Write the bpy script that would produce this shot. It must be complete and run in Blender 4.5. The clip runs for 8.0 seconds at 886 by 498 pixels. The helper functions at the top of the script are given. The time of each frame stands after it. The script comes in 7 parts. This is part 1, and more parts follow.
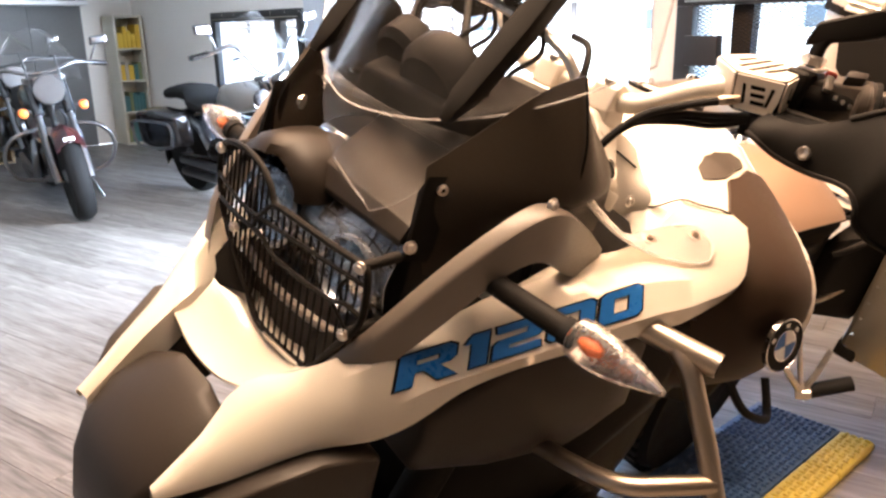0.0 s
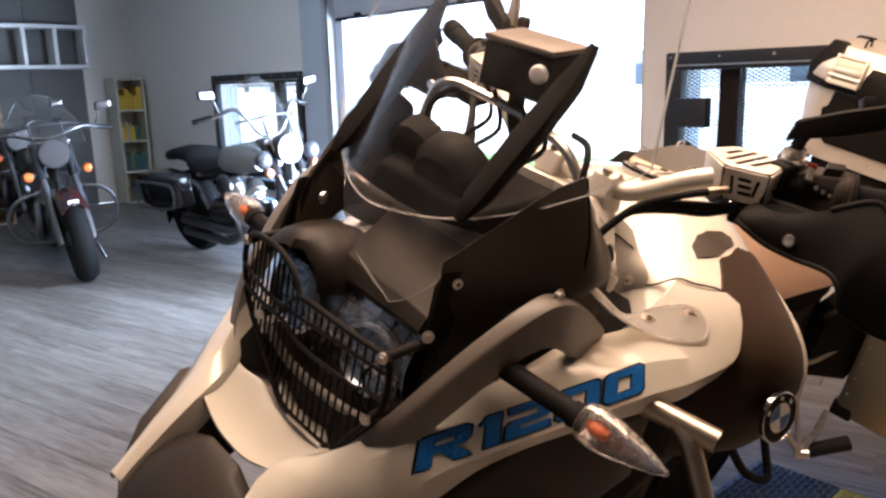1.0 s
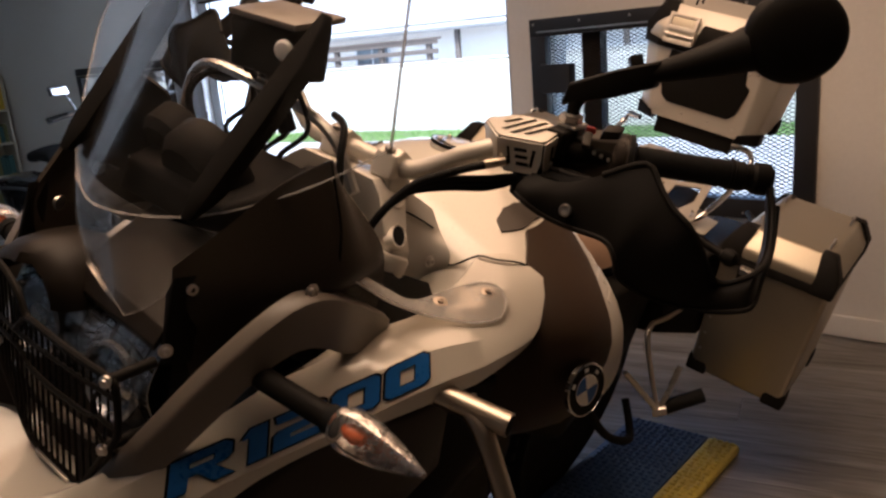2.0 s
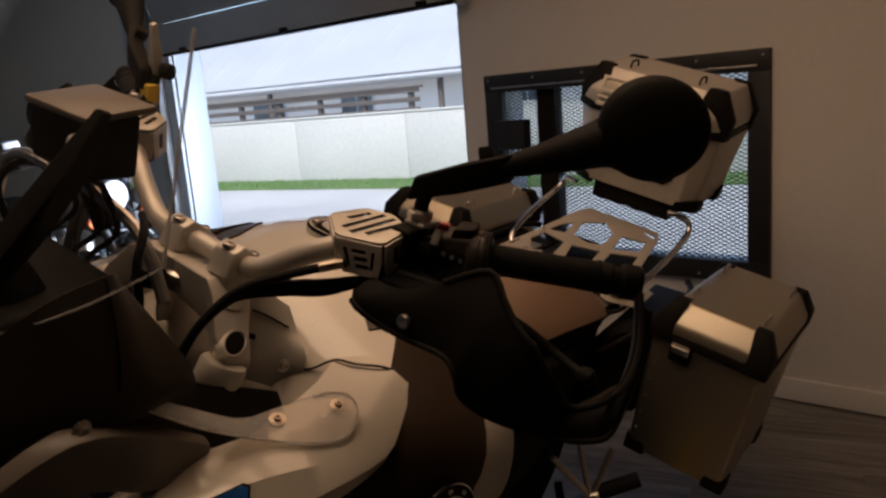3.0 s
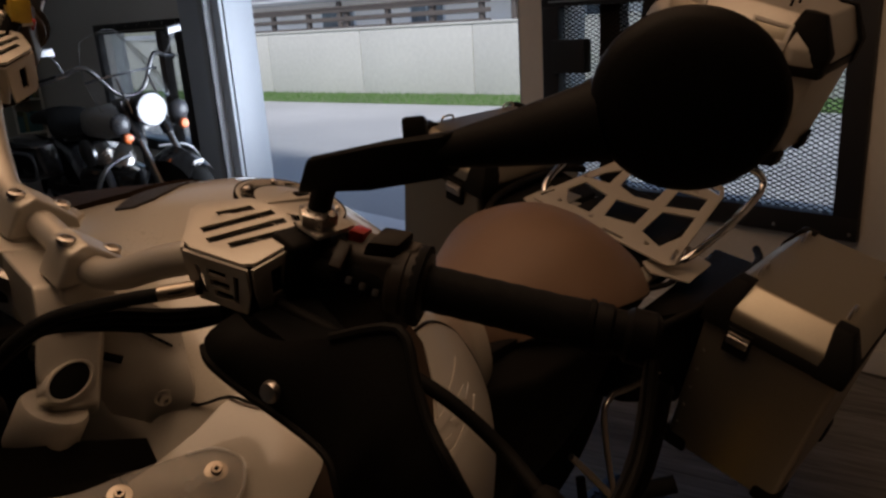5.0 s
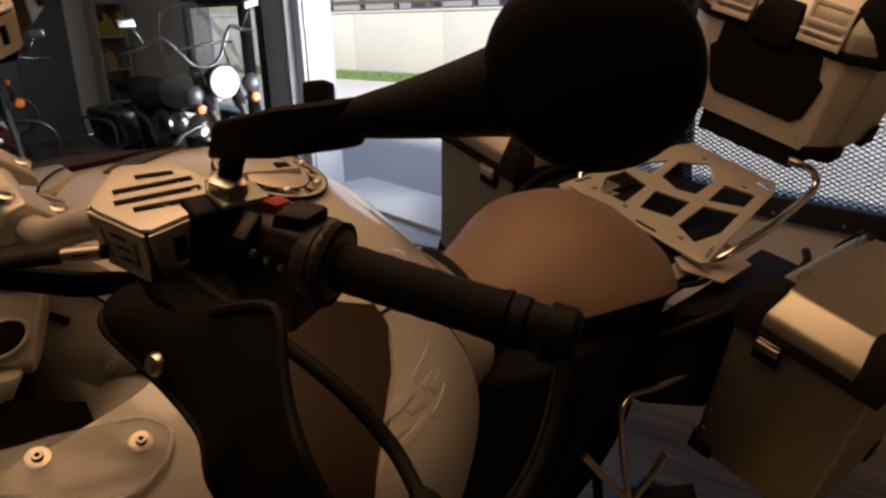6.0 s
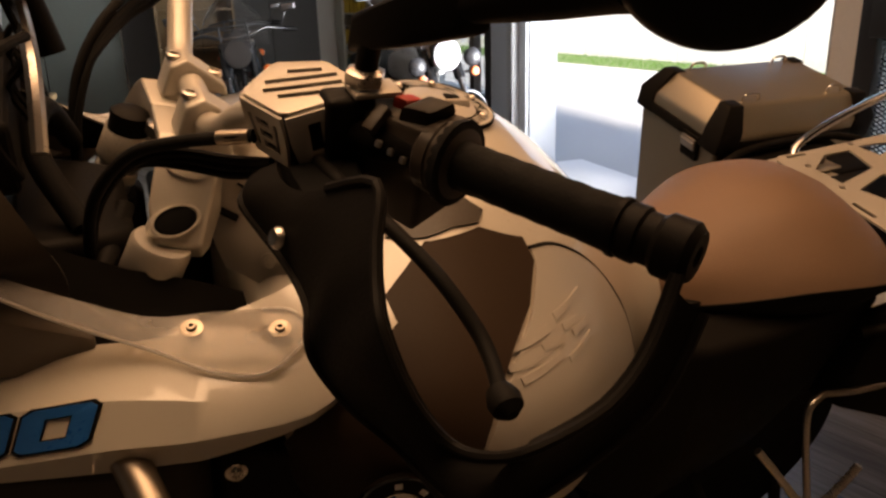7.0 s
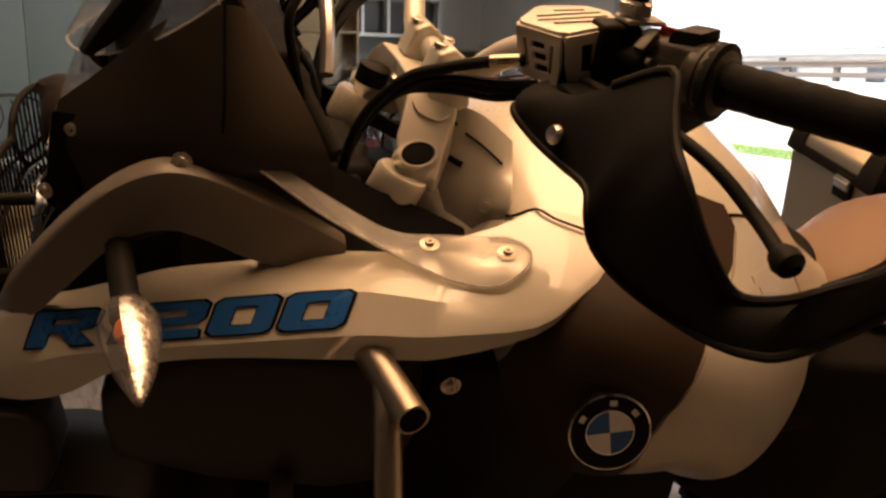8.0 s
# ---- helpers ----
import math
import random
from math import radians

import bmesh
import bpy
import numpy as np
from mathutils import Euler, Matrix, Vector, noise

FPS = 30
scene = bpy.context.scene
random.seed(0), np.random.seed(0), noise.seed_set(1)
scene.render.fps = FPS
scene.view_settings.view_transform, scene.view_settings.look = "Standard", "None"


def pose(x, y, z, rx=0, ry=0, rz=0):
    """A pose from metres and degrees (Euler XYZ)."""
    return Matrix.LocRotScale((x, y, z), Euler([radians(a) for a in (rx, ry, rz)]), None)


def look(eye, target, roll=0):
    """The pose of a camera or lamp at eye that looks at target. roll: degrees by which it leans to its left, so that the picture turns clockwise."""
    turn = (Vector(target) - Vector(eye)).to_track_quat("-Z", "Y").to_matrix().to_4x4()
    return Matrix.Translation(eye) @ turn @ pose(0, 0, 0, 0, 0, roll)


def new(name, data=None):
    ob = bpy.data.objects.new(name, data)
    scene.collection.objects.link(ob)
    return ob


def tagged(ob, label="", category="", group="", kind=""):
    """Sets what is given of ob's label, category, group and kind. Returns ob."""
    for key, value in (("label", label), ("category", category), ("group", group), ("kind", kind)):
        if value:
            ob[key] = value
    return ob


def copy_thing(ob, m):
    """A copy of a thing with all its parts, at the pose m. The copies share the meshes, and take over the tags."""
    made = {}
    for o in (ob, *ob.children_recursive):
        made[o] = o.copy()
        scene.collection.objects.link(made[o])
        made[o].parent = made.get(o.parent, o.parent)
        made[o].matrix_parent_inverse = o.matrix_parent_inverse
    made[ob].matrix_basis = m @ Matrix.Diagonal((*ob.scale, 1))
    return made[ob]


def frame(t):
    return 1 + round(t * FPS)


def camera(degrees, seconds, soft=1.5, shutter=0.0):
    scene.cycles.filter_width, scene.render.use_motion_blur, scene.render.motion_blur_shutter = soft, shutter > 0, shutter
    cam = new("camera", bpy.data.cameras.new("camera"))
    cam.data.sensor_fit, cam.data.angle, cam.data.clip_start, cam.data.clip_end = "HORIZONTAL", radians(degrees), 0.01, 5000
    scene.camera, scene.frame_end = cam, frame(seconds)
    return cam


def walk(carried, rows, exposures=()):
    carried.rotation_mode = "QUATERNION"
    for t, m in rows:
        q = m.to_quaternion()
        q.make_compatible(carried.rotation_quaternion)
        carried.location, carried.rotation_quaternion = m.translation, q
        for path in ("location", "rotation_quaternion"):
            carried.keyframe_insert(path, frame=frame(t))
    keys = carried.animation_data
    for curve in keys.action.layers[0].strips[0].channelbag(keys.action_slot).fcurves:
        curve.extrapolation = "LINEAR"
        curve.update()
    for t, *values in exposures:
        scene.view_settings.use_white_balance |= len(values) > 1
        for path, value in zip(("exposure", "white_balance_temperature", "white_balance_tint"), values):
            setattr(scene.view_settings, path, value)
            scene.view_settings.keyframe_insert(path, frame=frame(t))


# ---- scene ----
cam = camera(60.5, 8.0, soft=2.6)
PATH = [
    (0, (-0.0464, 0.0382, 1.2249), (1.1075, 1.3523, 0.7198), -0.9),
    (0.5, (-0.0883, 0.0246, 1.2667), (1.1657, 1.2749, 0.8472), -1.2),
    (1, (-0.0946, 0.0137, 1.2840), (1.0884, 1.3413, 0.8954), -1.5),
    (1.5, (0.0009, -0.0255, 1.2949), (1.2494, 1.2431, 0.9182), -3.9),
    (2, (0.0792, -0.0619, 1.2731), (1.3932, 1.1138, 0.8217), -4.8),
    (2.2, (0.1128, -0.0855, 1.2713), (1.4560, 1.0501, 0.8026), -5.2),
    (3.3, (0.3403, -0.1219, 1.3177), (1.6908, 1.0529, 0.9873), -4.6),
    (3.5, (0.3731, -0.1047, 1.3186), (1.7144, 1.0711, 0.9555), -5.5),
    (4, (0.4514, -0.0537, 1.3250), (1.7254, 1.1748, 0.9000), -4.5),
    (4.5, (0.5333, 0.0009, 1.3213), (1.7490, 1.2604, 0.8226), -3.9),
    (5.8, (0.6871, -0.0391, 1.3031), (1.8446, 1.2412, 0.7271), -3.6),
    (6, (0.7089, -0.0519, 1.2968), (1.7590, 1.3231, 0.7335), -2.3),
    (6.5, (0.7489, -0.0710, 1.2813), (1.5634, 1.4660, 0.7453), -3.2),
    (7, (0.7589, -0.0874, 1.2358), (1.3696, 1.5270, 0.6607), -1.7),
    (7.5, (0.7207, -0.1056, 1.1803), (1.1066, 1.6089, 0.7053), 1.6),
    (8, (0.6052, -0.1392, 1.1266), (1.0347, 1.5816, 0.7189), 1.6),
]
EXPOSURES = [(0.0, 4.1, 5750, 11), (0.5, 3.75, 5600, 11), (1.0, 2.9, 5300, 11), (1.5, 2.2, 5450, 12), (2.2, 1.5, 5750, 12), (3.3, 0.15, 6000, 12), (4.0, -0.12, 5900, 12),
             (4.7, -0.22, 6000, 13), (6.0, 0.6, 7000, 15), (6.5, 1.0, 7300, 17), (7.0, 1.35, 7300, 16), (7.5, 1.45, 7300, 16), (8.0, 2.0, 7500, 15)]
walk(cam, [(t, look(eye, target, roll)) for t, eye, target, roll in PATH], EXPOSURES)

# ---- daylight and lamps ----
world = bpy.data.worlds.new("world")
scene.world = world
world.use_nodes = True
wn = world.node_tree.nodes
sky = wn.new("ShaderNodeTexSky")
sky.sky_type, sky.sun_disc, sky.sun_elevation, sky.sun_rotation = "NISHITA", False, radians(54), radians(226)
world.node_tree.links.new(sky.outputs[0], wn["Background"].inputs[0])
wn["Background"].inputs[1].default_value = 0.15

sun = new("sun", bpy.data.lights.new("sun", "SUN"))
sun.data.energy, sun.data.angle, sun.data.color = 4.3, radians(8), (1.0, 0.97, 0.92)
sun.matrix_world = look((-7, -6.5, 24), (6, 6, 0))


def window_light(name, eye, target, sx, sy, watts, colour):
    lamp = new(name, bpy.data.lights.new(name, "AREA"))
    lamp.data.shape, lamp.data.size, lamp.data.size_y, lamp.data.energy, lamp.data.color = "RECTANGLE", sx, sy, watts, colour
    lamp.matrix_world = look(eye, target)
    return lamp


COOL, WARM = (0.84, 0.92, 1.0), (1.0, 0.57, 0.30)
door_lamp = window_light("garage_door_daylight", (3.62, 3.30, 0.95), (0.42, 5.54, 1.65), 1.7, 1.6, 52, COOL)
door_lamp.data.spread = radians(110)
bike_lamp = window_light("ceiling_lamp_light", (1.10, 0.84, 2.62), (1.08, 0.86, 1.0), 2.0, 2.0, 14.0, WARM)
bike_lamp.data.spread = radians(172)

# ---- materials ----
def material(name, colour, rough=0.5, metal=0.0, grain=40.0, vary=0.15, bump=0.1, stain=3.0, rough_vary=0.12, coat=0.0, per_object=0.0, per_island=0.0, shine=0.5):
    """A surface with grain and broad stains: both vary its colour, roughness and relief."""
    m = bpy.data.materials.new(name)
    m.use_nodes = True
    n, l = m.node_tree.nodes, m.node_tree.links
    b = n["Principled BSDF"]
    b.inputs["Metallic"].default_value, b.inputs["Coat Weight"].default_value, b.inputs["Specular IOR Level"].default_value = metal, coat, shine
    where = n.new("ShaderNodeTexCoord").outputs["Object"]
    fine, broad = n.new("ShaderNodeTexNoise"), n.new("ShaderNodeTexNoise")
    for tex, scale in ((fine, grain), (broad, stain)):
        tex.inputs["Scale"].default_value, tex.inputs["Detail"].default_value = scale, 5.0
        l.new(where, tex.inputs["Vector"])
    both = n.new("ShaderNodeMath")
    both.operation = "ADD"
    l.new(fine.outputs[0], both.inputs[0])
    l.new(broad.outputs[0], both.inputs[1])
    total = both.outputs[0]
    if per_object or per_island:
        rnd = n.new("ShaderNodeObjectInfo").outputs["Random"] if per_object else n.new("ShaderNodeNewGeometry").outputs["Random Per Island"]
        more = n.new("ShaderNodeMath")
        more.operation = "MULTIPLY_ADD"
        l.new(rnd, more.inputs[0])
        more.inputs[1].default_value = (per_object or per_island) / max(vary, 0.01)
        l.new(total, more.inputs[2])
        total = more.outputs[0]
    scale = n.new("ShaderNodeMapRange")
    top = 1.5 + (per_object + per_island) / max(vary, 0.01)
    for k, v in (("From Min", 0.5), ("From Max", top), ("To Min", 1 - vary - per_object - per_island), ("To Max", 1 + vary)):
        scale.inputs[k].default_value = v
    l.new(total, scale.inputs["Value"])
    tint = n.new("ShaderNodeVectorMath")
    tint.operation = "SCALE"
    tint.inputs[0].default_value = colour
    l.new(scale.outputs[0], tint.inputs["Scale"])
    l.new(tint.outputs[0], b.inputs["Base Color"])
    rr = n.new("ShaderNodeMapRange")
    for k, v in (("From Min", 0.7), ("From Max", 1.3), ("To Min", max(0.02, rough - rough_vary)), ("To Max", min(1.0, rough + rough_vary))):
        rr.inputs[k].default_value = v
    l.new(both.outputs[0], rr.inputs["Value"])
    l.new(rr.outputs[0], b.inputs["Roughness"])
    if bump:
        bm_ = n.new("ShaderNodeBump")
        bm_.inputs["Strength"].default_value, bm_.inputs["Distance"].default_value = bump, 0.002
        l.new(fine.outputs[0], bm_.inputs["Height"])
        l.new(bm_.outputs[0], b.inputs["Normal"])
    return m


def glass(name, colour, rough=0.02, alpha=0.12, ior=1.45, even=0.4):
    """Thin clear sheet: mostly see-through, with a glossy coat."""
    m = bpy.data.materials.new(name)
    m.use_nodes = True
    n, l = m.node_tree.nodes, m.node_tree.links
    n.remove(n["Principled BSDF"])
    clear, shine, haze, mix, mix2, fres = (n.new("ShaderNode" + k) for k in ("BsdfTransparent", "BsdfGlossy", "BsdfDiffuse", "MixShader", "MixShader", "Fresnel"))
    clear.inputs[0].default_value = (*colour, 1)
    shine.inputs["Roughness"].default_value, fres.inputs["IOR"].default_value = rough, ior
    haze.inputs[0].default_value = (0.7, 0.7, 0.7, 1)
    smear = n.new("ShaderNodeTexNoise")
    smear.inputs["Scale"].default_value, smear.inputs["Detail"].default_value = 14.0, 6.0
    level = n.new("ShaderNodeMapRange")
    for k, v in (("From Min", 0.45), ("From Max", 0.75), ("To Min", alpha * even), ("To Max", alpha * (2 - even))):
        level.inputs[k].default_value = v
    l.new(n.new("ShaderNodeTexCoord").outputs["Object"], smear.inputs["Vector"])
    l.new(smear.outputs[0], level.inputs["Value"])
    l.new(level.outputs[0], mix2.inputs[0])
    l.new(clear.outputs[0], mix2.inputs[1])
    l.new(haze.outputs[0], mix2.inputs[2])
    soft = n.new("ShaderNodeMath")
    soft.operation = "MULTIPLY"
    soft.inputs[1].default_value = 0.45
    l.new(fres.outputs[0], soft.inputs[0])
    l.new(soft.outputs[0], mix.inputs[0])
    l.new(mix2.outputs[0], mix.inputs[1])
    l.new(shine.outputs[0], mix.inputs[2])
    l.new(mix.outputs[0], n["Material Output"].inputs[0])
    return m


def glow(name, colour, strength):
    m = bpy.data.materials.new(name)
    m.use_nodes = True
    b = m.node_tree.nodes["Principled BSDF"]
    b.inputs["Base Color"].default_value = b.inputs["Emission Color"].default_value = (*colour, 1)
    b.inputs["Emission Strength"].default_value = strength
    return m


CREAM = material("cream_white_paint", (0.56, 0.525, 0.455), 0.30, grain=260, vary=0.006, bump=0.0, stain=4, rough_vary=0.03, coat=0.9)
BLACK = material("black_moulded_plastic", (0.0085, 0.0078, 0.0070), 0.58, grain=420, vary=0.25, bump=0.12, stain=7, shine=0.09)
BROWN = material("brown_black_satin_plastic", (0.026, 0.0215, 0.018), 0.45, grain=500, vary=0.18, bump=0.1, stain=5, shine=0.22)
COVER = material("knee_cover_brown_plastic", (0.032, 0.0205, 0.0135), 0.48, grain=500, vary=0.15, bump=0.08, stain=5, shine=0.12)
COWL = material("fairing_brown_black_plastic", (0.030, 0.024, 0.018), 0.45, grain=500, vary=0.18, bump=0.1, stain=5, shine=0.13)
RUBBER = material("black_rubber", (0.010, 0.010, 0.010), 0.75, grain=180, vary=0.3, bump=0.3, stain=8, shine=0.12)
TAUPE = material("grey_brown_painted_trim", (0.145, 0.125, 0.105), 0.4, grain=300, vary=0.08, bump=0.03)
BRONZE = material("brown_metallic_plastic", (0.015, 0.012, 0.0095), 0.45, 0.0, grain=300, vary=0.15, bump=0.05, shine=0.16)
STEEL = material("brushed_steel", (0.62, 0.59, 0.55), 0.30, 1.0, grain=400, vary=0.05, bump=0.015, rough_vary=0.05)
DULLCHROME = material("dull_reflector_metal", (0.085, 0.09, 0.10), 0.22, 1.0, grain=90, vary=0.15, bump=0.0, rough_vary=0.06)
CHROME = material("chrome", (0.80, 0.80, 0.80), 0.08, 1.0, grain=60, vary=0.08, bump=0.0, rough_vary=0.05)
TUBE = material("satin_bronze_steel", (0.44, 0.38, 0.31), 0.34, 1.0, grain=400, vary=0.06, bump=0.015, rough_vary=0.06)
ALU = material("brushed_aluminium", (0.40, 0.36, 0.285), 0.40, 0.85, grain=220, vary=0.10, bump=0.04)
SILVER = material("silver_painted_metal", (0.54, 0.51, 0.455), 0.38, 0.35, grain=320, vary=0.05, bump=0.01)
TAN = material("tan_leather", (0.19, 0.120, 0.078), 0.55, grain=420, vary=0.12, bump=0.25, stain=9)
# near-black: the shade of holes and slots as colour, also on two shaded blocks
DARKHOLE = material("recess_shade_black", (0.006, 0.006, 0.006), 0.85, grain=90, vary=0.3, shine=0.08)
BLUE = material("blue_lettering", (0.014, 0.105, 0.36), 0.35, grain=200, vary=0.12, bump=0.0, stain=14)
WHITE = material("white_enamel", (0.78, 0.78, 0.76), 0.3, grain=150, vary=0.05, bump=0.0)
SCREEN = glass("clear_acrylic", (0.96, 0.955, 0.95), 0.015, 0.010, 1.12)
LENS = glass("clear_lens", (0.9, 0.9, 0.9), 0.04, 0.02)
# both edge materials are whitened: the glint of the cut edge is in the colour
EDGE = glass("whitened_acrylic_edge", (0.95, 0.95, 0.95), 0.1, 0.28, 1.3, 0.8)
EDGEGLINT = glass("acrylic_edge_glint", (0.97, 0.97, 0.97), 0.08, 0.65, 1.6, 0.9)
PANE = glass("window_glass", (0.93, 0.96, 0.97), 0.02, 0.05)
ORANGE = material("orange_bulb", (0.75, 0.16, 0.03), 0.3, grain=150, vary=0.2, bump=0.0)
RED = material("red_switch", (0.42, 0.03, 0.022), 0.4, grain=150, vary=0.1, bump=0.0)
YELLOW = material("yellow_plastic", (0.72, 0.50, 0.05), 0.5, grain=150, vary=0.15)
PLASTER = material("painted_wall", (0.80, 0.77, 0.71), 0.8, grain=60, vary=0.05, bump=0.12, stain=0.9)
# greyer than the walls so that the unseen ceiling returns less fill
CEILING = material("greyed_ceiling", (0.52, 0.51, 0.50), 0.85, grain=50, vary=0.05, bump=0.1, stain=0.7)
GREYGREEN = material("grey_green_painted_panel", (0.20, 0.225, 0.205), 0.6, grain=40, vary=0.12, bump=0.06, stain=1.0)
DARKWALL = material("dark_grey_panel", (0.13, 0.13, 0.125), 0.7, grain=40, vary=0.2, stain=1.2)
BLACKFRAME = material("black_steel_frame", (0.02, 0.02, 0.021), 0.45, 0.0, grain=160, vary=0.3, bump=0.1)
FRAMEWHITE = material("white_painted_frame", (0.52, 0.55, 0.59), 0.4, grain=120, vary=0.06, bump=0.03, stain=2)
DOORGREY = material("grey_door_panel", (0.42, 0.43, 0.44), 0.5, grain=80, vary=0.06, stain=1.5)
CONCRETE = material("cast_concrete", (0.50, 0.49, 0.45), 0.9, grain=14, vary=0.14, bump=0.3, stain=0.5)
ASPHALT = material("worn_asphalt", (0.37, 0.365, 0.355), 0.62, grain=55, vary=0.38, bump=0.4, stain=0.45, rough_vary=0.34)
GRASSY = material("grass_blades", (0.10, 0.20, 0.045), 0.8, grain=9, vary=0.35, bump=0.3, stain=0.6, per_island=0.25)
SOIL = material("lawn_soil", (0.10, 0.15, 0.05), 0.9, grain=20, vary=0.4, bump=0.4, stain=1)
ROOF = material("grey_metal_roof", (0.36, 0.37, 0.39), 0.6, grain=18, vary=0.12, bump=0.2, stain=0.4)
WEATHERED = material("weathered_dark_wood", (0.09, 0.075, 0.065), 0.8, grain=26, vary=0.35, bump=0.3, stain=2)
HOUSEWALL = material("white_render", (0.72, 0.71, 0.69), 0.85, grain=22, vary=0.06, bump=0.2, stain=0.6)
LEAF = material("leaf_green", (0.06, 0.12, 0.035), 0.6, grain=6, vary=0.3, bump=0.0, per_island=0.3)
BARK = material("bark", (0.12, 0.09, 0.07), 0.9, grain=30, vary=0.3, bump=0.6)


def planks(name, per_object):
    """Wood-look vinyl: streaks that run along the boards, with a broad tone of their own for each."""
    m = bpy.data.materials.new(name)
    m.use_nodes = True
    n, l = m.node_tree.nodes, m.node_tree.links
    b = n["Principled BSDF"]
    where = n.new("ShaderNodeTexCoord").outputs["Object"]
    rnd = n.new("ShaderNodeObjectInfo").outputs["Random"] if per_object else n.new("ShaderNodeNewGeometry").outputs["Random Per Island"]
    shift = n.new("ShaderNodeVectorMath")
    shift.operation = "MULTIPLY_ADD"
    jump = n.new("ShaderNodeCombineXYZ")
    for k in range(3):
        l.new(rnd, jump.inputs[k])
    l.new(jump.outputs[0], shift.inputs[0])
    shift.inputs[1].default_value = (7.0, 13.0, 5.0)
    l.new(where, shift.inputs[2])
    stretch = n.new("ShaderNodeMapping")
    stretch.inputs["Scale"].default_value = (1.0, 0.07, 1.0)
    l.new(shift.outputs[0], stretch.inputs["Vector"])
    fine, broad = n.new("ShaderNodeTexNoise"), n.new("ShaderNodeTexNoise")
    for tex, sc, dt in ((fine, 85.0, 6.0), (broad, 16.0, 4.0)):
        tex.inputs["Scale"].default_value, tex.inputs["Detail"].default_value, tex.inputs["Distortion"].default_value = sc, dt, 0.6
        l.new(stretch.outputs[0], tex.inputs["Vector"])
    mixn = n.new("ShaderNodeMath")
    mixn.operation = "ADD"
    l.new(fine.outputs[0], mixn.inputs[0])
    l.new(broad.outputs[0], mixn.inputs[1])
    more = n.new("ShaderNodeMath")
    more.operation = "MULTIPLY_ADD"
    l.new(rnd, more.inputs[0])
    more.inputs[1].default_value = 0.12
    l.new(mixn.outputs[0], more.inputs[2])
    ramp = n.new("ShaderNodeValToRGB")
    ramp.color_ramp.elements[0].position, ramp.color_ramp.elements[1].position = 0.0, 1.0
    ramp.color_ramp.elements[0].color, ramp.color_ramp.elements[1].color = (0.080, 0.068, 0.057, 1), (0.30, 0.280, 0.255, 1)
    fit = n.new("ShaderNodeMapRange")
    for k, v in (("From Min", 0.72), ("From Max", 1.42), ("To Min", 0.0), ("To Max", 1.0)):
        fit.inputs[k].default_value = v
    l.new(more.outputs[0], fit.inputs["Value"])
    l.new(fit.outputs[0], ramp.inputs[0])
    l.new(ramp.outputs[0], b.inputs["Base Color"])
    rr = n.new("ShaderNodeMapRange")
    for k, v in (("From Min", 0.7), ("From Max", 1.4), ("To Min", 0.42), ("To Max", 0.30)):
        rr.inputs[k].default_value = v
    l.new(mixn.outputs[0], rr.inputs["Value"])
    l.new(rr.outputs[0], b.inputs["Roughness"])
    bp = n.new("ShaderNodeBump")
    bp.inputs["Strength"].default_value, bp.inputs["Distance"].default_value = 0.12, 0.0015
    l.new(fine.outputs[0], bp.inputs["Height"])
    l.new(bp.outputs[0], b.inputs["Normal"])
    return m


PLANK, PLANKFAR = planks("grey_vinyl_plank", True), planks("grey_vinyl_plank_far", False)


SWITCH = material("grey_brown_switch_plastic", (0.045, 0.037, 0.030), 0.4, grain=260, vary=0.2, bump=0.08, stain=9, shine=0.3)


# ---- shapes ----
def part(name, bm, mat, parent=None, label="", smooth=True, at=None):
    """One mesh object out of a bmesh, under its thing."""
    me = bpy.data.meshes.new(name)
    bmesh.ops.recalc_face_normals(bm, faces=bm.faces)
    bm.to_mesh(me)
    bm.free()
    me.materials.append(mat)
    if smooth:
        me.set_sharp_from_angle(angle=radians(38))
        me.polygons.foreach_set("use_smooth", [True] * len(me.polygons))
    ob = new(name, me)
    if parent is not None:
        ob.parent = parent
    if at is not None:
        ob.matrix_basis = at
    return tagged(ob, label)


def thing(name, label, category, at=None, group="", kind=""):
    ob = new(name)
    ob.empty_display_size = 0.1
    if at is not None:
        ob.matrix_basis = at
    return tagged(ob, label, category, group, kind)


def bevel(bm, w, seg=2, angle=30):
    if w > 0:
        edges = [e for e in bm.edges if len(e.link_faces) == 2 and e.calc_face_angle(0) > radians(angle)]
        bmesh.ops.bevel(bm, geom=edges, offset=w, offset_type="OFFSET", segments=seg, profile=0.6, affect="EDGES", clamp_overlap=True)
    return bm


def box(x0, x1, y0, y1, z0, z1, bev=0.004, seg=2, m=None):
    bm = bmesh.new()
    bmesh.ops.create_cube(bm, size=1.0)
    for v in bm.verts:
        v.co = Vector(((x0 + x1) / 2 + v.co.x * (x1 - x0), (y0 + y1) / 2 + v.co.y * (y1 - y0), (z0 + z1) / 2 + v.co.z * (z1 - z0)))
    bevel(bm, bev, seg)
    if m is not None:
        bmesh.ops.transform(bm, matrix=m, verts=bm.verts)
    return bm


def join(*bms):
    out = bmesh.new()
    for b in bms:
        me = bpy.data.meshes.new("join")
        b.to_mesh(me)
        b.free()
        out.from_mesh(me)
        bpy.data.meshes.remove(me)
    return out


def moved(bm, m):
    bmesh.ops.transform(bm, matrix=m, verts=bm.verts)
    return bm


def flip(bm):
    """The same part on the other side of the machine."""
    for v in bm.verts:
        v.co.y = 0.048 * min(1.0, max(0.0, (0.80 - v.co.x) / 0.45)) - v.co.y
    bmesh.ops.reverse_faces(bm, faces=bm.faces)
    return bm


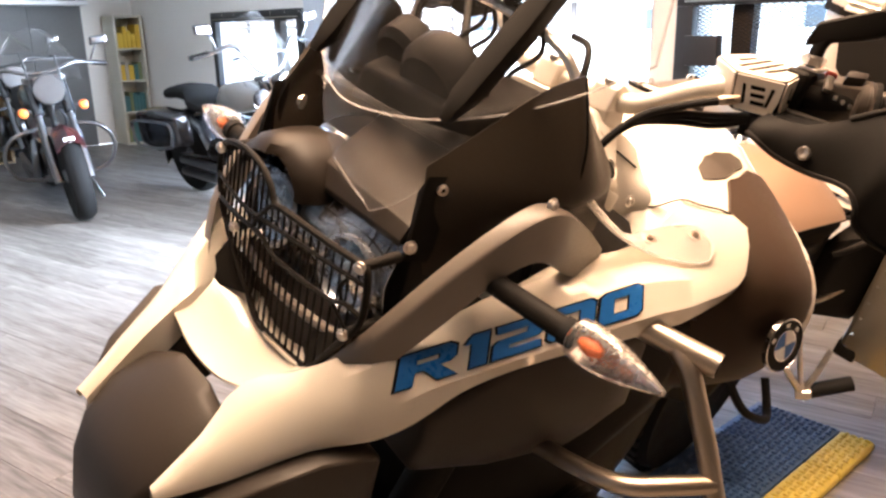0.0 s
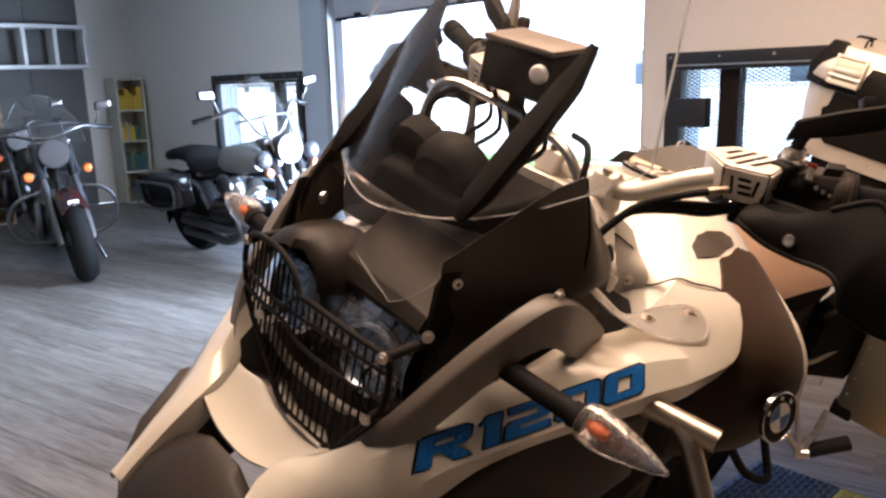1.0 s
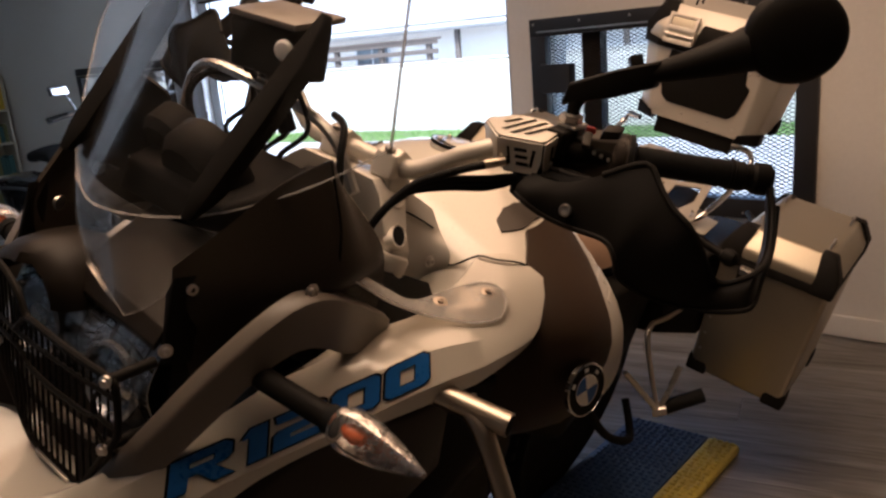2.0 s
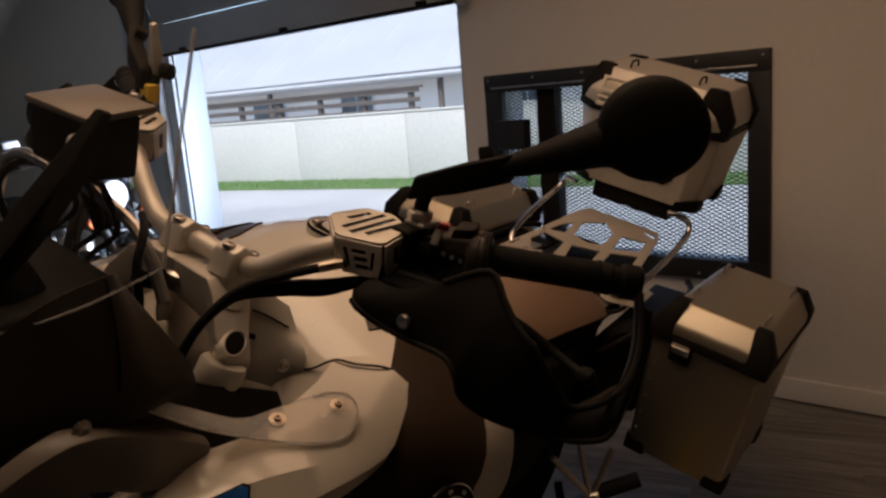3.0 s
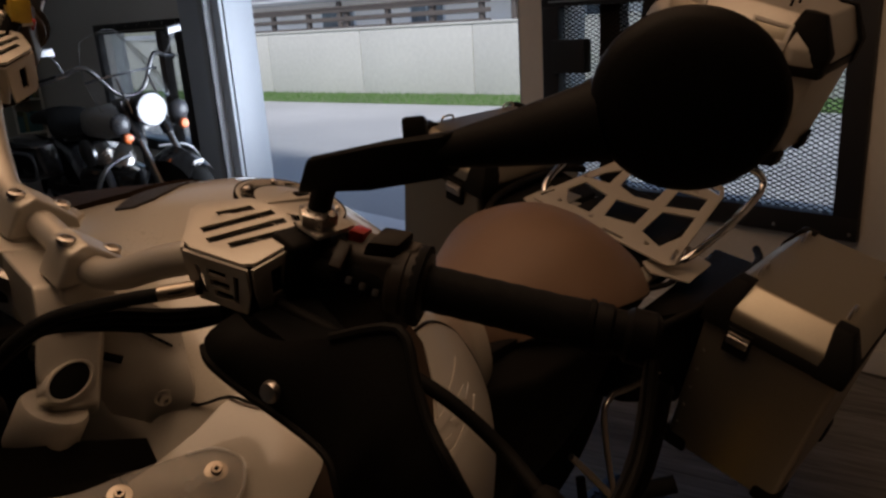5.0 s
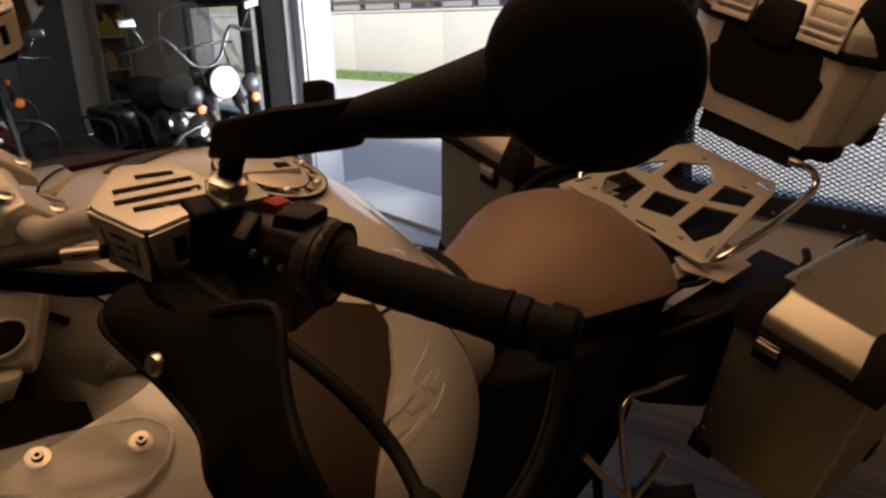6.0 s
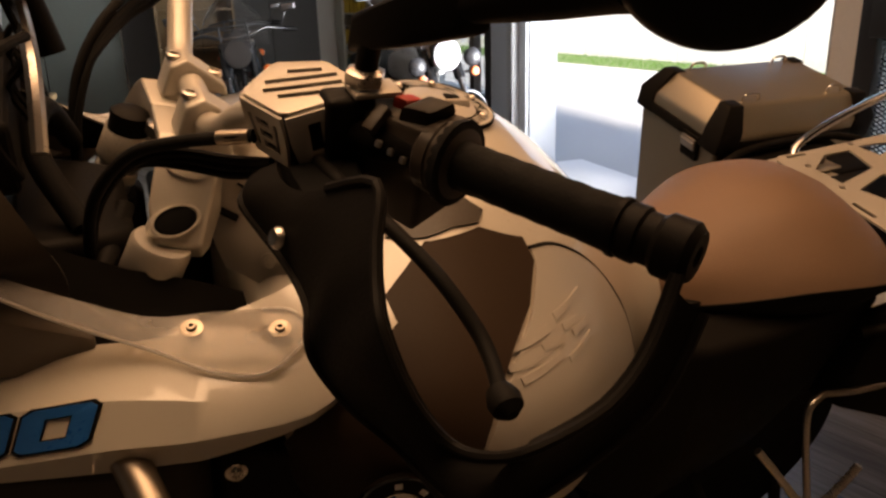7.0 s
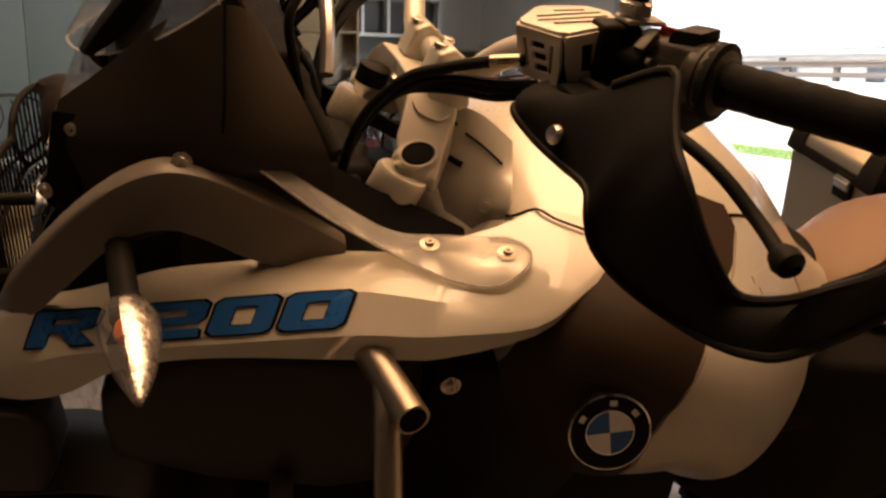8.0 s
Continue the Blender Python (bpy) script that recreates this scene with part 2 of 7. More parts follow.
def spline(points, steps=6, closed=False):
    """A smooth line through the points."""
    p = [Vector(q) for q in points]
    n, out = len(p), []
    for i in range(n if closed else n - 1):
        a, b, c, d = (p[(i + k) % n] if closed else p[min(max(i + k, 0), n - 1)] for k in (-1, 0, 1, 2))
        for s in range(steps):
            t = s / steps
            out.append(0.5 * (2 * b + (c - a) * t + (2 * a - 5 * b + 4 * c - d) * t * t + (3 * b - 3 * c + d - a) * t ** 3))
    return out if closed else out + [p[-1]]


def tube(points, r, seg=10, steps=6, closed=False, r_end=None, flat=1.0):
    """A round bar along a smooth line."""
    line = spline(points, steps, closed) if steps > 1 else [Vector(q) for q in points]
    bm, rings, n = bmesh.new(), [], len(line)
    side = None
    for i, q in enumerate(line):
        d = (line[(i + 1) % n] - line[i - 1]) if closed else (line[min(i + 1, n - 1)] - line[max(i - 1, 0)])
        d.normalize()
        if side is None:
            side = d.orthogonal().normalized()
        side = (side - d * side.dot(d)).normalized()
        up = d.cross(side)
        rad = r if r_end is None else r + (r_end - r) * i / (n - 1)
        rings.append([bm.verts.new(q + rad * (side * math.cos(2 * math.pi * k / seg) + flat * up * math.sin(2 * math.pi * k / seg))) for k in range(seg)])
    for i in range(n if closed else n - 1):
        a, b = rings[i], rings[(i + 1) % n]
        for k in range(seg):
            bm.faces.new((a[k], a[(k + 1) % seg], b[(k + 1) % seg], b[k]))
    if not closed:
        bm.faces.new(rings[0])
        bm.faces.new(rings[-1])
    return bm


def lathe(profile, seg=24, m=None):
    """Turned about z; profile: (radius, height)."""
    bm, rings = bmesh.new(), []
    for r, h in profile:
        rings.append([bm.verts.new((max(r, 1e-5) * math.cos(2 * math.pi * k / seg), max(r, 1e-5) * math.sin(2 * math.pi * k / seg), h)) for k in range(seg)])
    for a, b in zip(rings, rings[1:]):
        for k in range(seg):
            bm.faces.new((a[k], a[(k + 1) % seg], b[(k + 1) % seg], b[k]))
    bm.faces.new(rings[0])
    bm.faces.new(rings[-1])
    bmesh.ops.remove_doubles(bm, verts=bm.verts, dist=2e-5)
    if m is not None:
        bmesh.ops.transform(bm, matrix=m, verts=bm.verts)
    return bm


def along(a, b):
    """The pose whose z axis runs from a to b."""
    a, b = Vector(a), Vector(b)
    return Matrix.Translation(a) @ (b - a).to_track_quat("Z", "Y").to_matrix().to_4x4()


def rod(a, b, r, seg=10, bev=0.0):
    h = (Vector(b) - Vector(a)).length
    e = min(bev, r * 0.5)
    prof = [(r - e, 0), (r, e), (r, h - e), (r - e, h)] if e else [(r, 0), (r, h)]
    return lathe(prof, seg, along(a, b))


def plate(points, thick, bev=0.002, holes=(), seg=2):
    """A flat or nearly flat sheet with thickness: outline (and holes) in space, thick towards its normal."""
    bm = bmesh.new()
    loops = [[Vector(p) for p in points]] + [[Vector(p) for p in h] for h in holes]
    a = loops[0]
    nrm = Vector((0, 0, 0))
    for i in range(len(a)):
        nrm += a[i].cross(a[(i + 1) % len(a)])
    nrm.normalize()
    edges = []
    for lp in loops:
        vs = [bm.verts.new(p) for p in lp]
        edges += [bm.edges.new((vs[i], vs[(i + 1) % len(vs)])) for i in range(len(vs))]
    if holes:
        bmesh.ops.triangle_fill(bm, use_beauty=True, edges=edges, normal=nrm)
        bmesh.ops.dissolve_limit(bm, angle_limit=radians(1), verts=bm.verts, edges=bm.edges)
    else:
        bm.faces.new(bm.verts)
    got = bmesh.ops.extrude_face_region(bm, geom=list(bm.faces))
    for v in (g for g in got["geom"] if isinstance(g, bmesh.types.BMVert)):
        v.co += nrm * thick
    bmesh.ops.recalc_face_normals(bm, faces=bm.faces)
    bevel(bm, bev, seg, 40)
    return bm


def loft(sections, caps=True, closed=True):
    """A skin over sections that have equally many points."""
    bm = bmesh.new()
    rings = [[bm.verts.new(p) for p in s] for s in sections]
    n = len(rings[0])
    for a, b in zip(rings, rings[1:]):
        for k in range(n if closed else n - 1):
            bm.faces.new((a[k], a[(k + 1) % n], b[(k + 1) % n], b[k]))
    if caps and closed:
        bm.faces.new(rings[0])
        bm.faces.new(rings[-1])
    bmesh.ops.recalc_face_normals(bm, faces=bm.faces)
    return bm


def sheet(rows, thick):
    """A curved sheet of thickness through rows of points."""
    bm = loft(rows, caps=False, closed=False)
    bmesh.ops.recalc_face_normals(bm, faces=bm.faces)
    bm.normal_update()
    offs = {v: v.normal.copy() for v in bm.verts}
    got = bmesh.ops.extrude_face_region(bm, geom=list(bm.faces))
    new_v = [g for g in got["geom"] if isinstance(g, bmesh.types.BMVert)]
    bm.verts.index_update()
    bm.normal_update()
    for v in new_v:
        near = min(offs, key=lambda o: (o.co - v.co).length_squared)
        v.co += offs[near] * thick
    bmesh.ops.recalc_face_normals(bm, faces=bm.faces)
    return bm


def smoothed(bm, times=1, f=0.5):
    for _ in range(times):
        bmesh.ops.smooth_vert(bm, verts=bm.verts, factor=f, use_axis_x=True, use_axis_y=True, use_axis_z=True)
    return bm


def refined(bm, cuts=1):
    bmesh.ops.subdivide_edges(bm, edges=bm.edges, cuts=cuts, use_grid_fill=True, smooth=0.6)
    return bm


def oval(cx, w, z0, z1, yc=0.0, n=20, k=2.6):
    """A rounded section across the machine at x = cx: half width w, from z0 to z1; k: how boxy."""
    out = []
    for i in range(n):
        a = 2 * math.pi * i / n
        c, s = math.cos(a), math.sin(a)
        out.append((cx, yc + w * math.copysign(abs(c) ** (2 / k), c), (z0 + z1) / 2 + (z1 - z0) / 2 * math.copysign(abs(s) ** (2 / k), s)))
    return out

# ---- the garage ----
WX, H, NY = 3.372, 2.75, 9.36
DOOR0, DOOR1, DOORTOP = 2.31, 4.945, 2.20


def wall_x(name, x0, x1, y0, y1, holes, label, mat=PLASTER):
    """A wall across x with openings (y0, y1, z0, z1) through it."""
    w = thing(name, label, "wall", kind="structure")
    ys = sorted({y0, y1, *(h[0] for h in holes), *(h[1] for h in holes)})
    bms = []
    for a, b in zip(ys, ys[1:]):
        cut = sorted((h[2], h[3]) for h in holes if h[0] <= a and h[1] >= b)
        z = 0.0
        for c0, c1 in cut:
            if c0 > z:
                bms.append(box(x0, x1, a, b, z, c0, 0))
            z = c1
        if z < H:
            bms.append(box(x0, x1, a, b, z, H, 0))
    part("wall_face", join(*bms), mat, w, smooth=False)
    return w


MESHWIN, SMALLWIN = (0.87, 2.11, 0.53, 1.345), (5.65, 7.19, 0.42, 1.355)
wall_x("wall_east", WX, WX + 0.22, -4.0, NY, [MESHWIN, (DOOR0, DOOR1, 0.0, DOORTOP), SMALLWIN], "off-white painted wall with a garage door and two windows")
# west and south walls are out of view, made dark to cut bounced fill
wall_x("wall_west", -3.62, -3.4, -4.0, NY, [], "unseen back wall, dark grey to cut bounced light", DARKWALL)
for nm, x0, x1, y0, y1, mt, lb in (("wall_south", -3.62, WX + 0.22, -4.22, -4.0, DARKWALL, "unseen side wall, dark grey to cut bounced light"), ("wall_north", -3.62, WX + 0.22, NY, NY + 0.2, PLASTER, "off-white painted end wall behind shelves")):
    w = thing(nm, lb, "wall", kind="structure")
    part("wall_face", box(x0, x1, y0, y1, 0, H, 0), mt, w, smooth=False)
# out of view; its grey keeps light off the machine's near side
tagged(part("ceiling", box(-3.6, WX + 0.2, -4.2, NY + 0.2, H, H + 0.1, 0), CEILING, smooth=False), "unseen ceiling, greyed to cut bounced light", "ceiling", kind="structure")
for nm, b in (("baseboard", box(WX - 0.016, WX - 0.001, -4.0, DOOR0 - 0.02, 0.0, 0.09, 0.003)), ("baseboard", box(WX - 0.016, WX - 0.001, 5.43, NY, 0.0, 0.09, 0.003)), ("baseboard", box(-3.4, WX - 0.02, NY - 0.016, NY - 0.001, 0.0, 0.09, 0.003))):
    tagged(part(nm, b, PLASTER), "painted wall baseboard", "baseboard", kind="structure")


def barred_window(name, win, label, mesh, panes):
    """A black steel window frame set round an opening, with glass, and expanded metal in front where it has it."""
    y0, y1, z0, z1 = win
    w = thing(name, label, "window", kind="structure")
    o, t = 0.055, 0.055
    for nm, b in (("window_frame", box(WX - 0.028, WX + 0.03, y0 - o, y1 + o, z1 - 0.03, z1 + o, 0.004)), ("window_frame", box(WX - 0.028, WX + 0.03, y0 - o, y1 + o, z0 - o, z0 + 0.03, 0.004)),
                  ("window_frame", box(WX - 0.026, WX + 0.028, y0 - o, y0 + 0.03, z0 + 0.03, z1 - 0.03, 0.004)), ("window_frame", box(WX - 0.026, WX + 0.028, y1 - 0.03, y1 + o, z0 + 0.03, z1 - 0.03, 0.004))):
        part(nm, b, BLACKFRAME, w)
    part("inner_rail", box(WX - 0.036, WX - 0.029, y0 - 0.01, y1 + 0.01, z1 - 0.012, z1 - 0.004, 0.001), STEEL, w)
    n = int((y1 - y0) / 0.22)
    for i in range(n + 1):
        y = y0 - 0.03 + (y1 - y0 + 0.06) * i / n
        for z in (z0 - 0.03, z1 + 0.03):
            part("screw", lathe([(0.007, 0), (0.005, 0.003), (0, 0.004)], 8, along((WX - 0.028, y, z), (WX - 1, y, z))), STEEL, w)
    for y in panes:
        part("mullion", box(WX + 0.04, WX + 0.11, y - 0.05, y + 0.05, z0, z1, 0.004), WEATHERED, w)
    ys = [y0 - 0.0] + sorted(panes) + [y1]
    for a, b in zip(ys, ys[1:]):
        p = part("pane", box(WX + 0.10, WX + 0.106, a, b, z0, z1, 0), PANE, w)
        p.visible_shadow = False
    if mesh:
        me = bpy.data.meshes.new("expanded_metal")
        vs, fs = [], []
        dy, dz, r = 0.0170, 0.0088, 0.0019
        ny, nz = int((y1 - y0) / dy), int((z1 - z0) / dz)

        def strand(a, b):
            d = (Vector(b) - Vector(a)).normalized()
            s = Vector((0, -d.z, d.y)) * r
            base = len(vs)
            for q in (a, b):
                q = Vector(q)
                vs.extend([q + s, q - s, q - s + Vector((0.004, 0, 0)), q + s + Vector((0.004, 0, 0))])
            for k in range(4):
                fs.append((base + k, base + (k + 1) % 4, base + 4 + (k + 1) % 4, base + 4 + k))
        for i in range(ny):
            for j in range(nz):
                if (i + j) % 2 == 0:
                    yy, zz = y0 + i * dy, z0 + j * dz
                    strand((WX + 0.012, yy, zz), (WX + 0.012, yy + dy, zz + dz))
                    strand((WX + 0.012, yy, zz), (WX + 0.012, yy + dy, zz - dz)) if j else None
                    strand((WX + 0.012, yy, zz), (WX + 0.012, yy - dy, zz + dz)) if i else None
                    strand((WX + 0.012, yy, zz), (WX + 0.012, yy - dy, zz - dz)) if i and j else None
        me.from_pydata([tuple(v) for v in vs], [], fs)
        me.materials.append(BLACKFRAME)
        ob = tagged(new("expanded_metal", me), "black expanded-metal mesh", kind="stuff")
        ob.parent = w
    return w


mw = barred_window("window_1", MESHWIN, "window with black steel frame and expanded-metal mesh", True, [1.86])
part("lock_box", box(WX - 0.05, WX + 0.01, 1.93, 2.10, 1.04, 1.18, 0.006), BLACKFRAME, mw)
sw = barred_window("window_2", SMALLWIN, "window with black steel frame", False, [6.1])

# garage door: grey trim and track, white reveals, raised sectional door
dr = thing("door_1", "raised grey sectional garage door with white frame", "garage door", kind="structure")
for y0, y1 in ((DOOR1 + 0.002, DOOR1 + 0.60),):
    part("door_trim", box(WX - 0.03, WX - 0.002, y0, y1, 0, 2.30, 0.006), FRAMEWHITE, dr, "blue-white painted door post")
    part("door_track", join(box(WX - 0.10, WX - 0.03, y0 + 0.10, y0 + 0.125, 0, 2.2, 0.003), box(WX - 0.10, WX - 0.085, y0 + 0.10, y0 + 0.17, 0, 2.2, 0.003), box(WX - 0.075, WX - 0.03, y0 + 0.20, y0 + 0.215, 0, 2.2, 0.002)), DOORGREY, dr, "grey steel door track")
part("door_track", join(box(WX - 0.10, WX - 0.03, DOOR0 - 0.07, DOOR0 - 0.05, 1.75, 2.2, 0.003), box(WX - 0.10, WX - 0.085, DOOR0 - 0.12, DOOR0 - 0.05, 1.75, 2.2, 0.003)), DOORGREY, dr, "grey steel door track")
part("reveal", box(WX + 0.0, WX + 0.222, DOOR1 - 0.012, DOOR1 - 0.001, 0, DOORTOP, 0.002), FRAMEWHITE, dr)
part("reveal", box(WX + 0.0, WX + 0.222, DOOR0 + 0.001, DOOR0 + 0.012, 0, DOORTOP, 0.002), FRAMEWHITE, dr)
part("sill", box(WX - 0.06, WX + 0.45, DOOR0 + 0.014, DOOR1 - 0.014, -0.05, 0.012, 0.006), HOUSEWALL, dr, "pale concrete door sill")
path = [(WX - 0.055, 1.78), (WX - 0.06, 1.98), (WX - 0.16, 2.20), (WX - 0.38, 2.33), (WX - 0.85, 2.42), (WX - 1.35, 2.47), (WX - 1.85, 2.50)]
for (xa, za), (xb, zb) in zip(path, path[1:]):
    d = Vector((xb - xa, 0, zb - za))
    up = Vector((d.z, 0, -d.x)).normalized() * 0.035
    a, b = Vector((xa, 0, za)) + d * 0.008, Vector((xb, 0, zb)) - d * 0.008
    part("door_section", bevel(loft([[(a.x, DOOR0 - 0.05, a.z), (b.x, DOOR0 - 0.05, b.z), (b.x + up.x, DOOR0 - 0.05, b.z + up.z), (a.x + up.x, DOOR0 - 0.05, a.z + up.z)],
                                [(a.x, DOOR1 + 0.05, a.z), (b.x, DOOR1 + 0.05, b.z), (b.x + up.x, DOOR1 + 0.05, b.z + up.z), (a.x + up.x, DOOR1 + 0.05, a.z + up.z)]]), 0.004), DOORGREY, dr)
part("bottom_seal", box(WX - 0.06, WX - 0.02, DOOR0 - 0.05, DOOR1 + 0.05, 1.762, 1.779, 0.003), RUBBER, dr, "black rubber door seal")
for y in (2.5, 3.6, 4.7):
    part("hinge", box(WX - 0.075, WX - 0.05, y - 0.03, y + 0.03, 1.765, 1.80, 0.003), BLACK, dr)

# ceiling lamp over the motorcycle
for x, y in ((0.65, 0.60),):
    cl = thing("ceiling_lamp", "square warm ceiling lamp with white rim", "lamp", pose(x, y, H))
    part("rim", box(-0.67, 0.67, -0.67, 0.67, -0.06, -0.001, 0.01), WHITE, cl)
    part("diffuser", box(-0.63, 0.63, -0.63, 0.63, -0.066, -0.058, 0.004), glow("lamp_diffuser", (1.0, 0.72, 0.45), 1.2), cl)

# shelves and furniture at the end wall
def shelf_unit(name, label, x0, x1, y0, y1, z0, z1, levels, mat, items):
    sh = thing(name, label, "shelf", pose(x0, y0, 0))
    w, d = x1 - x0, y1 - y0
    for a in (0, w - 0.025):
        part("side_panel", box(a, a + 0.025, 0, d, z0, z1, 0.003), mat, sh)
    part("back_panel", box(0.026, w - 0.026, d - 0.012, d - 0.002, z0, z1, 0.001), mat, sh)
    for i in range(levels + 1):
        z = z0 + (z1 - z0 - 0.022) * i / levels
        part("shelf_board", box(0.026, w - 0.026, 0.004, d - 0.013, z, z + 0.022, 0.002), mat, sh)
    return sh


CREAMWOOD = material("cream_painted_wood", (0.62, 0.60, 0.50), 0.5, grain=60, vary=0.08, bump=0.05, stain=3)
OLDWOOD = material("honey_wood", (0.30, 0.20, 0.10), 0.5, grain=24, vary=0.25, bump=0.12, stain=3)
shelf_unit("shelf_unit", "cream-painted open shelf with yellow and green boxes", 3.02, 3.34, 8.98, 9.34, 0.0, 1.43, 4, CREAMWOOD, 0)
rng = random.Random(4)
BOXMATS = [YELLOW, material("olive_card", (0.20, 0.22, 0.10), 0.7, grain=50), material("teal_card", (0.06, 0.16, 0.17), 0.7, grain=50), material("pale_card", (0.5, 0.47, 0.4), 0.7, grain=50)]
for lv in range(4):
    x = 3.06
    while x < 3.27:
        wd = rng.uniform(0.035, 0.07)
        hh = rng.uniform(0.15, 0.26)
        z = 0.0 + (1.43 - 0.022) * lv / 4 + 0.0225
        tagged(part("carton", box(x, x + wd - 0.006, 9.02, 9.02 + rng.uniform(0.14, 0.26), z, z + hh, 0.002), BOXMATS[0 if lv == 3 else rng.randrange(4)]), "small cardboard carton on the shelf", "box", "cartons on the shelf")
        x += wd
cub = thing("wall_cubbies", "white-edged wall cabinet with dark open cubbies", "cabinet", pose(0.6, 9.04, 1.54))
part("cabinet_back", box(0, 2.2, 0.29, 0.30, 0, 0.46, 0.002), DARKWALL, cub)
for i in range(8):
    part("divider", box(0.3085 * i, 0.3085 * i + 0.04, 0, 0.288, 0.041, 0.419, 0.003), WHITE, cub)
part("shelf_board", box(0, 2.2, -0.004, 0.288, 0, 0.04, 0.003), WHITE, cub)
part("shelf_board", box(0, 2.2, -0.004, 0.288, 0.42, 0.46, 0.003), WHITE, cub)
# panels added over the end wall to make this stretch dark grey
lowp = thing("wall_panelling", "dark grey panels added over the end wall", "panelling", pose(0.6, 9.30, 0.0), kind="structure")
for i in range(4):
    part("panel", box(0.55 * i, 0.55 * i + 0.545, 0, 0.058, 0.0, 1.535, 0.004), DARKWALL, lowp)
for i in range(4):
    part("panel", box(0.55 * i, 0.55 * i + 0.545, 0, 0.058, 2.005, 2.74, 0.004), DARKWALL, lowp)
lowg = thing("painted_panelling", "grey-green painted panelling on the end wall", "panelling", pose(-3.39, 9.30, 0.0), kind="structure")
for i in range(5):
    part("panel", box(0.796 * i, 0.796 * i + 0.788, 0, 0.058, 0.092, 2.74, 0.006), GREYGREEN, lowg)
shelf_unit("bookcase", "honey-coloured wooden bookcase against the end wall", 0.95, 1.75, 8.55, 8.95, 0.0, 1.95, 5, OLDWOOD, 0)

# wrought-iron chair
def iron_chair(at):
    ch = thing("garden_chair", "black wrought-iron chair with scrolled back", "chair", at)
    part("seat", lathe([(0.20, 0), (0.205, 0.008), (0.20, 0.016), (0.0, 0.018)], 28, pose(0, 0, 0.44)), BLACKFRAME, ch)
    for sx in (-1, 1):
        for sy in (-1, 1):
            part("leg", tube([(0.14 * sx, 0.14 * sy, 0.44), (0.17 * sx, 0.16 * sy, 0.25), (0.20 * sx, 0.19 * sy, 0.0)], 0.010, 8), BLACKFRAME, ch)
    part("back_frame", tube([(-0.19, 0.17, 0.44), (-0.21, 0.20, 0.65), (-0.19, 0.22, 0.86), (-0.08, 0.23, 0.94), (0.08, 0.23, 0.94), (0.19, 0.22, 0.86), (0.21, 0.20, 0.65), (0.19, 0.17, 0.44)], 0.010, 8), BLACKFRAME, ch)
    for k in (-0.13, -0.065, 0.0, 0.065, 0.13):
        part("back_scroll", tube([(k, 0.17, 0.45), (k + 0.03, 0.19, 0.57), (k - 0.03, 0.21, 0.70), (k + 0.02, 0.22, 0.82), (k, 0.225, 0.925)], 0.006, 6), BLACKFRAME, ch)
    return ch


iron_chair(pose(-0.62, 4.35, 0, 0, 0, 20))
tbl = thing("side_table", "small wooden table beside the iron chair", "table", pose(-0.05, 4.9, 0))
part("tabletop", box(-0.3, 0.3, -0.25, 0.25, 0.71, 0.745, 0.006), OLDWOOD, tbl)
for sx in (-1, 1):
    for sy in (-1, 1):
        part("leg", box(sx * 0.26 - 0.02, sx * 0.26 + 0.02, sy * 0.21 - 0.02, sy * 0.21 + 0.02, 0, 0.709, 0.004), OLDWOOD, tbl)

# blue and yellow floor mat of studded plastic tiles
MATBLUE = material("blue_plastic_tile", (0.035, 0.075, 0.16), 0.45, grain=70, vary=0.2, bump=0.1, stain=5)
MATYEL = material("yellow_plastic_tile", (0.55, 0.43, 0.06), 0.5, grain=70, vary=0.2, bump=0.1, stain=5)
mat_ = thing("floor_mat", "blue plastic tile mat with a yellow border beside the rear wheel", "mat", pose(0, 0, 0, 0, 0, 0))
for i in range(3):
    x0 = 1.48 + 0.25 * i
    part("tile", box(x0 + 0.001, x0 + 0.249, 0.801, 1.06, 0.0, 0.030, 0.004), MATBLUE, mat_)
    part("border", box(x0 + 0.001, x0 + 0.249, 0.70, 0.799, 0.0, 0.030, 0.012, 4), MATYEL, mat_)


def studs(x0, x1, y0, y1, z, slope, mat, label):
    vs, fs = [], []
    for i in range(int((x1 - x0) / 0.020)):
        for j in range(int((y1 - y0) / 0.020)):
            cx, cy = x0 + 0.010 + i * 0.020, y0 + 0.010 + j * 0.020
            zz = z + slope * (cy - y0)
            lx, ly = (0.0094, 0.0046) if (i + j) % 2 else (0.0046, 0.0094)
            b = len(vs)
            vs += [(cx - lx, cy - ly, zz), (cx + lx, cy - ly, zz), (cx + lx, cy + ly, zz), (cx - lx, cy + ly, zz), (cx - lx * .6, cy - ly * .6, zz + .0055), (cx + lx * .6, cy - ly * .6, zz + .0055), (cx + lx * .6, cy + ly * .6, zz + .0055), (cx - lx * .6, cy + ly * .6, zz + .0055)]
            fs += [(b + 4, b + 5, b + 6, b + 7)] + [(b + k, b + (k + 1) % 4, b + 4 + (k + 1) % 4, b + 4 + k) for k in range(4)]
    me = bpy.data.meshes.new("studs")
    me.from_pydata(vs, [], fs)
    me.materials.append(mat)
    ob = tagged(new("studs", me), label, kind="stuff")
    ob.parent = mat_


studs(1.485, 2.225, 0.805, 1.055, 0.0299, 0, MATBLUE, "raised studs of blue plastic")
studs(1.485, 2.225, 0.706, 0.796, 0.0299, 0, MATYEL, "raised studs of yellow plastic")

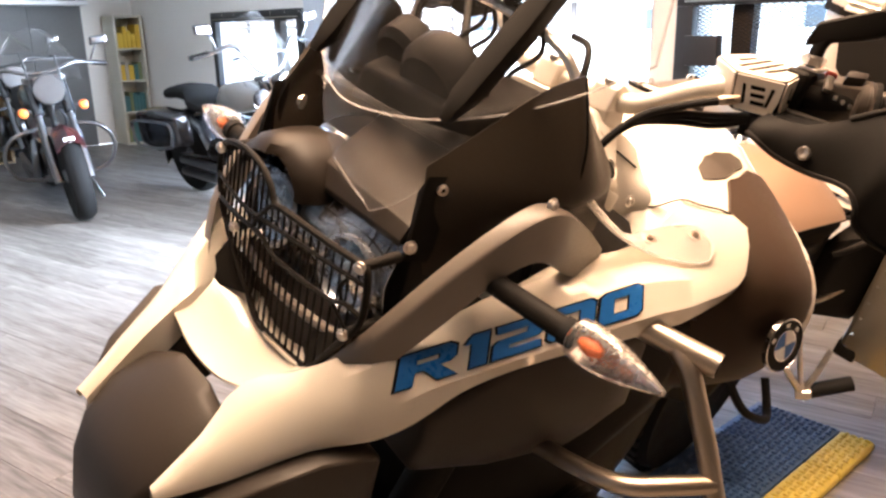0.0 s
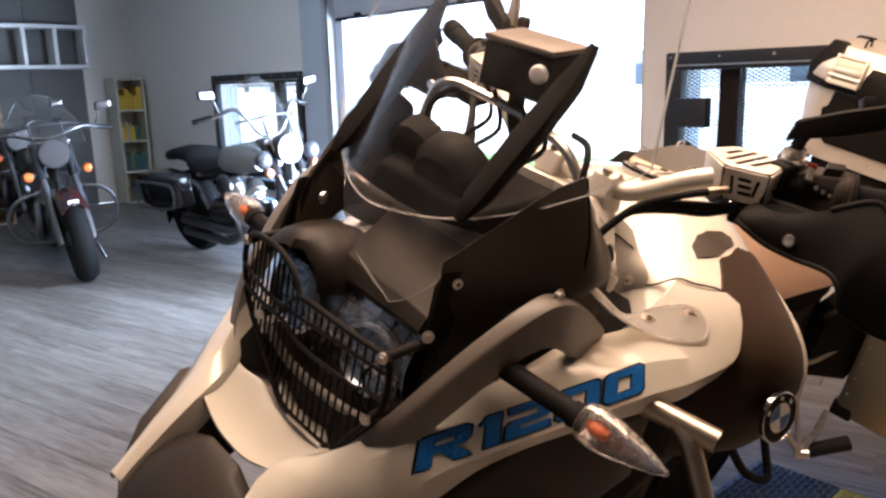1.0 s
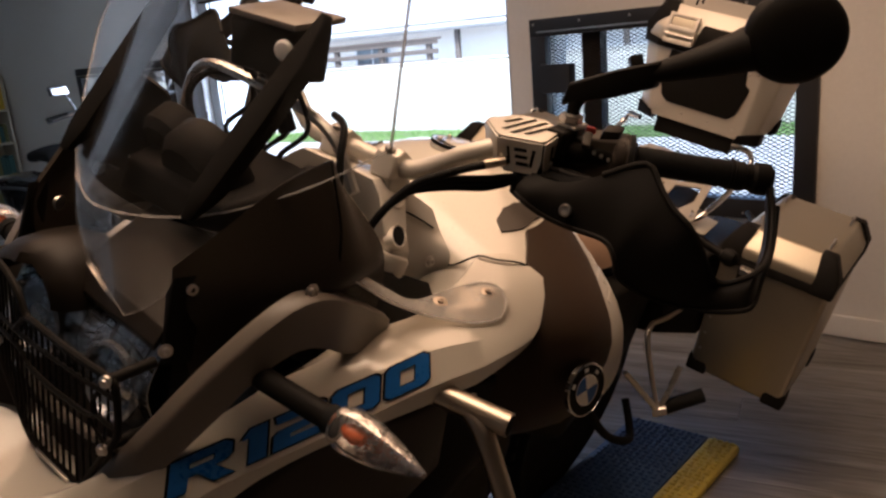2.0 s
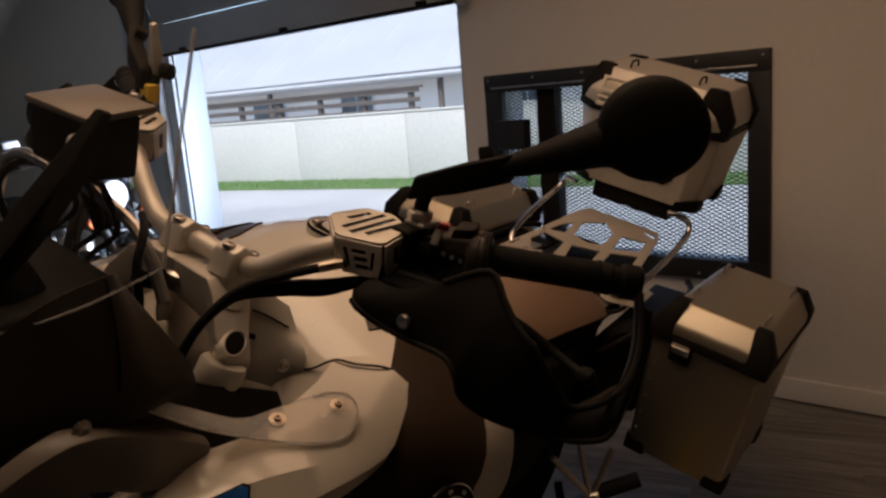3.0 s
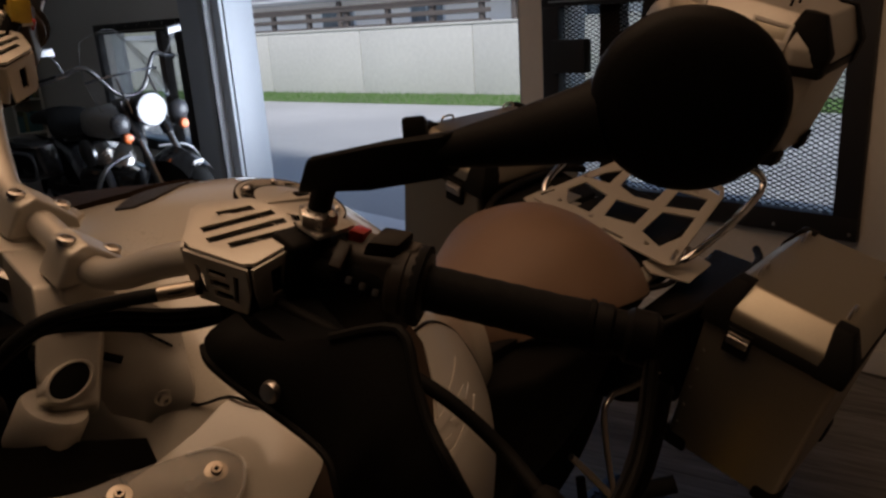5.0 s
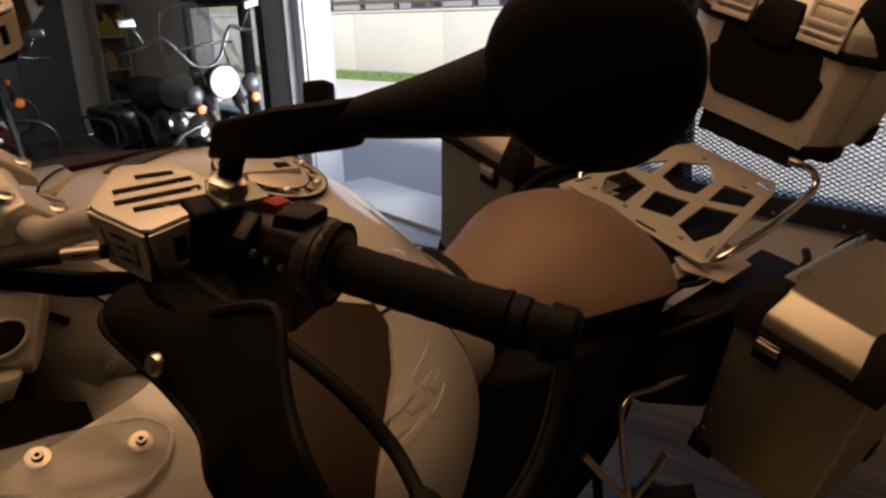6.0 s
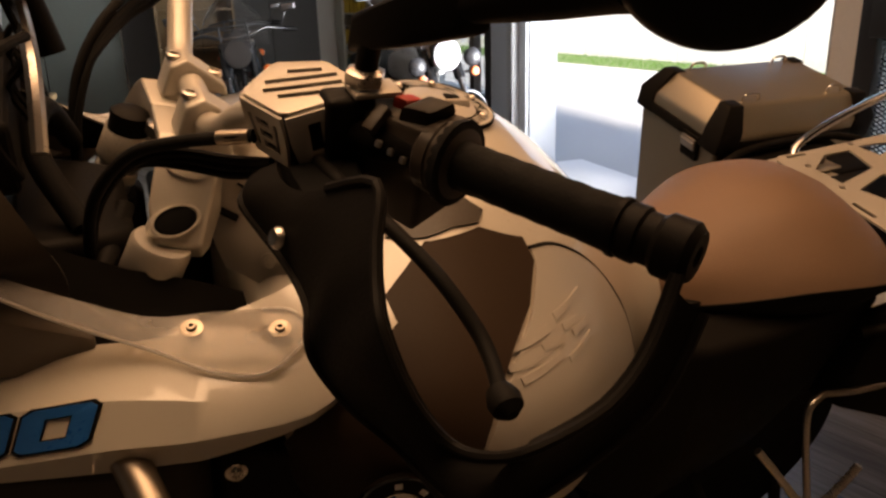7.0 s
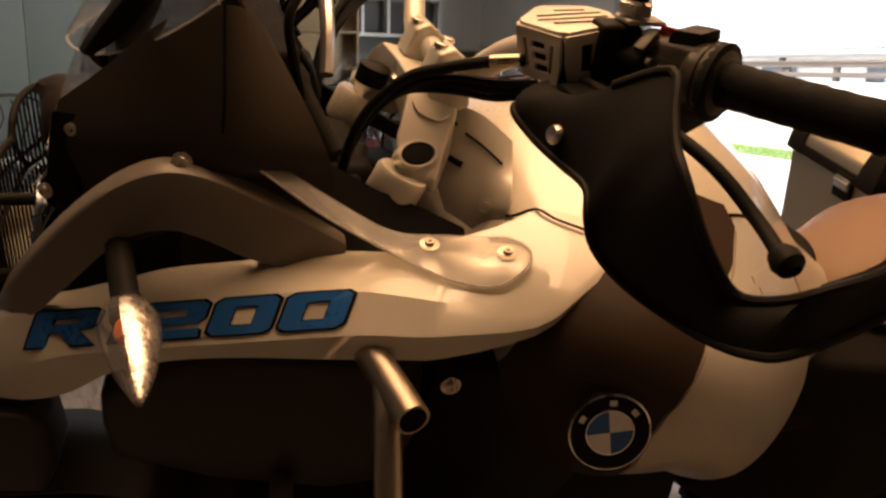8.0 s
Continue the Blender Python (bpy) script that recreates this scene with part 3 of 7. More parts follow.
# ---- outside the garage door ----
tagged(part("ground", box(WX + 0.2, 900, -500, 500, -0.5, -0.012, 0), ASPHALT, smooth=False), "worn grey asphalt yard with puddles", "ground", kind="structure")
YARD = pose(9.126, 13.616, 0, 0, 0, -80.57)      # x runs along the far wall towards the right, y away from the garage
tagged(part("lawn", box(-25, 40, -1.15, -0.02, -0.3, 0.015, 0.01), SOIL, at=YARD), "strip of lawn at the foot of the wall", "lawn", kind="structure")
rng = random.Random(7)
vs, fs = [], []
for i in range(14000):
    x, y = rng.uniform(-12, 16), rng.uniform(-1.22, -0.06)
    h, a, l = rng.uniform(0.03, 0.085), rng.uniform(0, 6.28), rng.uniform(-0.03, 0.03)
    b = len(vs)
    w = 0.009
    vs += [(x - w * math.cos(a), y - w * math.sin(a), 0.0), (x + w * math.cos(a), y + w * math.sin(a), 0.0), (x + l, y + l * 0.5, h)]
    fs.append((b, b + 1, b + 2))
me = bpy.data.meshes.new("grass")
me.from_pydata(vs, [], fs)
me.materials.append(GRASSY)
g = tagged(new("grass", me), "short green grass along the wall", "grass", kind="stuff")
g.matrix_basis = YARD
wl = thing("yard_wall", "pale cast concrete yard wall in panels", "wall", YARD, kind="structure")
for i in range(-9, 14):
    part("wall_panel", box(2.45 * i, 2.45 * i + 2.435, 0.0, 0.22, -0.3, 1.14, 0.006), CONCRETE, wl)
part("coping", box(-22, 34.3, -0.015, 0.235, 1.141, 1.175, 0.006), CONCRETE, wl)

hs = thing("house", "white single-storey house with grey roof behind the wall", "house", YARD @ pose(0, 9.0, 0))
part("wall", box(-16, 22, 0.7, 9.0, -0.6, 2.35, 0.0), HOUSEWALL, hs, smooth=False)
part("roof", bevel(loft([[(-17, -0.25, 2.22), (-17, 4.8, 5.4), (-17, 9.9, 2.22), (-17, 9.9, 2.08), (-17, 4.8, 5.2), (-17, -0.25, 2.08)], [(23, -0.25, 2.22), (23, 4.8, 5.4), (23, 9.9, 2.22), (23, 9.9, 2.08), (23, 4.8, 5.2), (23, -0.25, 2.08)]]), 0.01), ROOF, hs, "grey sheet roof")
for i in range(40):
    part("roof_seam", rod((-16.5 + i, -0.25, 2.213), (-16.5 + i, 4.75, 5.363), 0.014, 5), ROOF, hs)
part("gutter", tube([(-17, -0.34, 2.07), (3, -0.34, 2.05), (23, -0.34, 2.03)], 0.075, 10, 2), DOORGREY, hs, "grey eaves gutter")
part("fascia", box(-17, 23, -0.25, -0.20, 1.93, 2.2, 0.004), DOORGREY, hs)
for x0, wd in ((2.2, 1.3), (6.4, 1.6), (9.6, 1.4), (-4.0, 1.4), (-8, 1.6)):
    wi = part("window", box(x0, x0 + wd, 0.66, 0.72, 0.75, 1.75, 0.005), FRAMEWHITE, hs)
    part("pane", box(x0 + 0.07, x0 + wd / 2 - 0.03, 0.645, 0.658, 0.82, 1.68, 0.002), material("dark_window_pane", (0.10, 0.12, 0.14), 0.08, grain=3, vary=0.3, bump=0), wi)
    part("pane", box(x0 + wd / 2 + 0.03, x0 + wd - 0.07, 0.645, 0.658, 0.82, 1.68, 0.002), bpy.data.materials["dark_window_pane"], wi)
for x0 in (-6.5, 0.3, 5.4, 11.4):
    part("porch_post", box(x0, x0 + 0.14, -0.12, 0.02, -0.6, 2.08, 0.008), WEATHERED, hs)
rl = thing("wooden_railing", "dark weathered wooden railing behind the wall", "railing", YARD @ pose(0, 4.6, 0))
for i in range(9):
    part("post", box(-9.2 + 1.4 * i, -9.08 + 1.4 * i, 0, 0.12, -0.5, 1.62, 0.008), WEATHERED, rl)
for z in (1.06, 1.30, 1.52):
    part("rail", box(-9.6, 2.35, -0.04, 0.0, z, z + 0.11, 0.008), WEATHERED, rl)
part("top_rail", box(-9.6, 2.35, -0.06, 0.16, 1.621, 1.68, 0.008), WEATHERED, rl)


def tree(at, h, crown, n, seed):
    """A broad-leaved tree: tapered trunk, limbs and many small leaves."""
    r = random.Random(seed)
    tr = thing("tree", "green leafy tree behind the house", "tree", at)
    limbs = [tube([(0, 0, 0), (0.1, 0.05, h * 0.25), (0.0, 0.1, h * 0.55)], 0.22, 10, 4, r_end=0.13)]
    tips = []
    for i in range(9):
        a, up = i * 2.4 + r.uniform(-0.3, 0.3), r.uniform(0.6, 1.0)
        e = Vector((crown * 0.75 * math.cos(a) * r.uniform(0.5, 1), crown * 0.75 * math.sin(a) * r.uniform(0.5, 1), h * up))
        limbs.append(tube([(0, 0.1, h * r.uniform(0.35, 0.55)), e * 0.5 + Vector((0, 0, h * 0.3)), e], 0.08, 7, 4, r_end=0.02))
        tips += [e * f + Vector((0, 0, h * 0.5 * (1 - f))) for f in (0.6, 0.8, 1.0)]
    part("trunk", join(*limbs), BARK, tr)
    vs, fs = [], []
    for k in range(n):
        c = r.choice(tips) + Vector((r.gauss(0, crown * 0.22), r.gauss(0, crown * 0.22), r.gauss(0, h * 0.07)))
        d = Vector((r.uniform(-1, 1), r.uniform(-1, 1), r.uniform(-0.6, 0.6))).normalized()
        s = d.orthogonal().normalized()
        ln = r.uniform(0.10, 0.22)
        b = len(vs)
        vs += [tuple(c), tuple(c + d * ln * 0.5 + s * ln * 0.28), tuple(c + d * ln), tuple(c + d * ln * 0.5 - s * ln * 0.28)]
        fs.append((b, b + 1, b + 2, b + 3))
    me = bpy.data.meshes.new("crown")
    me.from_pydata(vs, [], fs)
    me.materials.append(LEAF)
    ob = tagged(new("crown", me), "green leaves")
    ob.parent = tr


tree(YARD @ pose(-9.5, 19, -0.5), 7.5, 3.2, 9000, 3)
tree(YARD @ pose(-15, 21, -0.5), 8.0, 3.6, 9000, 5)

# ---- the cream-white touring motorcycle on its side stand: x runs to its tail, y to its right side ----
bike = thing("motorcycle", "cream-white adventure touring motorcycle with black trim leaning on its side stand", "motorcycle", pose(0, 1.047, 0, 18, 0, 3.9))
SIDES = ((1, ""), (-1, ""))


def both(name, make, mat, label="", smooth=True):
    """The same part on the left and on the right."""
    return part(name, make(), mat, bike, label, smooth), part(name, flip(make()), mat, bike, label, smooth)


def bolt(at, out, r=0.007, h=0.006, parent=None, mat=STEEL):
    """A socket-head bolt that stands out of a surface."""
    prof = [(r * 1.5, 0), (r * 1.5, h * 0.25), (r, h * 0.3), (r, h * 0.85), (r * 0.85, h), (r * 0.5, h), (r * 0.45, h * 0.6), (0, h * 0.6)]
    return part("bolt", lathe(prof, 14, along(at, Vector(at) + Vector(out))), mat, parent or bike)


# tank: stations along x, each a half outline (half width, height) from the bottom to the crown
STATIONS = (
    (0.800, ((0.16, 0.80), (0.24, 0.90), (0.27, 0.98), (0.25, 1.025), (0.17, 1.035), (0.10, 1.020), (0.0, 1.015))),
    (0.860, ((0.20, 0.78), (0.31, 0.89), (0.345, 0.98), (0.325, 1.045), (0.21, 1.076), (0.11, 1.100), (0.0, 1.118))),
    (0.930, ((0.22, 0.77), (0.335, 0.87), (0.370, 0.97), (0.345, 1.045), (0.225, 1.098), (0.12, 1.128), (0.0, 1.157))),
    (1.010, ((0.22, 0.77), (0.335, 0.86), (0.365, 0.95), (0.335, 1.035), (0.215, 1.106), (0.12, 1.151), (0.0, 1.179))),
    (1.090, ((0.26, 0.76), (0.330, 0.83), (0.345, 0.92), (0.310, 1.010), (0.200, 1.094), (0.11, 1.151), (0.0, 1.175))),
    (1.170, ((0.22, 0.76), (0.285, 0.82), (0.298, 0.89), (0.265, 0.975), (0.172, 1.060), (0.10, 1.114), (0.0, 1.130))),
    (1.250, ((0.16, 0.77), (0.222, 0.81), (0.236, 0.87), (0.208, 0.930), (0.138, 1.004), (0.085, 1.048), (0.0, 1.063))),
    (1.330, ((0.11, 0.77), (0.150, 0.80), (0.160, 0.84), (0.148, 0.890), (0.105, 0.945), (0.070, 0.975), (0.0, 0.982))),
    (1.400, ((0.09, 0.77), (0.120, 0.79), (0.128, 0.82), (0.122, 0.860), (0.090, 0.910), (0.060, 0.930), (0.0, 0.935))),
)


def tank_section(x, half):
    line = spline([(x, -w, h) for w, h in half], 3)
    return line + [Vector((p.x, -p.y, p.z)) for p in reversed(line[:-1])]


def tank_mesh():
    raw = [tank_section(x, half) for x, half in STATIONS]
    cols = list(zip(*raw))
    cols = [spline(c, 4) for c in cols]
    return loft(list(zip(*cols)))


tank_bm = tank_mesh()
from mathutils.bvhtree import BVHTree
TANK = BVHTree.FromBMesh(tank_bm)
tank = part("fuel_tank", tank_bm, CREAM, bike)


def inside(p, poly):
    hit = False
    for i in range(len(poly)):
        (x0, z0), (x1, z1) = poly[i - 1], poly[i]
        if (z0 > p[1]) != (z1 > p[1]) and p[0] < (x1 - x0) * (p[1] - z0) / (z1 - z0) + x0:
            hit = not hit
    return hit


def drape(outline, proud, thick=0.004, bev=0.0015, grid=0.016, side=-1):
    """A thin cover that follows the flank of the tank inside an outline given in x and z."""
    bm = bmesh.new()
    vs = [bm.verts.new((x, 0, z)) for x, z in outline]
    bm.faces.new(vs)
    xs, zs = [p[0] for p in outline], [p[1] for p in outline]
    for axis, lo, hi in ((0, min(xs), max(xs)), (2, min(zs), max(zs))):
        for i in range(1, int((hi - lo) / grid) + 1):
            co, no = [0, 0, 0], [0, 0, 0]
            co[axis], no[axis] = lo + i * grid, 1
            bmesh.ops.bisect_plane(bm, geom=list(bm.verts) + list(bm.edges) + list(bm.faces), plane_co=co, plane_no=no, dist=1e-5)
    for v in bm.verts:
        hit, nrm, _, _ = TANK.ray_cast(Vector((v.co.x, -1, v.co.z)), Vector((0, 1, 0)))
        if hit is None:
            hit, nrm, _, _ = TANK.find_nearest(Vector((v.co.x, -0.3, v.co.z)))
        if nrm.y > 0:
            nrm = -nrm
        v.co = hit + nrm * proud
    got = bmesh.ops.extrude_face_region(bm, geom=list(bm.faces))
    for v in (g for g in got["geom"] if isinstance(g, bmesh.types.BMVert)):
        nrm = TANK.find_nearest(v.co)[1]
        if nrm.y > 0:
            nrm = -nrm
        v.co -= nrm * (thick + proud)
    bmesh.ops.recalc_face_normals(bm, faces=bm.faces)
    if side > 0:
        flip(bm)
    return bm


PAD = [(0.818, 1.030), (0.865, 1.066), (0.905, 1.090), (0.960, 1.116), (1.02, 1.121), (1.068, 1.106), (1.072, 1.090), (1.045, 1.072), (1.006, 1.060), (0.972, 1.042), (0.946, 1.010), (0.928, 0.985), (0.920, 0.950), (0.926, 0.890), (0.930, 0.800), (0.88, 0.790), (0.82, 0.815), (0.800, 0.86), (0.795, 0.90), (0.79, 0.95)]
for s in (-1, 1):
    part("side_cover", drape(PAD, 0.007, side=s), COVER, bike, "dark brown satin plastic knee cover")
KNEE = [(1.078, 1.098), (1.115, 1.088), (1.164, 1.058), (1.215, 1.010), (1.258, 0.950), (1.272, 0.890), (1.25, 0.835), (1.12, 0.786), (0.98, 0.775), (0.936, 0.785), (0.932, 0.890), (0.926, 0.950), (0.934, 0.983), (0.952, 1.008), (0.980, 1.038), (1.012, 1.055), (1.05, 1.068), (1.076, 1.086)]
for s in (-1, 1):
    part("tank_panel", drape(KNEE, 0.004, side=s), SILVER, bike, "satin champagne-grey tank flank panel")
def panel_gap(s):
    """The dark joint along the upper edge of the flank panel."""
    pts = []
    for x, z in KNEE[:7]:
        at, nrm, _, _ = TANK.ray_cast(Vector((x, -1, z)), Vector((0, 1, 0)))
        if at is not None:
            pts.append((at.x - 0.002, (at.y - 0.004) * -s, at.z + 0.003))
    return tube(pts, 0.0022, 6, 4)


for s in (-1, 1):
    part("panel_gap", panel_gap(s), BLACK, bike)
for s in (-1, 1):
    part("tank_inlay", drape([(0.928, 1.115), (0.940, 1.124), (0.965, 1.134), (0.99, 1.139), (1.02, 1.138), (1.035, 1.130), (1.025, 1.124), (0.995, 1.124), (0.965, 1.119)], 0.003, side=s), SWITCH, bike, "black textured rubber tank inlay")

# raised emblem strokes on the flank
for x, z, ln in ((1.015, 1.046, 0.062), (1.010, 1.037, 0.040), (1.060, 1.033, 0.030), (1.022, 1.026, 0.062), (1.090, 1.040, 0.058), (1.098, 1.030, 0.030), (1.112, 1.020, 0.034), (1.095, 1.010, 0.052)):
    x, z = x - 0.016, z + 0.018
    for s in (-1, 1):
        part("embossed_stroke", drape([(x, z), (x + ln, z - 0.008), (x + ln + 0.002, z - 0.013), (x + 0.002, z - 0.005)], 0.0050, 0.002, side=s), SILVER, bike)

# filler cap with its ring and bolts, on the slope of the crown
cap_at = pose(1.056, -0.003, 1.1755, 0, 9, 0)
part("filler_ring", lathe([(0.066, -0.012), (0.066, 0.0005), (0.064, 0.001), (0.060, 0.001), (0.060, 0.0), (0.045, 0.0), (0.044, 0.001), (0.020, 0.002), (0, 0.002)], 40, cap_at), CREAM, bike)
part("filler_seam", lathe([(0.0666, -0.004), (0.0666, 0.0012), (0.0648, 0.0015), (0.0648, 0.0)], 40, cap_at), DARKHOLE, bike)
part("filler_seam", lathe([(0.0455, 0.0), (0.0455, 0.0012), (0.0440, 0.0012), (0.0440, 0.0)], 40, cap_at), DARKHOLE, bike)
cap = part("filler_cap", join(lathe([(0.043, -0.002), (0.043, 0.001), (0.041, 0.002), (0, 0.003)], 36), bevel(loft([[(-0.040, -0.006, 0.002), (0.034, -0.013, 0.002), (0.034, 0.013, 0.002), (-0.040, 0.006, 0.002)], [(-0.038, -0.005, 0.004), (0.032, -0.011, 0.010), (0.032, 0.011, 0.010), (-0.038, 0.005, 0.004)]]), 0.002, 2)), SILVER, bike, at=cap_at)
part("keyhole_cover", box(0.004, 0.022, -0.005, 0.005, 0.006, 0.0105, 0.001), BLACK, cap)
for i in range(6):
    a = i * math.pi / 3 + 0.3
    part("bolt", lathe([(0.0042, 0), (0.0042, 0.004), (0.0025, 0.005), (0, 0.003)], 10, pose(0.053 * math.cos(a), 0.053 * math.sin(a), 0.001)), STEEL, cap)

# roundel on the side cover: ring and four quarters
for s in (-1, 1):
    at = along((0.869, 0.379 * s, 0.978), (0.869 - 0.20, 0.379 * s + 0.80 * s, 0.978 + 0.22))
    em = part("roundel", lathe([(0.0375, -0.004), (0.0375, 0.003), (0.036, 0.004), (0.035, 0.0032), (0.0, 0.0032)], 40, at), BLACK, bike, "round black emblem with blue and white quarters")
    part("rim", lathe([(0.0385, -0.003), (0.0385, 0.0035), (0.0368, 0.0045), (0.0362, 0.003), (0.0362, -0.003)], 40, at), CHROME, em)
    part("inner_rim", lathe([(0.0228, 0.003), (0.0228, 0.0042), (0.0215, 0.0042), (0.0215, 0.003)], 36, at), CHROME, em)
    for a in (2.75, 1.62, 0.80):
        part("mark", moved(box(-0.0034, 0.0034, -0.0026, 0.0026, 0.0034, 0.0040, 0), at @ pose(0.0292 * math.cos(a), 0.0292 * math.sin(a), 0, 0, 0, math.degrees(a) - 90)), WHITE, em, smooth=False)
    for q in range(4):
        a0 = q * math.pi / 2 + 0.20
        pts = [(0, 0, 0.0034)] + [(0.0215 * math.cos(a0 + k * math.pi / 16), 0.0215 * math.sin(a0 + k * math.pi / 16), 0.0034) for k in range(9)]
        part("quarter", moved(plate(pts, 0.0006, 0), at), (WHITE, BLUE)[q % 2], em, smooth=False)

# flank panel with the lettering, from the beak's arm to the tank; stations: bottom hem, lower edge, crease, outer top, shelf, inner edge
FLANK = (
    ((0.152, -0.066, 0.834), (0.150, -0.069, 0.837), (0.150, -0.068, 0.841), (0.151, -0.064, 0.843), (0.152, -0.060, 0.842), (0.154, -0.056, 0.838)),
    ((0.214, -0.088, 0.850), (0.212, -0.098, 0.856), (0.211, -0.095, 0.866), (0.208, -0.082, 0.886), (0.206, -0.070, 0.890), (0.207, -0.058, 0.885)),
    ((0.287, -0.120, 0.884), (0.285, -0.134, 0.890), (0.281, -0.132, 0.903), (0.270, -0.100, 0.930), (0.262, -0.072, 0.934), (0.255, -0.054, 0.931)),
    ((0.343, -0.143, 0.896), (0.345, -0.165, 0.900), (0.345, -0.168, 0.940), (0.342, -0.142, 0.980), (0.334, -0.114, 0.978), (0.325, -0.086, 0.948)),
    ((0.390, -0.160, 0.913), (0.390, -0.180, 0.916), (0.393, -0.186, 0.964), (0.398, -0.162, 0.996), (0.402, -0.142, 1.004), (0.405, -0.124, 0.984)),
    ((0.436, -0.176, 0.950), (0.435, -0.196, 0.951), (0.438, -0.202, 0.977), (0.442, -0.178, 1.008), (0.445, -0.156, 1.022), (0.447, -0.138, 1.000)),
    ((0.488, -0.197, 0.976), (0.488, -0.217, 0.975), (0.488, -0.220, 0.991), (0.490, -0.196, 1.022), (0.492, -0.167, 1.040), (0.493, -0.148, 1.018)),
    ((0.545, -0.219, 0.992), (0.545, -0.239, 0.990), (0.545, -0.241, 1.006), (0.545, -0.216, 1.038), (0.545, -0.182, 1.053), (0.545, -0.160, 1.034)),
    ((0.600, -0.239, 1.001), (0.600, -0.259, 0.999), (0.600, -0.261, 1.021), (0.600, -0.236, 1.052), (0.600, -0.190, 1.060), (0.600, -0.170, 1.055)),
    ((0.655, -0.255, 1.006), (0.655, -0.275, 1.004), (0.655, -0.280, 1.034), (0.655, -0.254, 1.061), (0.655, -0.205, 1.065), (0.655, -0.187, 1.062)),
    ((0.700, -0.265, 1.009), (0.700, -0.285, 1.007), (0.700, -0.291, 1.036), (0.700, -0.268, 1.061), (0.700, -0.226, 1.066), (0.702, -0.198, 1.066)),
    ((0.734, -0.274, 1.015), (0.732, -0.294, 1.013), (0.732, -0.299, 1.040), (0.735, -0.280, 1.060), (0.738, -0.232, 1.067), (0.740, -0.197, 1.071)),
    ((0.812, -0.286, 1.043), (0.812, -0.307, 1.041), (0.811, -0.309, 1.050), (0.810, -0.300, 1.057), (0.808, -0.242, 1.072), (0.812, -0.190, 1.086)),
    ((0.860, -0.270, 1.062), (0.862, -0.288, 1.064), (0.862, -0.289, 1.068), (0.860, -0.282, 1.072), (0.860, -0.235, 1.086), (0.862, -0.180, 1.098)),
    ((0.905, -0.250, 1.074), (0.907, -0.263, 1.080), (0.907, -0.263, 1.083), (0.906, -0.259, 1.086), (0.905, -0.236, 1.093), (0.905, -0.205, 1.099)),
)


def flank_mesh():
    # the arms of the beak fold down inside, on to the insert
    lips = {0: (0.155, -0.054, 0.815), 1: (0.209, -0.054, 0.845), 2: (0.258, -0.049, 0.888), 3: (0.325, -0.082, 0.930)}
    rows = [st + (lips.get(i, (st[5][0], st[5][1] + 0.004, st[5][2] - 0.006)),) for i, st in enumerate(FLANK)]
    cols = [spline(c, 3) for c in zip(*rows)]
    return sheet(list(zip(*cols)), 0.003)


for s in (-1, 1):
    fl = flank_mesh()
    part("flank_panel", fl if s < 0 else flip(fl), CREAM, bike, "cream-white painted flank panel with blue lettering")


def saddle_mesh():
    """The top of the beak between its arms: x, half width, height at the side and at the middle."""
    rows = []
    for x, d, z, xc, zc in ((0.256, 0.088, 0.929, 0.250, 0.905), (0.280, 0.106, 0.933, 0.278, 0.903), (0.308, 0.122, 0.944, 0.312, 0.905), (0.326, 0.128, 0.952, 0.340, 0.912), (0.340, 0.132, 0.964, 0.366, 0.920)):
        rows.append([(x, 0.024 - d, z), (x * 0.55 + xc * 0.45, 0.024 - d * 0.72, z * 0.55 + zc * 0.45), (x * 0.15 + xc * 0.85, 0.024 - d * 0.38, z * 0.12 + zc * 0.88), (xc, 0.024, zc),
                     (x * 0.15 + xc * 0.85, 0.024 + d * 0.38, z * 0.12 + zc * 0.88), (x * 0.55 + xc * 0.45, 0.024 + d * 0.72, z * 0.55 + zc * 0.45), (x, 0.024 + d, z)])
    cols = [spline(c, 3) for c in zip(*[spline(r, 3) for r in rows])]
    return sheet(list(zip(*cols)), 0.003)


part("beak_saddle", saddle_mesh(), CREAM, bike)
def insert_section(x, top, side, foot, zt, zs, zb):
    """Across the insert: a flat top, sloping shoulders and steep sides."""
    return [(x, 0.024 + f, z) for f, z in ((-foot, zb), (-side, zs), (-top, zt), (top, zt), (side, zs), (foot, zb))]


part("beak_insert", bevel(loft([insert_section(0.245, 0.030, 0.058, 0.060, 0.904, 0.886, 0.80), insert_section(0.226, 0.036, 0.074, 0.076, 0.899, 0.884, 0.79), insert_section(0.185, 0.040, 0.080, 0.086, 0.874, 0.862, 0.76),
                                insert_section(0.148, 0.036, 0.072, 0.080, 0.842, 0.828, 0.73), insert_section(0.128, 0.026, 0.056, 0.064, 0.806, 0.794, 0.71)]), 0.006, 3), BROWN, bike, "dark brown plastic beak insert")
both("lamp_vent", lambda: plate([(0.311, -0.100, 0.932), (0.349, -0.094, 0.982), (0.358, -0.040, 0.962), (0.345, -0.032, 0.934)], 0.004, 0.001), BLACK, "black vent panel beside the headlight")
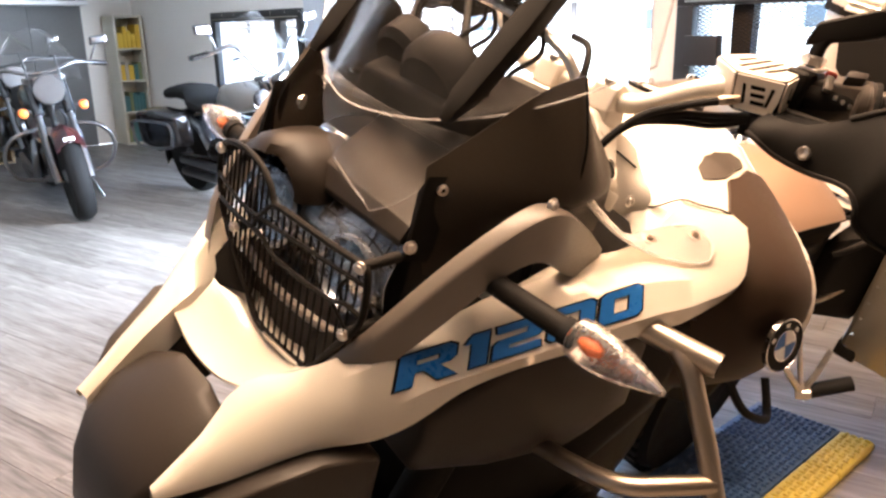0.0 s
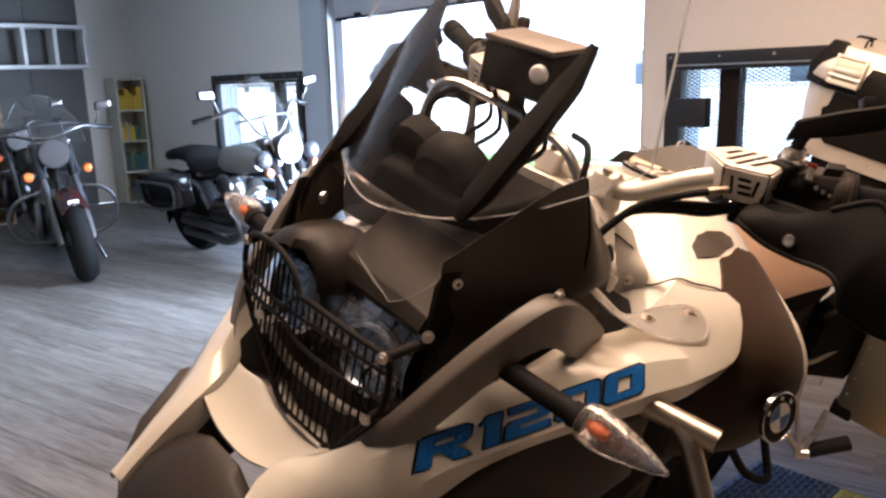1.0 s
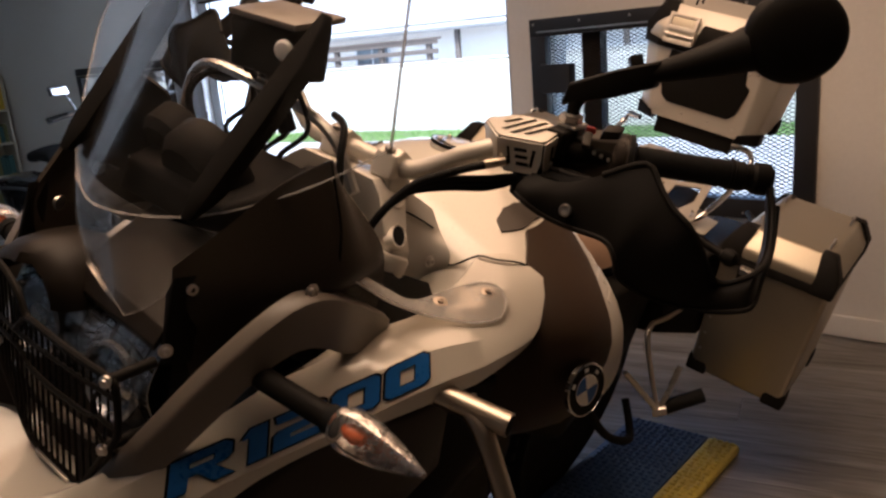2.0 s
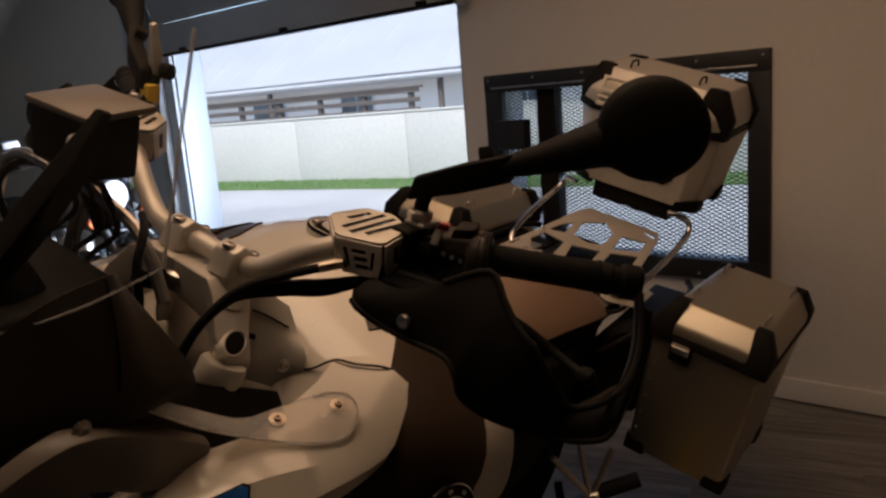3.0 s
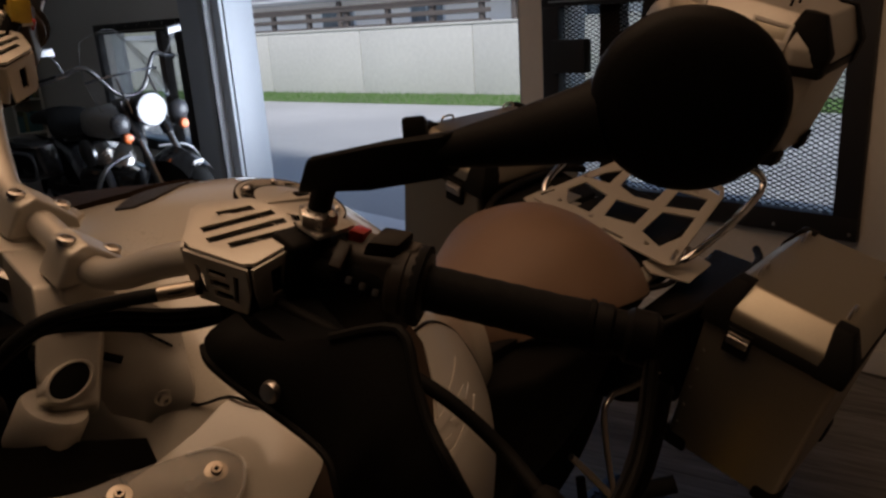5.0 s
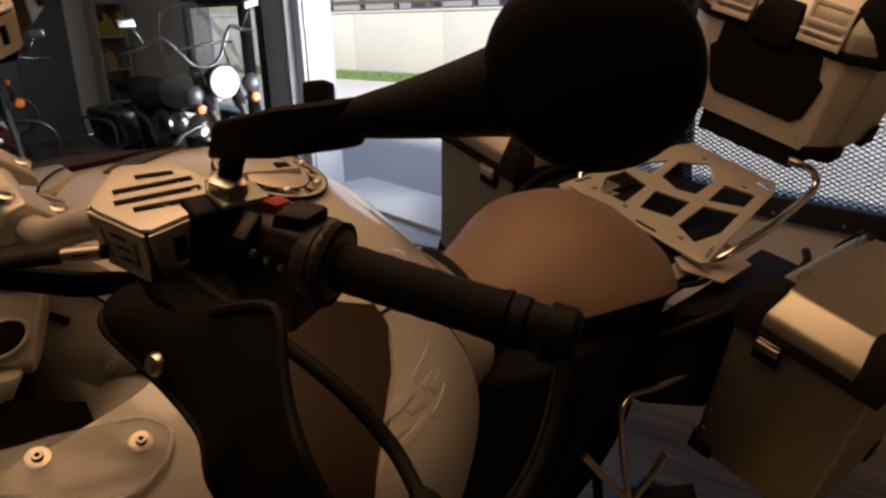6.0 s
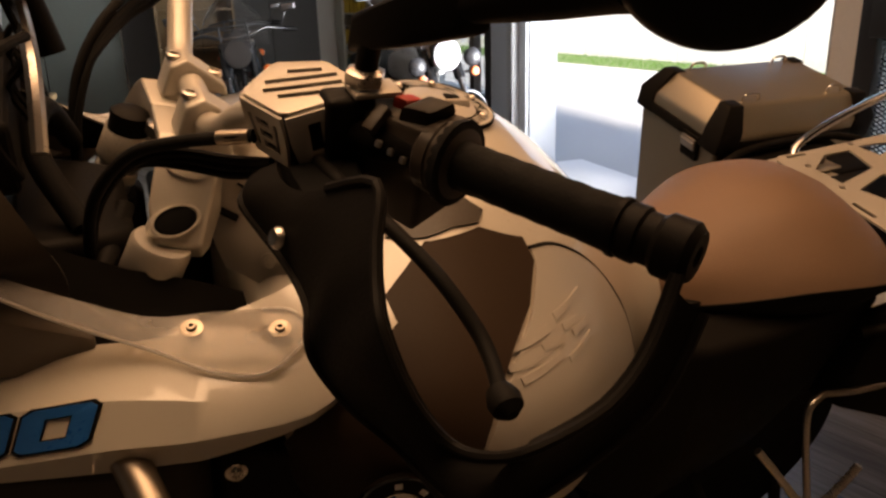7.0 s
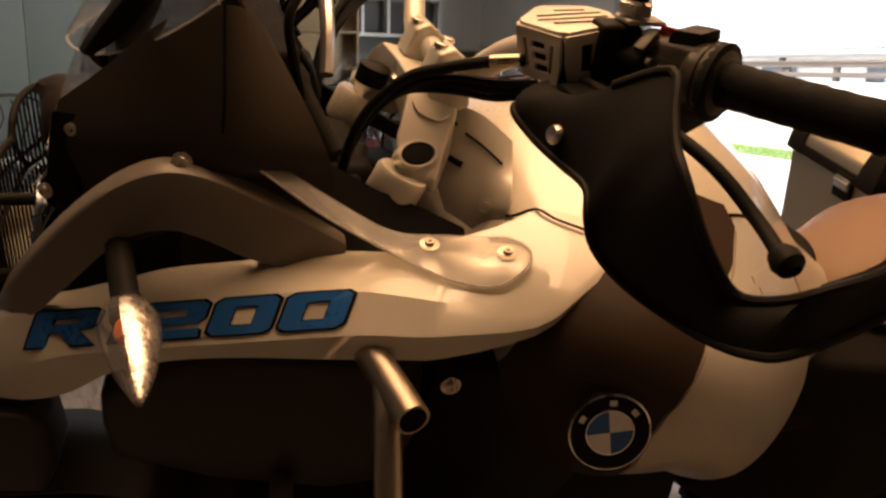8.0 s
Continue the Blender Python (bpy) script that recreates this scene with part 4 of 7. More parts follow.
both("lower_beak", lambda: bevel(loft([[(0.160, -0.076, 0.770), (0.165, -0.088, 0.826), (0.200, -0.05, 0.83), (0.200, -0.04, 0.77)],
                                 [(0.210, -0.122, 0.765), (0.212, -0.130, 0.856), (0.240, -0.06, 0.85), (0.240, -0.05, 0.77)],
                                 [(0.290, -0.156, 0.765), (0.284, -0.163, 0.890), (0.300, -0.08, 0.88), (0.300, -0.07, 0.78)],
                                 [(0.350, -0.172, 0.770), (0.348, -0.176, 0.880), (0.352, -0.10, 0.88), (0.355, -0.09, 0.78)],
                                 [(0.366, -0.166, 0.800), (0.364, -0.168, 0.864), (0.366, -0.11, 0.87), (0.370, -0.10, 0.80)]]), 0.006, 3), BROWN, "dark plastic lower beak nostril")

# lettering on the flank: block characters R1200, each outline with its counter
GLYPHS = {
    "R": (1.15, [(0, 0), (0, 1), (0.95, 1), (1.10, 0.88), (1.10, 0.56), (0.98, 0.44), (0.80, 0.43), (1.15, 0), (0.78, 0), (0.50, 0.38), (0.33, 0.38), (0.33, 0)], [(0.33, 0.62), (0.33, 0.77), (0.76, 0.77), (0.79, 0.74), (0.79, 0.65), (0.76, 0.62)]),
    "1": (0.46, [(0, 0.74), (0.02, 0.80), (0.14, 1), (0.46, 1), (0.46, 0), (0.13, 0), (0.13, 0.74)], None),
    "2": (1.0, [(0, 0), (0, 0.46), (0.10, 0.57), (0.68, 0.60), (0.68, 0.76), (0.06, 0.76), (0.02, 1), (0.88, 1), (1, 0.88), (1, 0.50), (0.90, 0.39), (0.32, 0.36), (0.32, 0.24), (0.97, 0.24), (1, 0)], None),
    "0": (1.0, [(0.12, 0), (0, 0.12), (0, 0.88), (0.12, 1), (0.88, 1), (1, 0.88), (1, 0.12), (0.88, 0)], [(0.32, 0.24), (0.32, 0.76), (0.68, 0.76), (0.68, 0.24)]),
}
BASE0, BASE1, UP, OUT = Vector((0.3640, -0.1720, 0.9640)), Vector((0.6440, -0.2740, 1.0390)), Vector((0.002, 0.0205, 0.0255)), Vector((-0.290, -0.750, 0.600)).normalized()
WORD = "R1200"
total = sum(GLYPHS[c][0] for c in WORD) + 0.13 * 4
pen = 0.0


FLANKTREE = BVHTree.FromBMesh(flank_mesh())


def letter_plate(outer, hole, x0, w, grow, proud):
    """One character as a thin raised plate that follows the flank."""
    def even(poly):
        out = []
        for i, a in enumerate(poly):
            b = poly[(i + 1) % len(poly)]
            k = max(1, int(math.hypot(b[0] - a[0], b[1] - a[1]) / 0.14))
            out += [(a[0] + (b[0] - a[0]) * j / k, a[1] + (b[1] - a[1]) * j / k) for j in range(k)]
        return out

    bm, edges = bmesh.new(), []
    for poly, g in ((outer, grow), (hole, -grow)):
        if not poly:
            continue
        vs = [bm.verts.new((0.5 * w + (u - 0.5 * w) * (1 + g / w), 0.5 + (v - 0.5) * (1 + g), 0)) for u, v in even(poly)]
        edges += [bm.edges.new((vs[i], vs[(i + 1) % len(vs)])) for i in range(len(vs))]
    bmesh.ops.triangle_fill(bm, use_beauty=True, edges=edges, normal=(0, 0, 1))
    for v in bm.verts:
        q = BASE0 + (BASE1 - BASE0) * ((x0 + v.co.x + 0.22 * (v.co.y - 0.5)) / total) + UP * v.co.y
        hit = FLANKTREE.ray_cast(q + OUT * 0.06, -OUT)[0]
        v.co = (hit if hit is not None else q) + OUT * proud
    got = bmesh.ops.extrude_face_region(bm, geom=list(bm.faces))
    for v in (g for g in got["geom"] if isinstance(g, bmesh.types.BMVert)):
        v.co -= OUT * 0.004
    return bm


for ch in WORD:
    w, outer, hole = GLYPHS[ch]
    le = part("letter", letter_plate(outer, hole, pen, w, 0.0, 0.0026), BLUE, bike, "blue raised letter with dark outline", smooth=False)
    part("outline", letter_plate(outer, hole, pen, w, 0.10, 0.0017), BLACK, le, smooth=False)
    pen += w + 0.13
for p in ((0.805, -0.234, 1.0835), (0.733, -0.208, 1.0815)):
    for s in (-1, 1):
        at = (p[0], p[1] if s < 0 else -p[1] + 0.005, p[2])
        part("washer", lathe([(0.0100, 0), (0.0100, 0.0012), (0.006, 0.0016)], 18, along(at, (at[0] - 0.05, at[1] + s * 0.1, at[2] + 0.6))), TUBE, bike)
        bolt(at, (-0.05, 0.1 * s, 0.6), 0.0046, 0.005, mat=TUBE)
        part("socket", lathe([(0.0026, 0.0028), (0.0026, 0.0036), (0, 0.0036)], 8, along(at, (at[0] - 0.05, at[1] + s * 0.1, at[2] + 0.6))), DARKHOLE, bike)


# clear wind deflector bolted to the flank
def deflector():
    rows = [[(0.574, -0.186, 1.168), (0.570, -0.190, 1.165), (0.566, -0.194, 1.162)],
            [(0.634, -0.188, 1.125), (0.631, -0.197, 1.122), (0.628, -0.206, 1.116)],
            [(0.698, -0.188, 1.085), (0.697, -0.206, 1.084), (0.696, -0.224, 1.080)],
            [(0.752, -0.192, 1.080), (0.748, -0.224, 1.078), (0.742, -0.258, 1.071)],
            [(0.796, -0.204, 1.083), (0.790, -0.238, 1.080), (0.780, -0.272, 1.070)],
            [(0.818, -0.214, 1.085), (0.820, -0.238, 1.083), (0.810, -0.262, 1.077)],
            [(0.826, -0.222, 1.085), (0.829, -0.234, 1.084), (0.824, -0.248, 1.081)]]
    return sheet([spline(r, 3) for r in [list(c) for c in zip(*[spline(k, 4) for k in zip(*rows)])]], 0.003)


FROST = glass("frosted_acrylic", (0.92, 0.89, 0.84), 0.12, 0.30, 1.40, 0.9)
both("wind_deflector", deflector, FROST, "clear smoky acrylic wind deflector")
# white tube: the bright line of light on the deflector's rim, as colour
both("deflector_edge", lambda: tube([(0.566, -0.194, 1.163), (0.628, -0.206, 1.117), (0.696, -0.224, 1.081), (0.742, -0.258, 1.072), (0.780, -0.272, 1.071), (0.810, -0.262, 1.078), (0.824, -0.248, 1.082), (0.829, -0.234, 1.085), (0.818, -0.214, 1.087), (0.796, -0.204, 1.085)], 0.0016, 6), WHITE)

# metal-coloured front tank shroud beside the fork, with slots
def shroud():
    rows = [[(0.772, -0.036, 1.172), (0.795, -0.050, 1.168), (0.826, -0.066, 1.160), (0.857, -0.084, 1.136)],
            [(0.774, -0.060, 1.128), (0.796, -0.072, 1.124), (0.824, -0.088, 1.118), (0.853, -0.108, 1.110)],
            [(0.776, -0.078, 1.090), (0.798, -0.092, 1.084), (0.822, -0.108, 1.078), (0.842, -0.143, 1.084)],
            [(0.786, -0.092, 1.056), (0.800, -0.100, 1.050), (0.816, -0.110, 1.042), (0.832, -0.122, 1.038)]]
    return sheet(list(zip(*[spline(k, 4) for k in zip(*[spline(r, 3) for r in rows])])), 0.003)


both("tank_shroud", shroud, SILVER, "silver plastic shroud beside the steering head")
SHROUD = BVHTree.FromBMesh(shroud())


def on_shroud(x, z):
    """A place on the outside of the shroud."""
    hit = SHROUD.ray_cast(Vector((x - 0.06, -0.30, z)), Vector((0.06, 0.21, 0)).normalized())[0]
    return hit if hit is not None else Vector((x, -0.1, z))


for s in (-1, 1):
    hits = [[on_shroud(x, z) + Vector((-0.0008, -0.0022, 0)) for x, z in line] for line in (((0.800, 1.142), (0.820, 1.133), (0.846, 1.118)), ((0.776, 1.118), (0.788, 1.114), (0.800, 1.110)), ((0.784, 1.152), (0.790, 1.149)))]
    at = on_shroud(0.832, 1.076) + Vector((-0.001, -0.0025, 0))
    # raised near-black tubes stand for the shade inside the slots
    for k, line in enumerate(hits):
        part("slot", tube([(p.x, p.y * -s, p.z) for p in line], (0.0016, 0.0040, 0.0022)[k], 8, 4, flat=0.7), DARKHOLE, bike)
    bolt((at.x, at.y * -s, at.z), (-0.3, s, 0.1), 0.006, 0.006)

# seam between tank and flank
def seam(s):
    pts = []
    for x, y in ((0.836, -0.130), (0.842, -0.150), (0.855, -0.178), (0.868, -0.200), (0.892, -0.224), (0.912, -0.240), (0.93, -0.252)):
        top = [t.ray_cast(Vector((x, y, 1.5)), Vector((0, 0, -1)))[0] for t in (TANK, FLANKTREE)]
        z = max(h.z for h in top if h is not None)
        pts.append((x, y * -s, z + 0.0035))
    return tube(pts, 0.0017, 6, 3)


for s in (-1, 1):
    part("seam_trim", seam(s), BLACK, bike)

# headlight, its guard, fairing and screen
LAMPSILVER = material("blue_grey_lamp_reflector", (0.30, 0.33, 0.38), 0.24, 0.85, grain=70, vary=0.25, bump=0.25, stain=18, rough_vary=0.1)
head = part("headlight", bevel(loft([[(0.392, -0.118, 0.99), (0.398, -0.118, 1.085), (0.402, -0.060, 1.110), (0.406, 0.02, 1.105), (0.41, 0.09, 1.125), (0.40, 0.155, 1.10), (0.385, 0.155, 0.99), (0.38, 0.0, 0.975)],
                           [(0.50, -0.10, 1.0), (0.50, -0.105, 1.09), (0.50, -0.05, 1.10), (0.50, 0.02, 1.10), (0.50, 0.08, 1.12), (0.50, 0.12, 1.09), (0.50, 0.12, 1.0), (0.50, 0.0, 0.985)]]), 0.004), BLACK, bike, "twin headlight behind a black wire guard")
lamp_rows = [[(0.388, -0.106, 1.090), (0.398, -0.055, 1.106), (0.402, 0.02, 1.096), (0.404, 0.09, 1.122), (0.394, 0.150, 1.098)],
             [(0.366, -0.110, 1.050), (0.366, -0.055, 1.056), (0.370, 0.02, 1.052), (0.368, 0.09, 1.064), (0.376, 0.150, 1.050)],
             [(0.380, -0.106, 0.998), (0.376, -0.055, 0.990), (0.380, 0.02, 0.985), (0.378, 0.09, 0.992), (0.384, 0.146, 1.0)]]


def lamp_skin(back):
    rows = [[(x + back, y, z) for x, y, z in row] for row in lamp_rows]
    return list(zip(*[spline(k, 4) for k in zip(*[spline(row, 5) for row in rows])]))


part("reflector", sheet(lamp_skin(0.010), 0.002), LAMPSILVER, head, "blue-grey faceted reflector")
part("lens", sheet(lamp_skin(0.0), 0.002), LENS, head)
for y, z, r in ((-0.058, 1.042, 0.040), (0.088, 1.050, 0.044)):
    bowl = part("bowl", lathe([(r * 1.1, -0.004), (r * 1.1, 0.002), (r, 0.004), (r * 0.8, -0.012), (r * 0.4, -0.024), (0, -0.026)], 28, along((0.366, y, z), (0.0, y - 0.02, z + 0.05))), LAMPSILVER, head)
    part("bulb_shield", lathe([(r * 0.38, -0.024), (r * 0.38, -0.008), (r * 0.3, -0.002), (0, 0.0)], 20, along((0.366, y, z), (0.0, y - 0.02, z + 0.05))), STEEL, bowl)
skin = lamp_skin(0.006)
for k in range(2, len(skin[0]) if len(skin[0]) > len(skin) else len(skin), 2):
    line = [row[k] for row in skin] if len(skin[0]) > len(skin) else skin[k]
    part("lens_rib", tube(line, 0.0010, 6, 1), BLACK, head)
for k in (2, 6):
    line = skin[k] if len(skin[0]) > len(skin) else [row[k] for row in skin]
    part("lens_rib", tube(line, 0.0013, 6, 1), BLACK, head)

def guard_x(y):
    """How far forward the flat cage stands at a place across."""
    return 0.340 + 0.08 * y - 0.012 * (1 - ((y - 0.028) / 0.15) ** 2)


def on_guard(pairs, proud=0.0):
    return [(guard_x(y) - proud, y, z) for y, z in pairs]


CAGE = [(0.187, 1.085), (0.172, 1.100), (0.148, 1.110), (0.108, 1.118), (0.072, 1.116), (0.049, 1.105), (0.034, 1.088), (0.016, 1.090), (-0.030, 1.093), (-0.080, 1.095), (-0.116, 1.096), (-0.127, 1.088), (-0.130, 1.044),
        (-0.120, 1.016), (-0.098, 0.982), (-0.068, 0.934), (-0.050, 0.928), (0.003, 0.924), (0.045, 0.925), (0.077, 0.948), (0.110, 0.970), (0.160, 1.004), (0.184, 1.034), (0.193, 1.062)]
RAIL_MID = [(0.188, 1.052), (0.119, 1.050), (0.064, 1.057), (-0.034, 1.071), (-0.126, 1.078)]
RAIL_LOW = [(0.176, 1.024), (0.115, 1.030), (0.073, 1.038), (0.045, 1.036), (0.028, 1.029), (-0.019, 1.030), (-0.086, 1.036), (-0.100, 1.044), (-0.128, 1.042)]


def level(line, y):
    """The height of a line of (y, z) at a place across, taken from the highest or lowest crossing."""
    got = [a[1] + (b[1] - a[1]) * (y - a[0]) / (b[0] - a[0]) for a, b in zip(line, line[1:] + line[:1]) if a[0] != b[0] and min(a[0], b[0]) <= y <= max(a[0], b[0])]
    return (min(got), max(got)) if got else (None, None)


guard = part("headlight_guard", tube(on_guard(CAGE), 0.0040, 8, 4, closed=True), BLACK, bike, "black steel wire headlight guard")
for line, rr in ((RAIL_MID, 0.0026), (RAIL_LOW, 0.0030), ([(0.034, 1.088), (0.064, 1.057), (0.073, 1.038)], 0.0028), ([(-0.100, 1.044), (-0.096, 1.060), (-0.104, 1.073)], 0.0024), ([(-0.086, 1.036), (-0.112, 1.016)], 0.0024)):
    part("bar", tube(on_guard(line, 0.002), rr, 6, 2), BLACK, guard)
for i in range(24):
    y = -0.116 + i * 0.0128
    low, top = level(CAGE, y)
    mid = level(RAIL_LOW[:], y)[1] or top
    part("bar", tube(on_guard([(y, mid), (y, top)]), 0.0015, 6, 1), BLACK, guard)
    y += 0.0064
    low, mid = level(CAGE, y)[0], level(RAIL_LOW, y)[0]
    if low is not None and mid is not None and mid > low:
        part("bar", tube(on_guard([(y, low), (y, mid)]), 0.0017, 6, 1), BLACK, guard)
part("lamp_tray", sheet([[(guard_x(y) + 0.022 + 0.5 * (z - 0.915), y, z) for y in (-0.10, -0.06, -0.02, 0.03, 0.08, 0.13, 0.165)] for z in (0.915, 0.935, 0.96, 0.99)], 0.003), BROWN, head)
part("tray_lip", tube([(0.362, -0.085, 0.972), (0.352, -0.03, 0.968), (0.352, 0.06, 0.968), (0.366, 0.14, 0.978)], 0.006, 8, 4), TAUPE, head)
for y, z in ((-0.119, 1.095), (-0.112, 1.010), (0.183, 1.088), (0.120, 1.013)):
    p = (guard_x(y) - 0.003, y, z)
    part("spacer", rod(p, (p[0] + 0.05, p[1], p[2]), 0.006, 10), BLACK, guard)
    part("bolt", lathe([(0.0065, 0), (0.0065, 0.003), (0.004, 0.004), (0.004, 0.006), (0, 0.006)], 12, along(p, (p[0] - 0.05, p[1] - 0.02, p[2]))), STEEL, guard)
part("name_plate", bevel(loft([[(guard_x(-0.05) - 0.005, -0.050, 0.923), (guard_x(-0.05) - 0.007, -0.050, 0.931), (guard_x(-0.05) - 0.004, -0.050, 0.931), (guard_x(-0.05) - 0.002, -0.050, 0.923)], [(guard_x(0.02) - 0.005, 0.02, 0.919), (guard_x(0.02) - 0.007, 0.02, 0.927), (guard_x(0.02) - 0.004, 0.02, 0.927), (guard_x(0.02) - 0.002, 0.02, 0.919)]]), 0.001), STEEL, guard, "small metal strip with raised marks")

# nose cover above the lamps, dashboard cover
secs = []
for x, r in ((0.350, 0.040), (0.356, 0.050), (0.372, 0.056), (0.400, 0.058), (0.430, 0.056)):
    secs.append([(x + 0.012 * (math.cos(a) < 0), 0.088 + 1.15 * r * math.cos(a), 1.082 + r * math.sin(a)) for a in [math.pi * i / 14 for i in range(15)]])
part("nose_cover", sheet(secs, 0.003), BRONZE, bike, "brown metallic hood over the headlight")
part("dash_plate", bevel(loft([[(0.382, -0.112, 1.100), (0.380, -0.112, 1.108), (0.388, 0.030, 1.104), (0.390, 0.030, 1.096)],
                         [(0.396, -0.110, 1.114), (0.394, -0.110, 1.122), (0.400, 0.046, 1.126), (0.402, 0.046, 1.118)],
                         [(0.44, -0.11, 1.122), (0.44, -0.11, 1.130), (0.44, 0.06, 1.140), (0.44, 0.06, 1.130)],
                         [(0.56, -0.11, 1.150), (0.56, -0.11, 1.160), (0.58, 0.12, 1.160), (0.58, 0.12, 1.150)]]), 0.002), BRONZE, bike, "brown satin plate below the screen")


def cowl():
    """The black fairing side, from the lamp to behind the screen."""
    rows = [[(0.405, -0.105, 1.185), (0.400, -0.113, 1.150), (0.405, -0.118, 1.105), (0.420, -0.118, 1.060)],
            [(0.450, -0.125, 1.225), (0.447, -0.152, 1.165), (0.450, -0.146, 1.115), (0.460, -0.150, 1.065)],
            [(0.500, -0.150, 1.272), (0.500, -0.186, 1.172), (0.500, -0.170, 1.135), (0.505, -0.172, 1.090)],
            [(0.550, -0.160, 1.290), (0.555, -0.202, 1.178), (0.555, -0.184, 1.140), (0.555, -0.185, 1.100)],
            [(0.576, -0.136, 1.274), (0.606, -0.190, 1.180), (0.618, -0.180, 1.140), (0.614, -0.182, 1.096)],
            [(0.584, -0.132, 1.262), (0.624, -0.178, 1.190), (0.642, -0.180, 1.138), (0.640, -0.177, 1.090)]]
    return sheet(list(zip(*[spline(k, 4) for k in zip(*[spline(r, 5) for r in rows])])), -0.004)


both("fairing_side", cowl, COWL, "satin brown-black plastic fairing side")
both("fairing_seam", lambda: tube([(0.548, -0.163, 1.29), (0.545, -0.190, 1.225), (0.54, -0.197, 1.17)], 0.0016, 6), DARKHOLE)
both("screen_mount", lambda: bevel(loft([[(0.395, -0.108, 1.16), (0.40, -0.114, 1.18), (0.43, -0.126, 1.18), (0.425, -0.122, 1.155)], [(0.385, -0.116, 1.085), (0.385, -0.121, 1.10), (0.415, -0.13, 1.10), (0.415, -0.126, 1.08)]]), 0.003), BLACK)
for s in (-1, 1):
    bolt((0.417, s * 0.120, 1.165), (-0.5, s, 0.1), 0.006, 0.006)
    bolt((0.387, s * 0.122, 1.105), (-0.5, s, 0.1), 0.005, 0.005)
    bolt((0.508, s * 0.193, 1.165), (0, s, 0.1), 0.006, 0.006)

# grey-brown bracket arm
def arm():
    secs = []
    for x, y, zb, zt, w in ((0.312, -0.088, 0.922, 0.936, 0.012), (0.345, -0.133, 0.962, 1.014, 0.016), (0.400, -0.163, 1.028, 1.090, 0.018), (0.450, -0.184, 1.086, 1.140, 0.020), (0.490, -0.193, 1.104, 1.160, 0.022),
                            (0.525, -0.196, 1.094, 1.157, 0.022), (0.560, -0.194, 1.072, 1.139, 0.022), (0.600, -0.190, 1.056, 1.114, 0.020), (0.655, -0.184, 1.050, 1.075, 0.014)):
        secs.append([(x, y - w / 2, zb), (x, y - w / 2, zt), (x, y + w / 2, zt + 0.006), (x, y + w / 2, zb)])
    cols = [spline(c, 3) for c in zip(*secs)]
    return bevel(loft(list(zip(*cols))), 0.004, 2, 50)


both("fairing_bracket", arm, TAUPE, "grey-brown painted fairing bracket")

# turn signals
FOIL = material("crinkled_reflector_foil", (0.78, 0.76, 0.74), 0.28, 1.0, grain=140, vary=0.25, bump=1.0, stain=30)
SIGNALGLASS = glass("ribbed_clear_lens", (0.95, 0.93, 0.92), 0.06, 0.10, 1.4, 0.5)
# the skirt's faint white film stands in for its grey reflection
SKIRTGLASS = glass("hazed_acrylic", (0.95, 0.94, 0.93), 0.015, 0.03, 1.25)
def signal(s):
    drop = pose(-0.016, 0.026, -0.030) if s > 0 else pose(0, 0, 0)
    st = part("turn_signal", tube([(0.448, s * 0.160, 1.086), (0.452, s * 0.20, 1.083), (0.460, s * 0.262, 1.079), (0.463, s * 0.285, 1.078)], 0.0125, 12, 4, flat=0.8), BLACK, bike, "clear turn signal with an orange bulb on a black stalk", at=drop)
    part("collar", tube([(0.462, s * 0.276, 1.078), (0.4635, s * 0.290, 1.078)], 0.0152, 12, 1, flat=0.85), RUBBER, st)

    def shell(k, x0=0.0):
        secs = []
        for t, h, d in ((0.0, 0.024, 0.020), (0.12, 0.0275, 0.0235), (0.35, 0.0255, 0.022), (0.6, 0.019, 0.017), (0.85, 0.010, 0.009), (1.0, 0.003, 0.003)):
            y = s * (0.290 + 0.098 * t)
            secs.append([(0.464 + 0.012 * t + k * d * math.cos(a), y, 1.078 - 0.006 * t + k * h * math.sin(a) * 0.85) for a in [2 * math.pi * i / 16 for i in range(16)]])
        return loft(secs)
    part("lens", shell(1.0), SIGNALGLASS, st)
    part("reflector", loft([[(0.464 + 0.012 * t + 0.9 * d * math.cos(a), s * (0.291 + 0.096 * t), 1.078 - 0.006 * t + 0.9 * h * math.sin(a) * 0.85) for a in [radians(-105 + 15 * i) for i in range(15)]]
                            for t, h, d in ((0.0, 0.024, 0.020), (0.12, 0.0275, 0.0235), (0.35, 0.0255, 0.022), (0.6, 0.019, 0.017), (0.85, 0.010, 0.009), (0.97, 0.004, 0.004))], caps=False, closed=False), FOIL, st)
    part("bulb", lathe([(0.004, 0), (0.0085, 0.008), (0.0095, 0.016), (0.006, 0.026), (0, 0.029)], 14, along((0.463, s * 0.296, 1.078), (0.467, s * 0.36, 1.076))), ORANGE, st)


signal(-1), signal(1)

# windscreen: main screen, lower skirt, black side rails
def screen_rows(k):
    rows = []
    for t in range(9):
        u = t / 8
        row = []
        for i in range(17):
            a = (i - 8) / 8
            w = 0.251 - 0.05 * u
            low = 1.205 + 0.118 * abs(a) ** 2.3
            z = low + (1.57 - 0.06 * a * a - low) * u
            x = 0.400 + 0.160 * abs(a) ** 1.5 * (1 - 0.35 * u) + 0.60 * (z - low)
            row.append((x, w * a + 0.024, z))
        rows.append(row)
    return rows


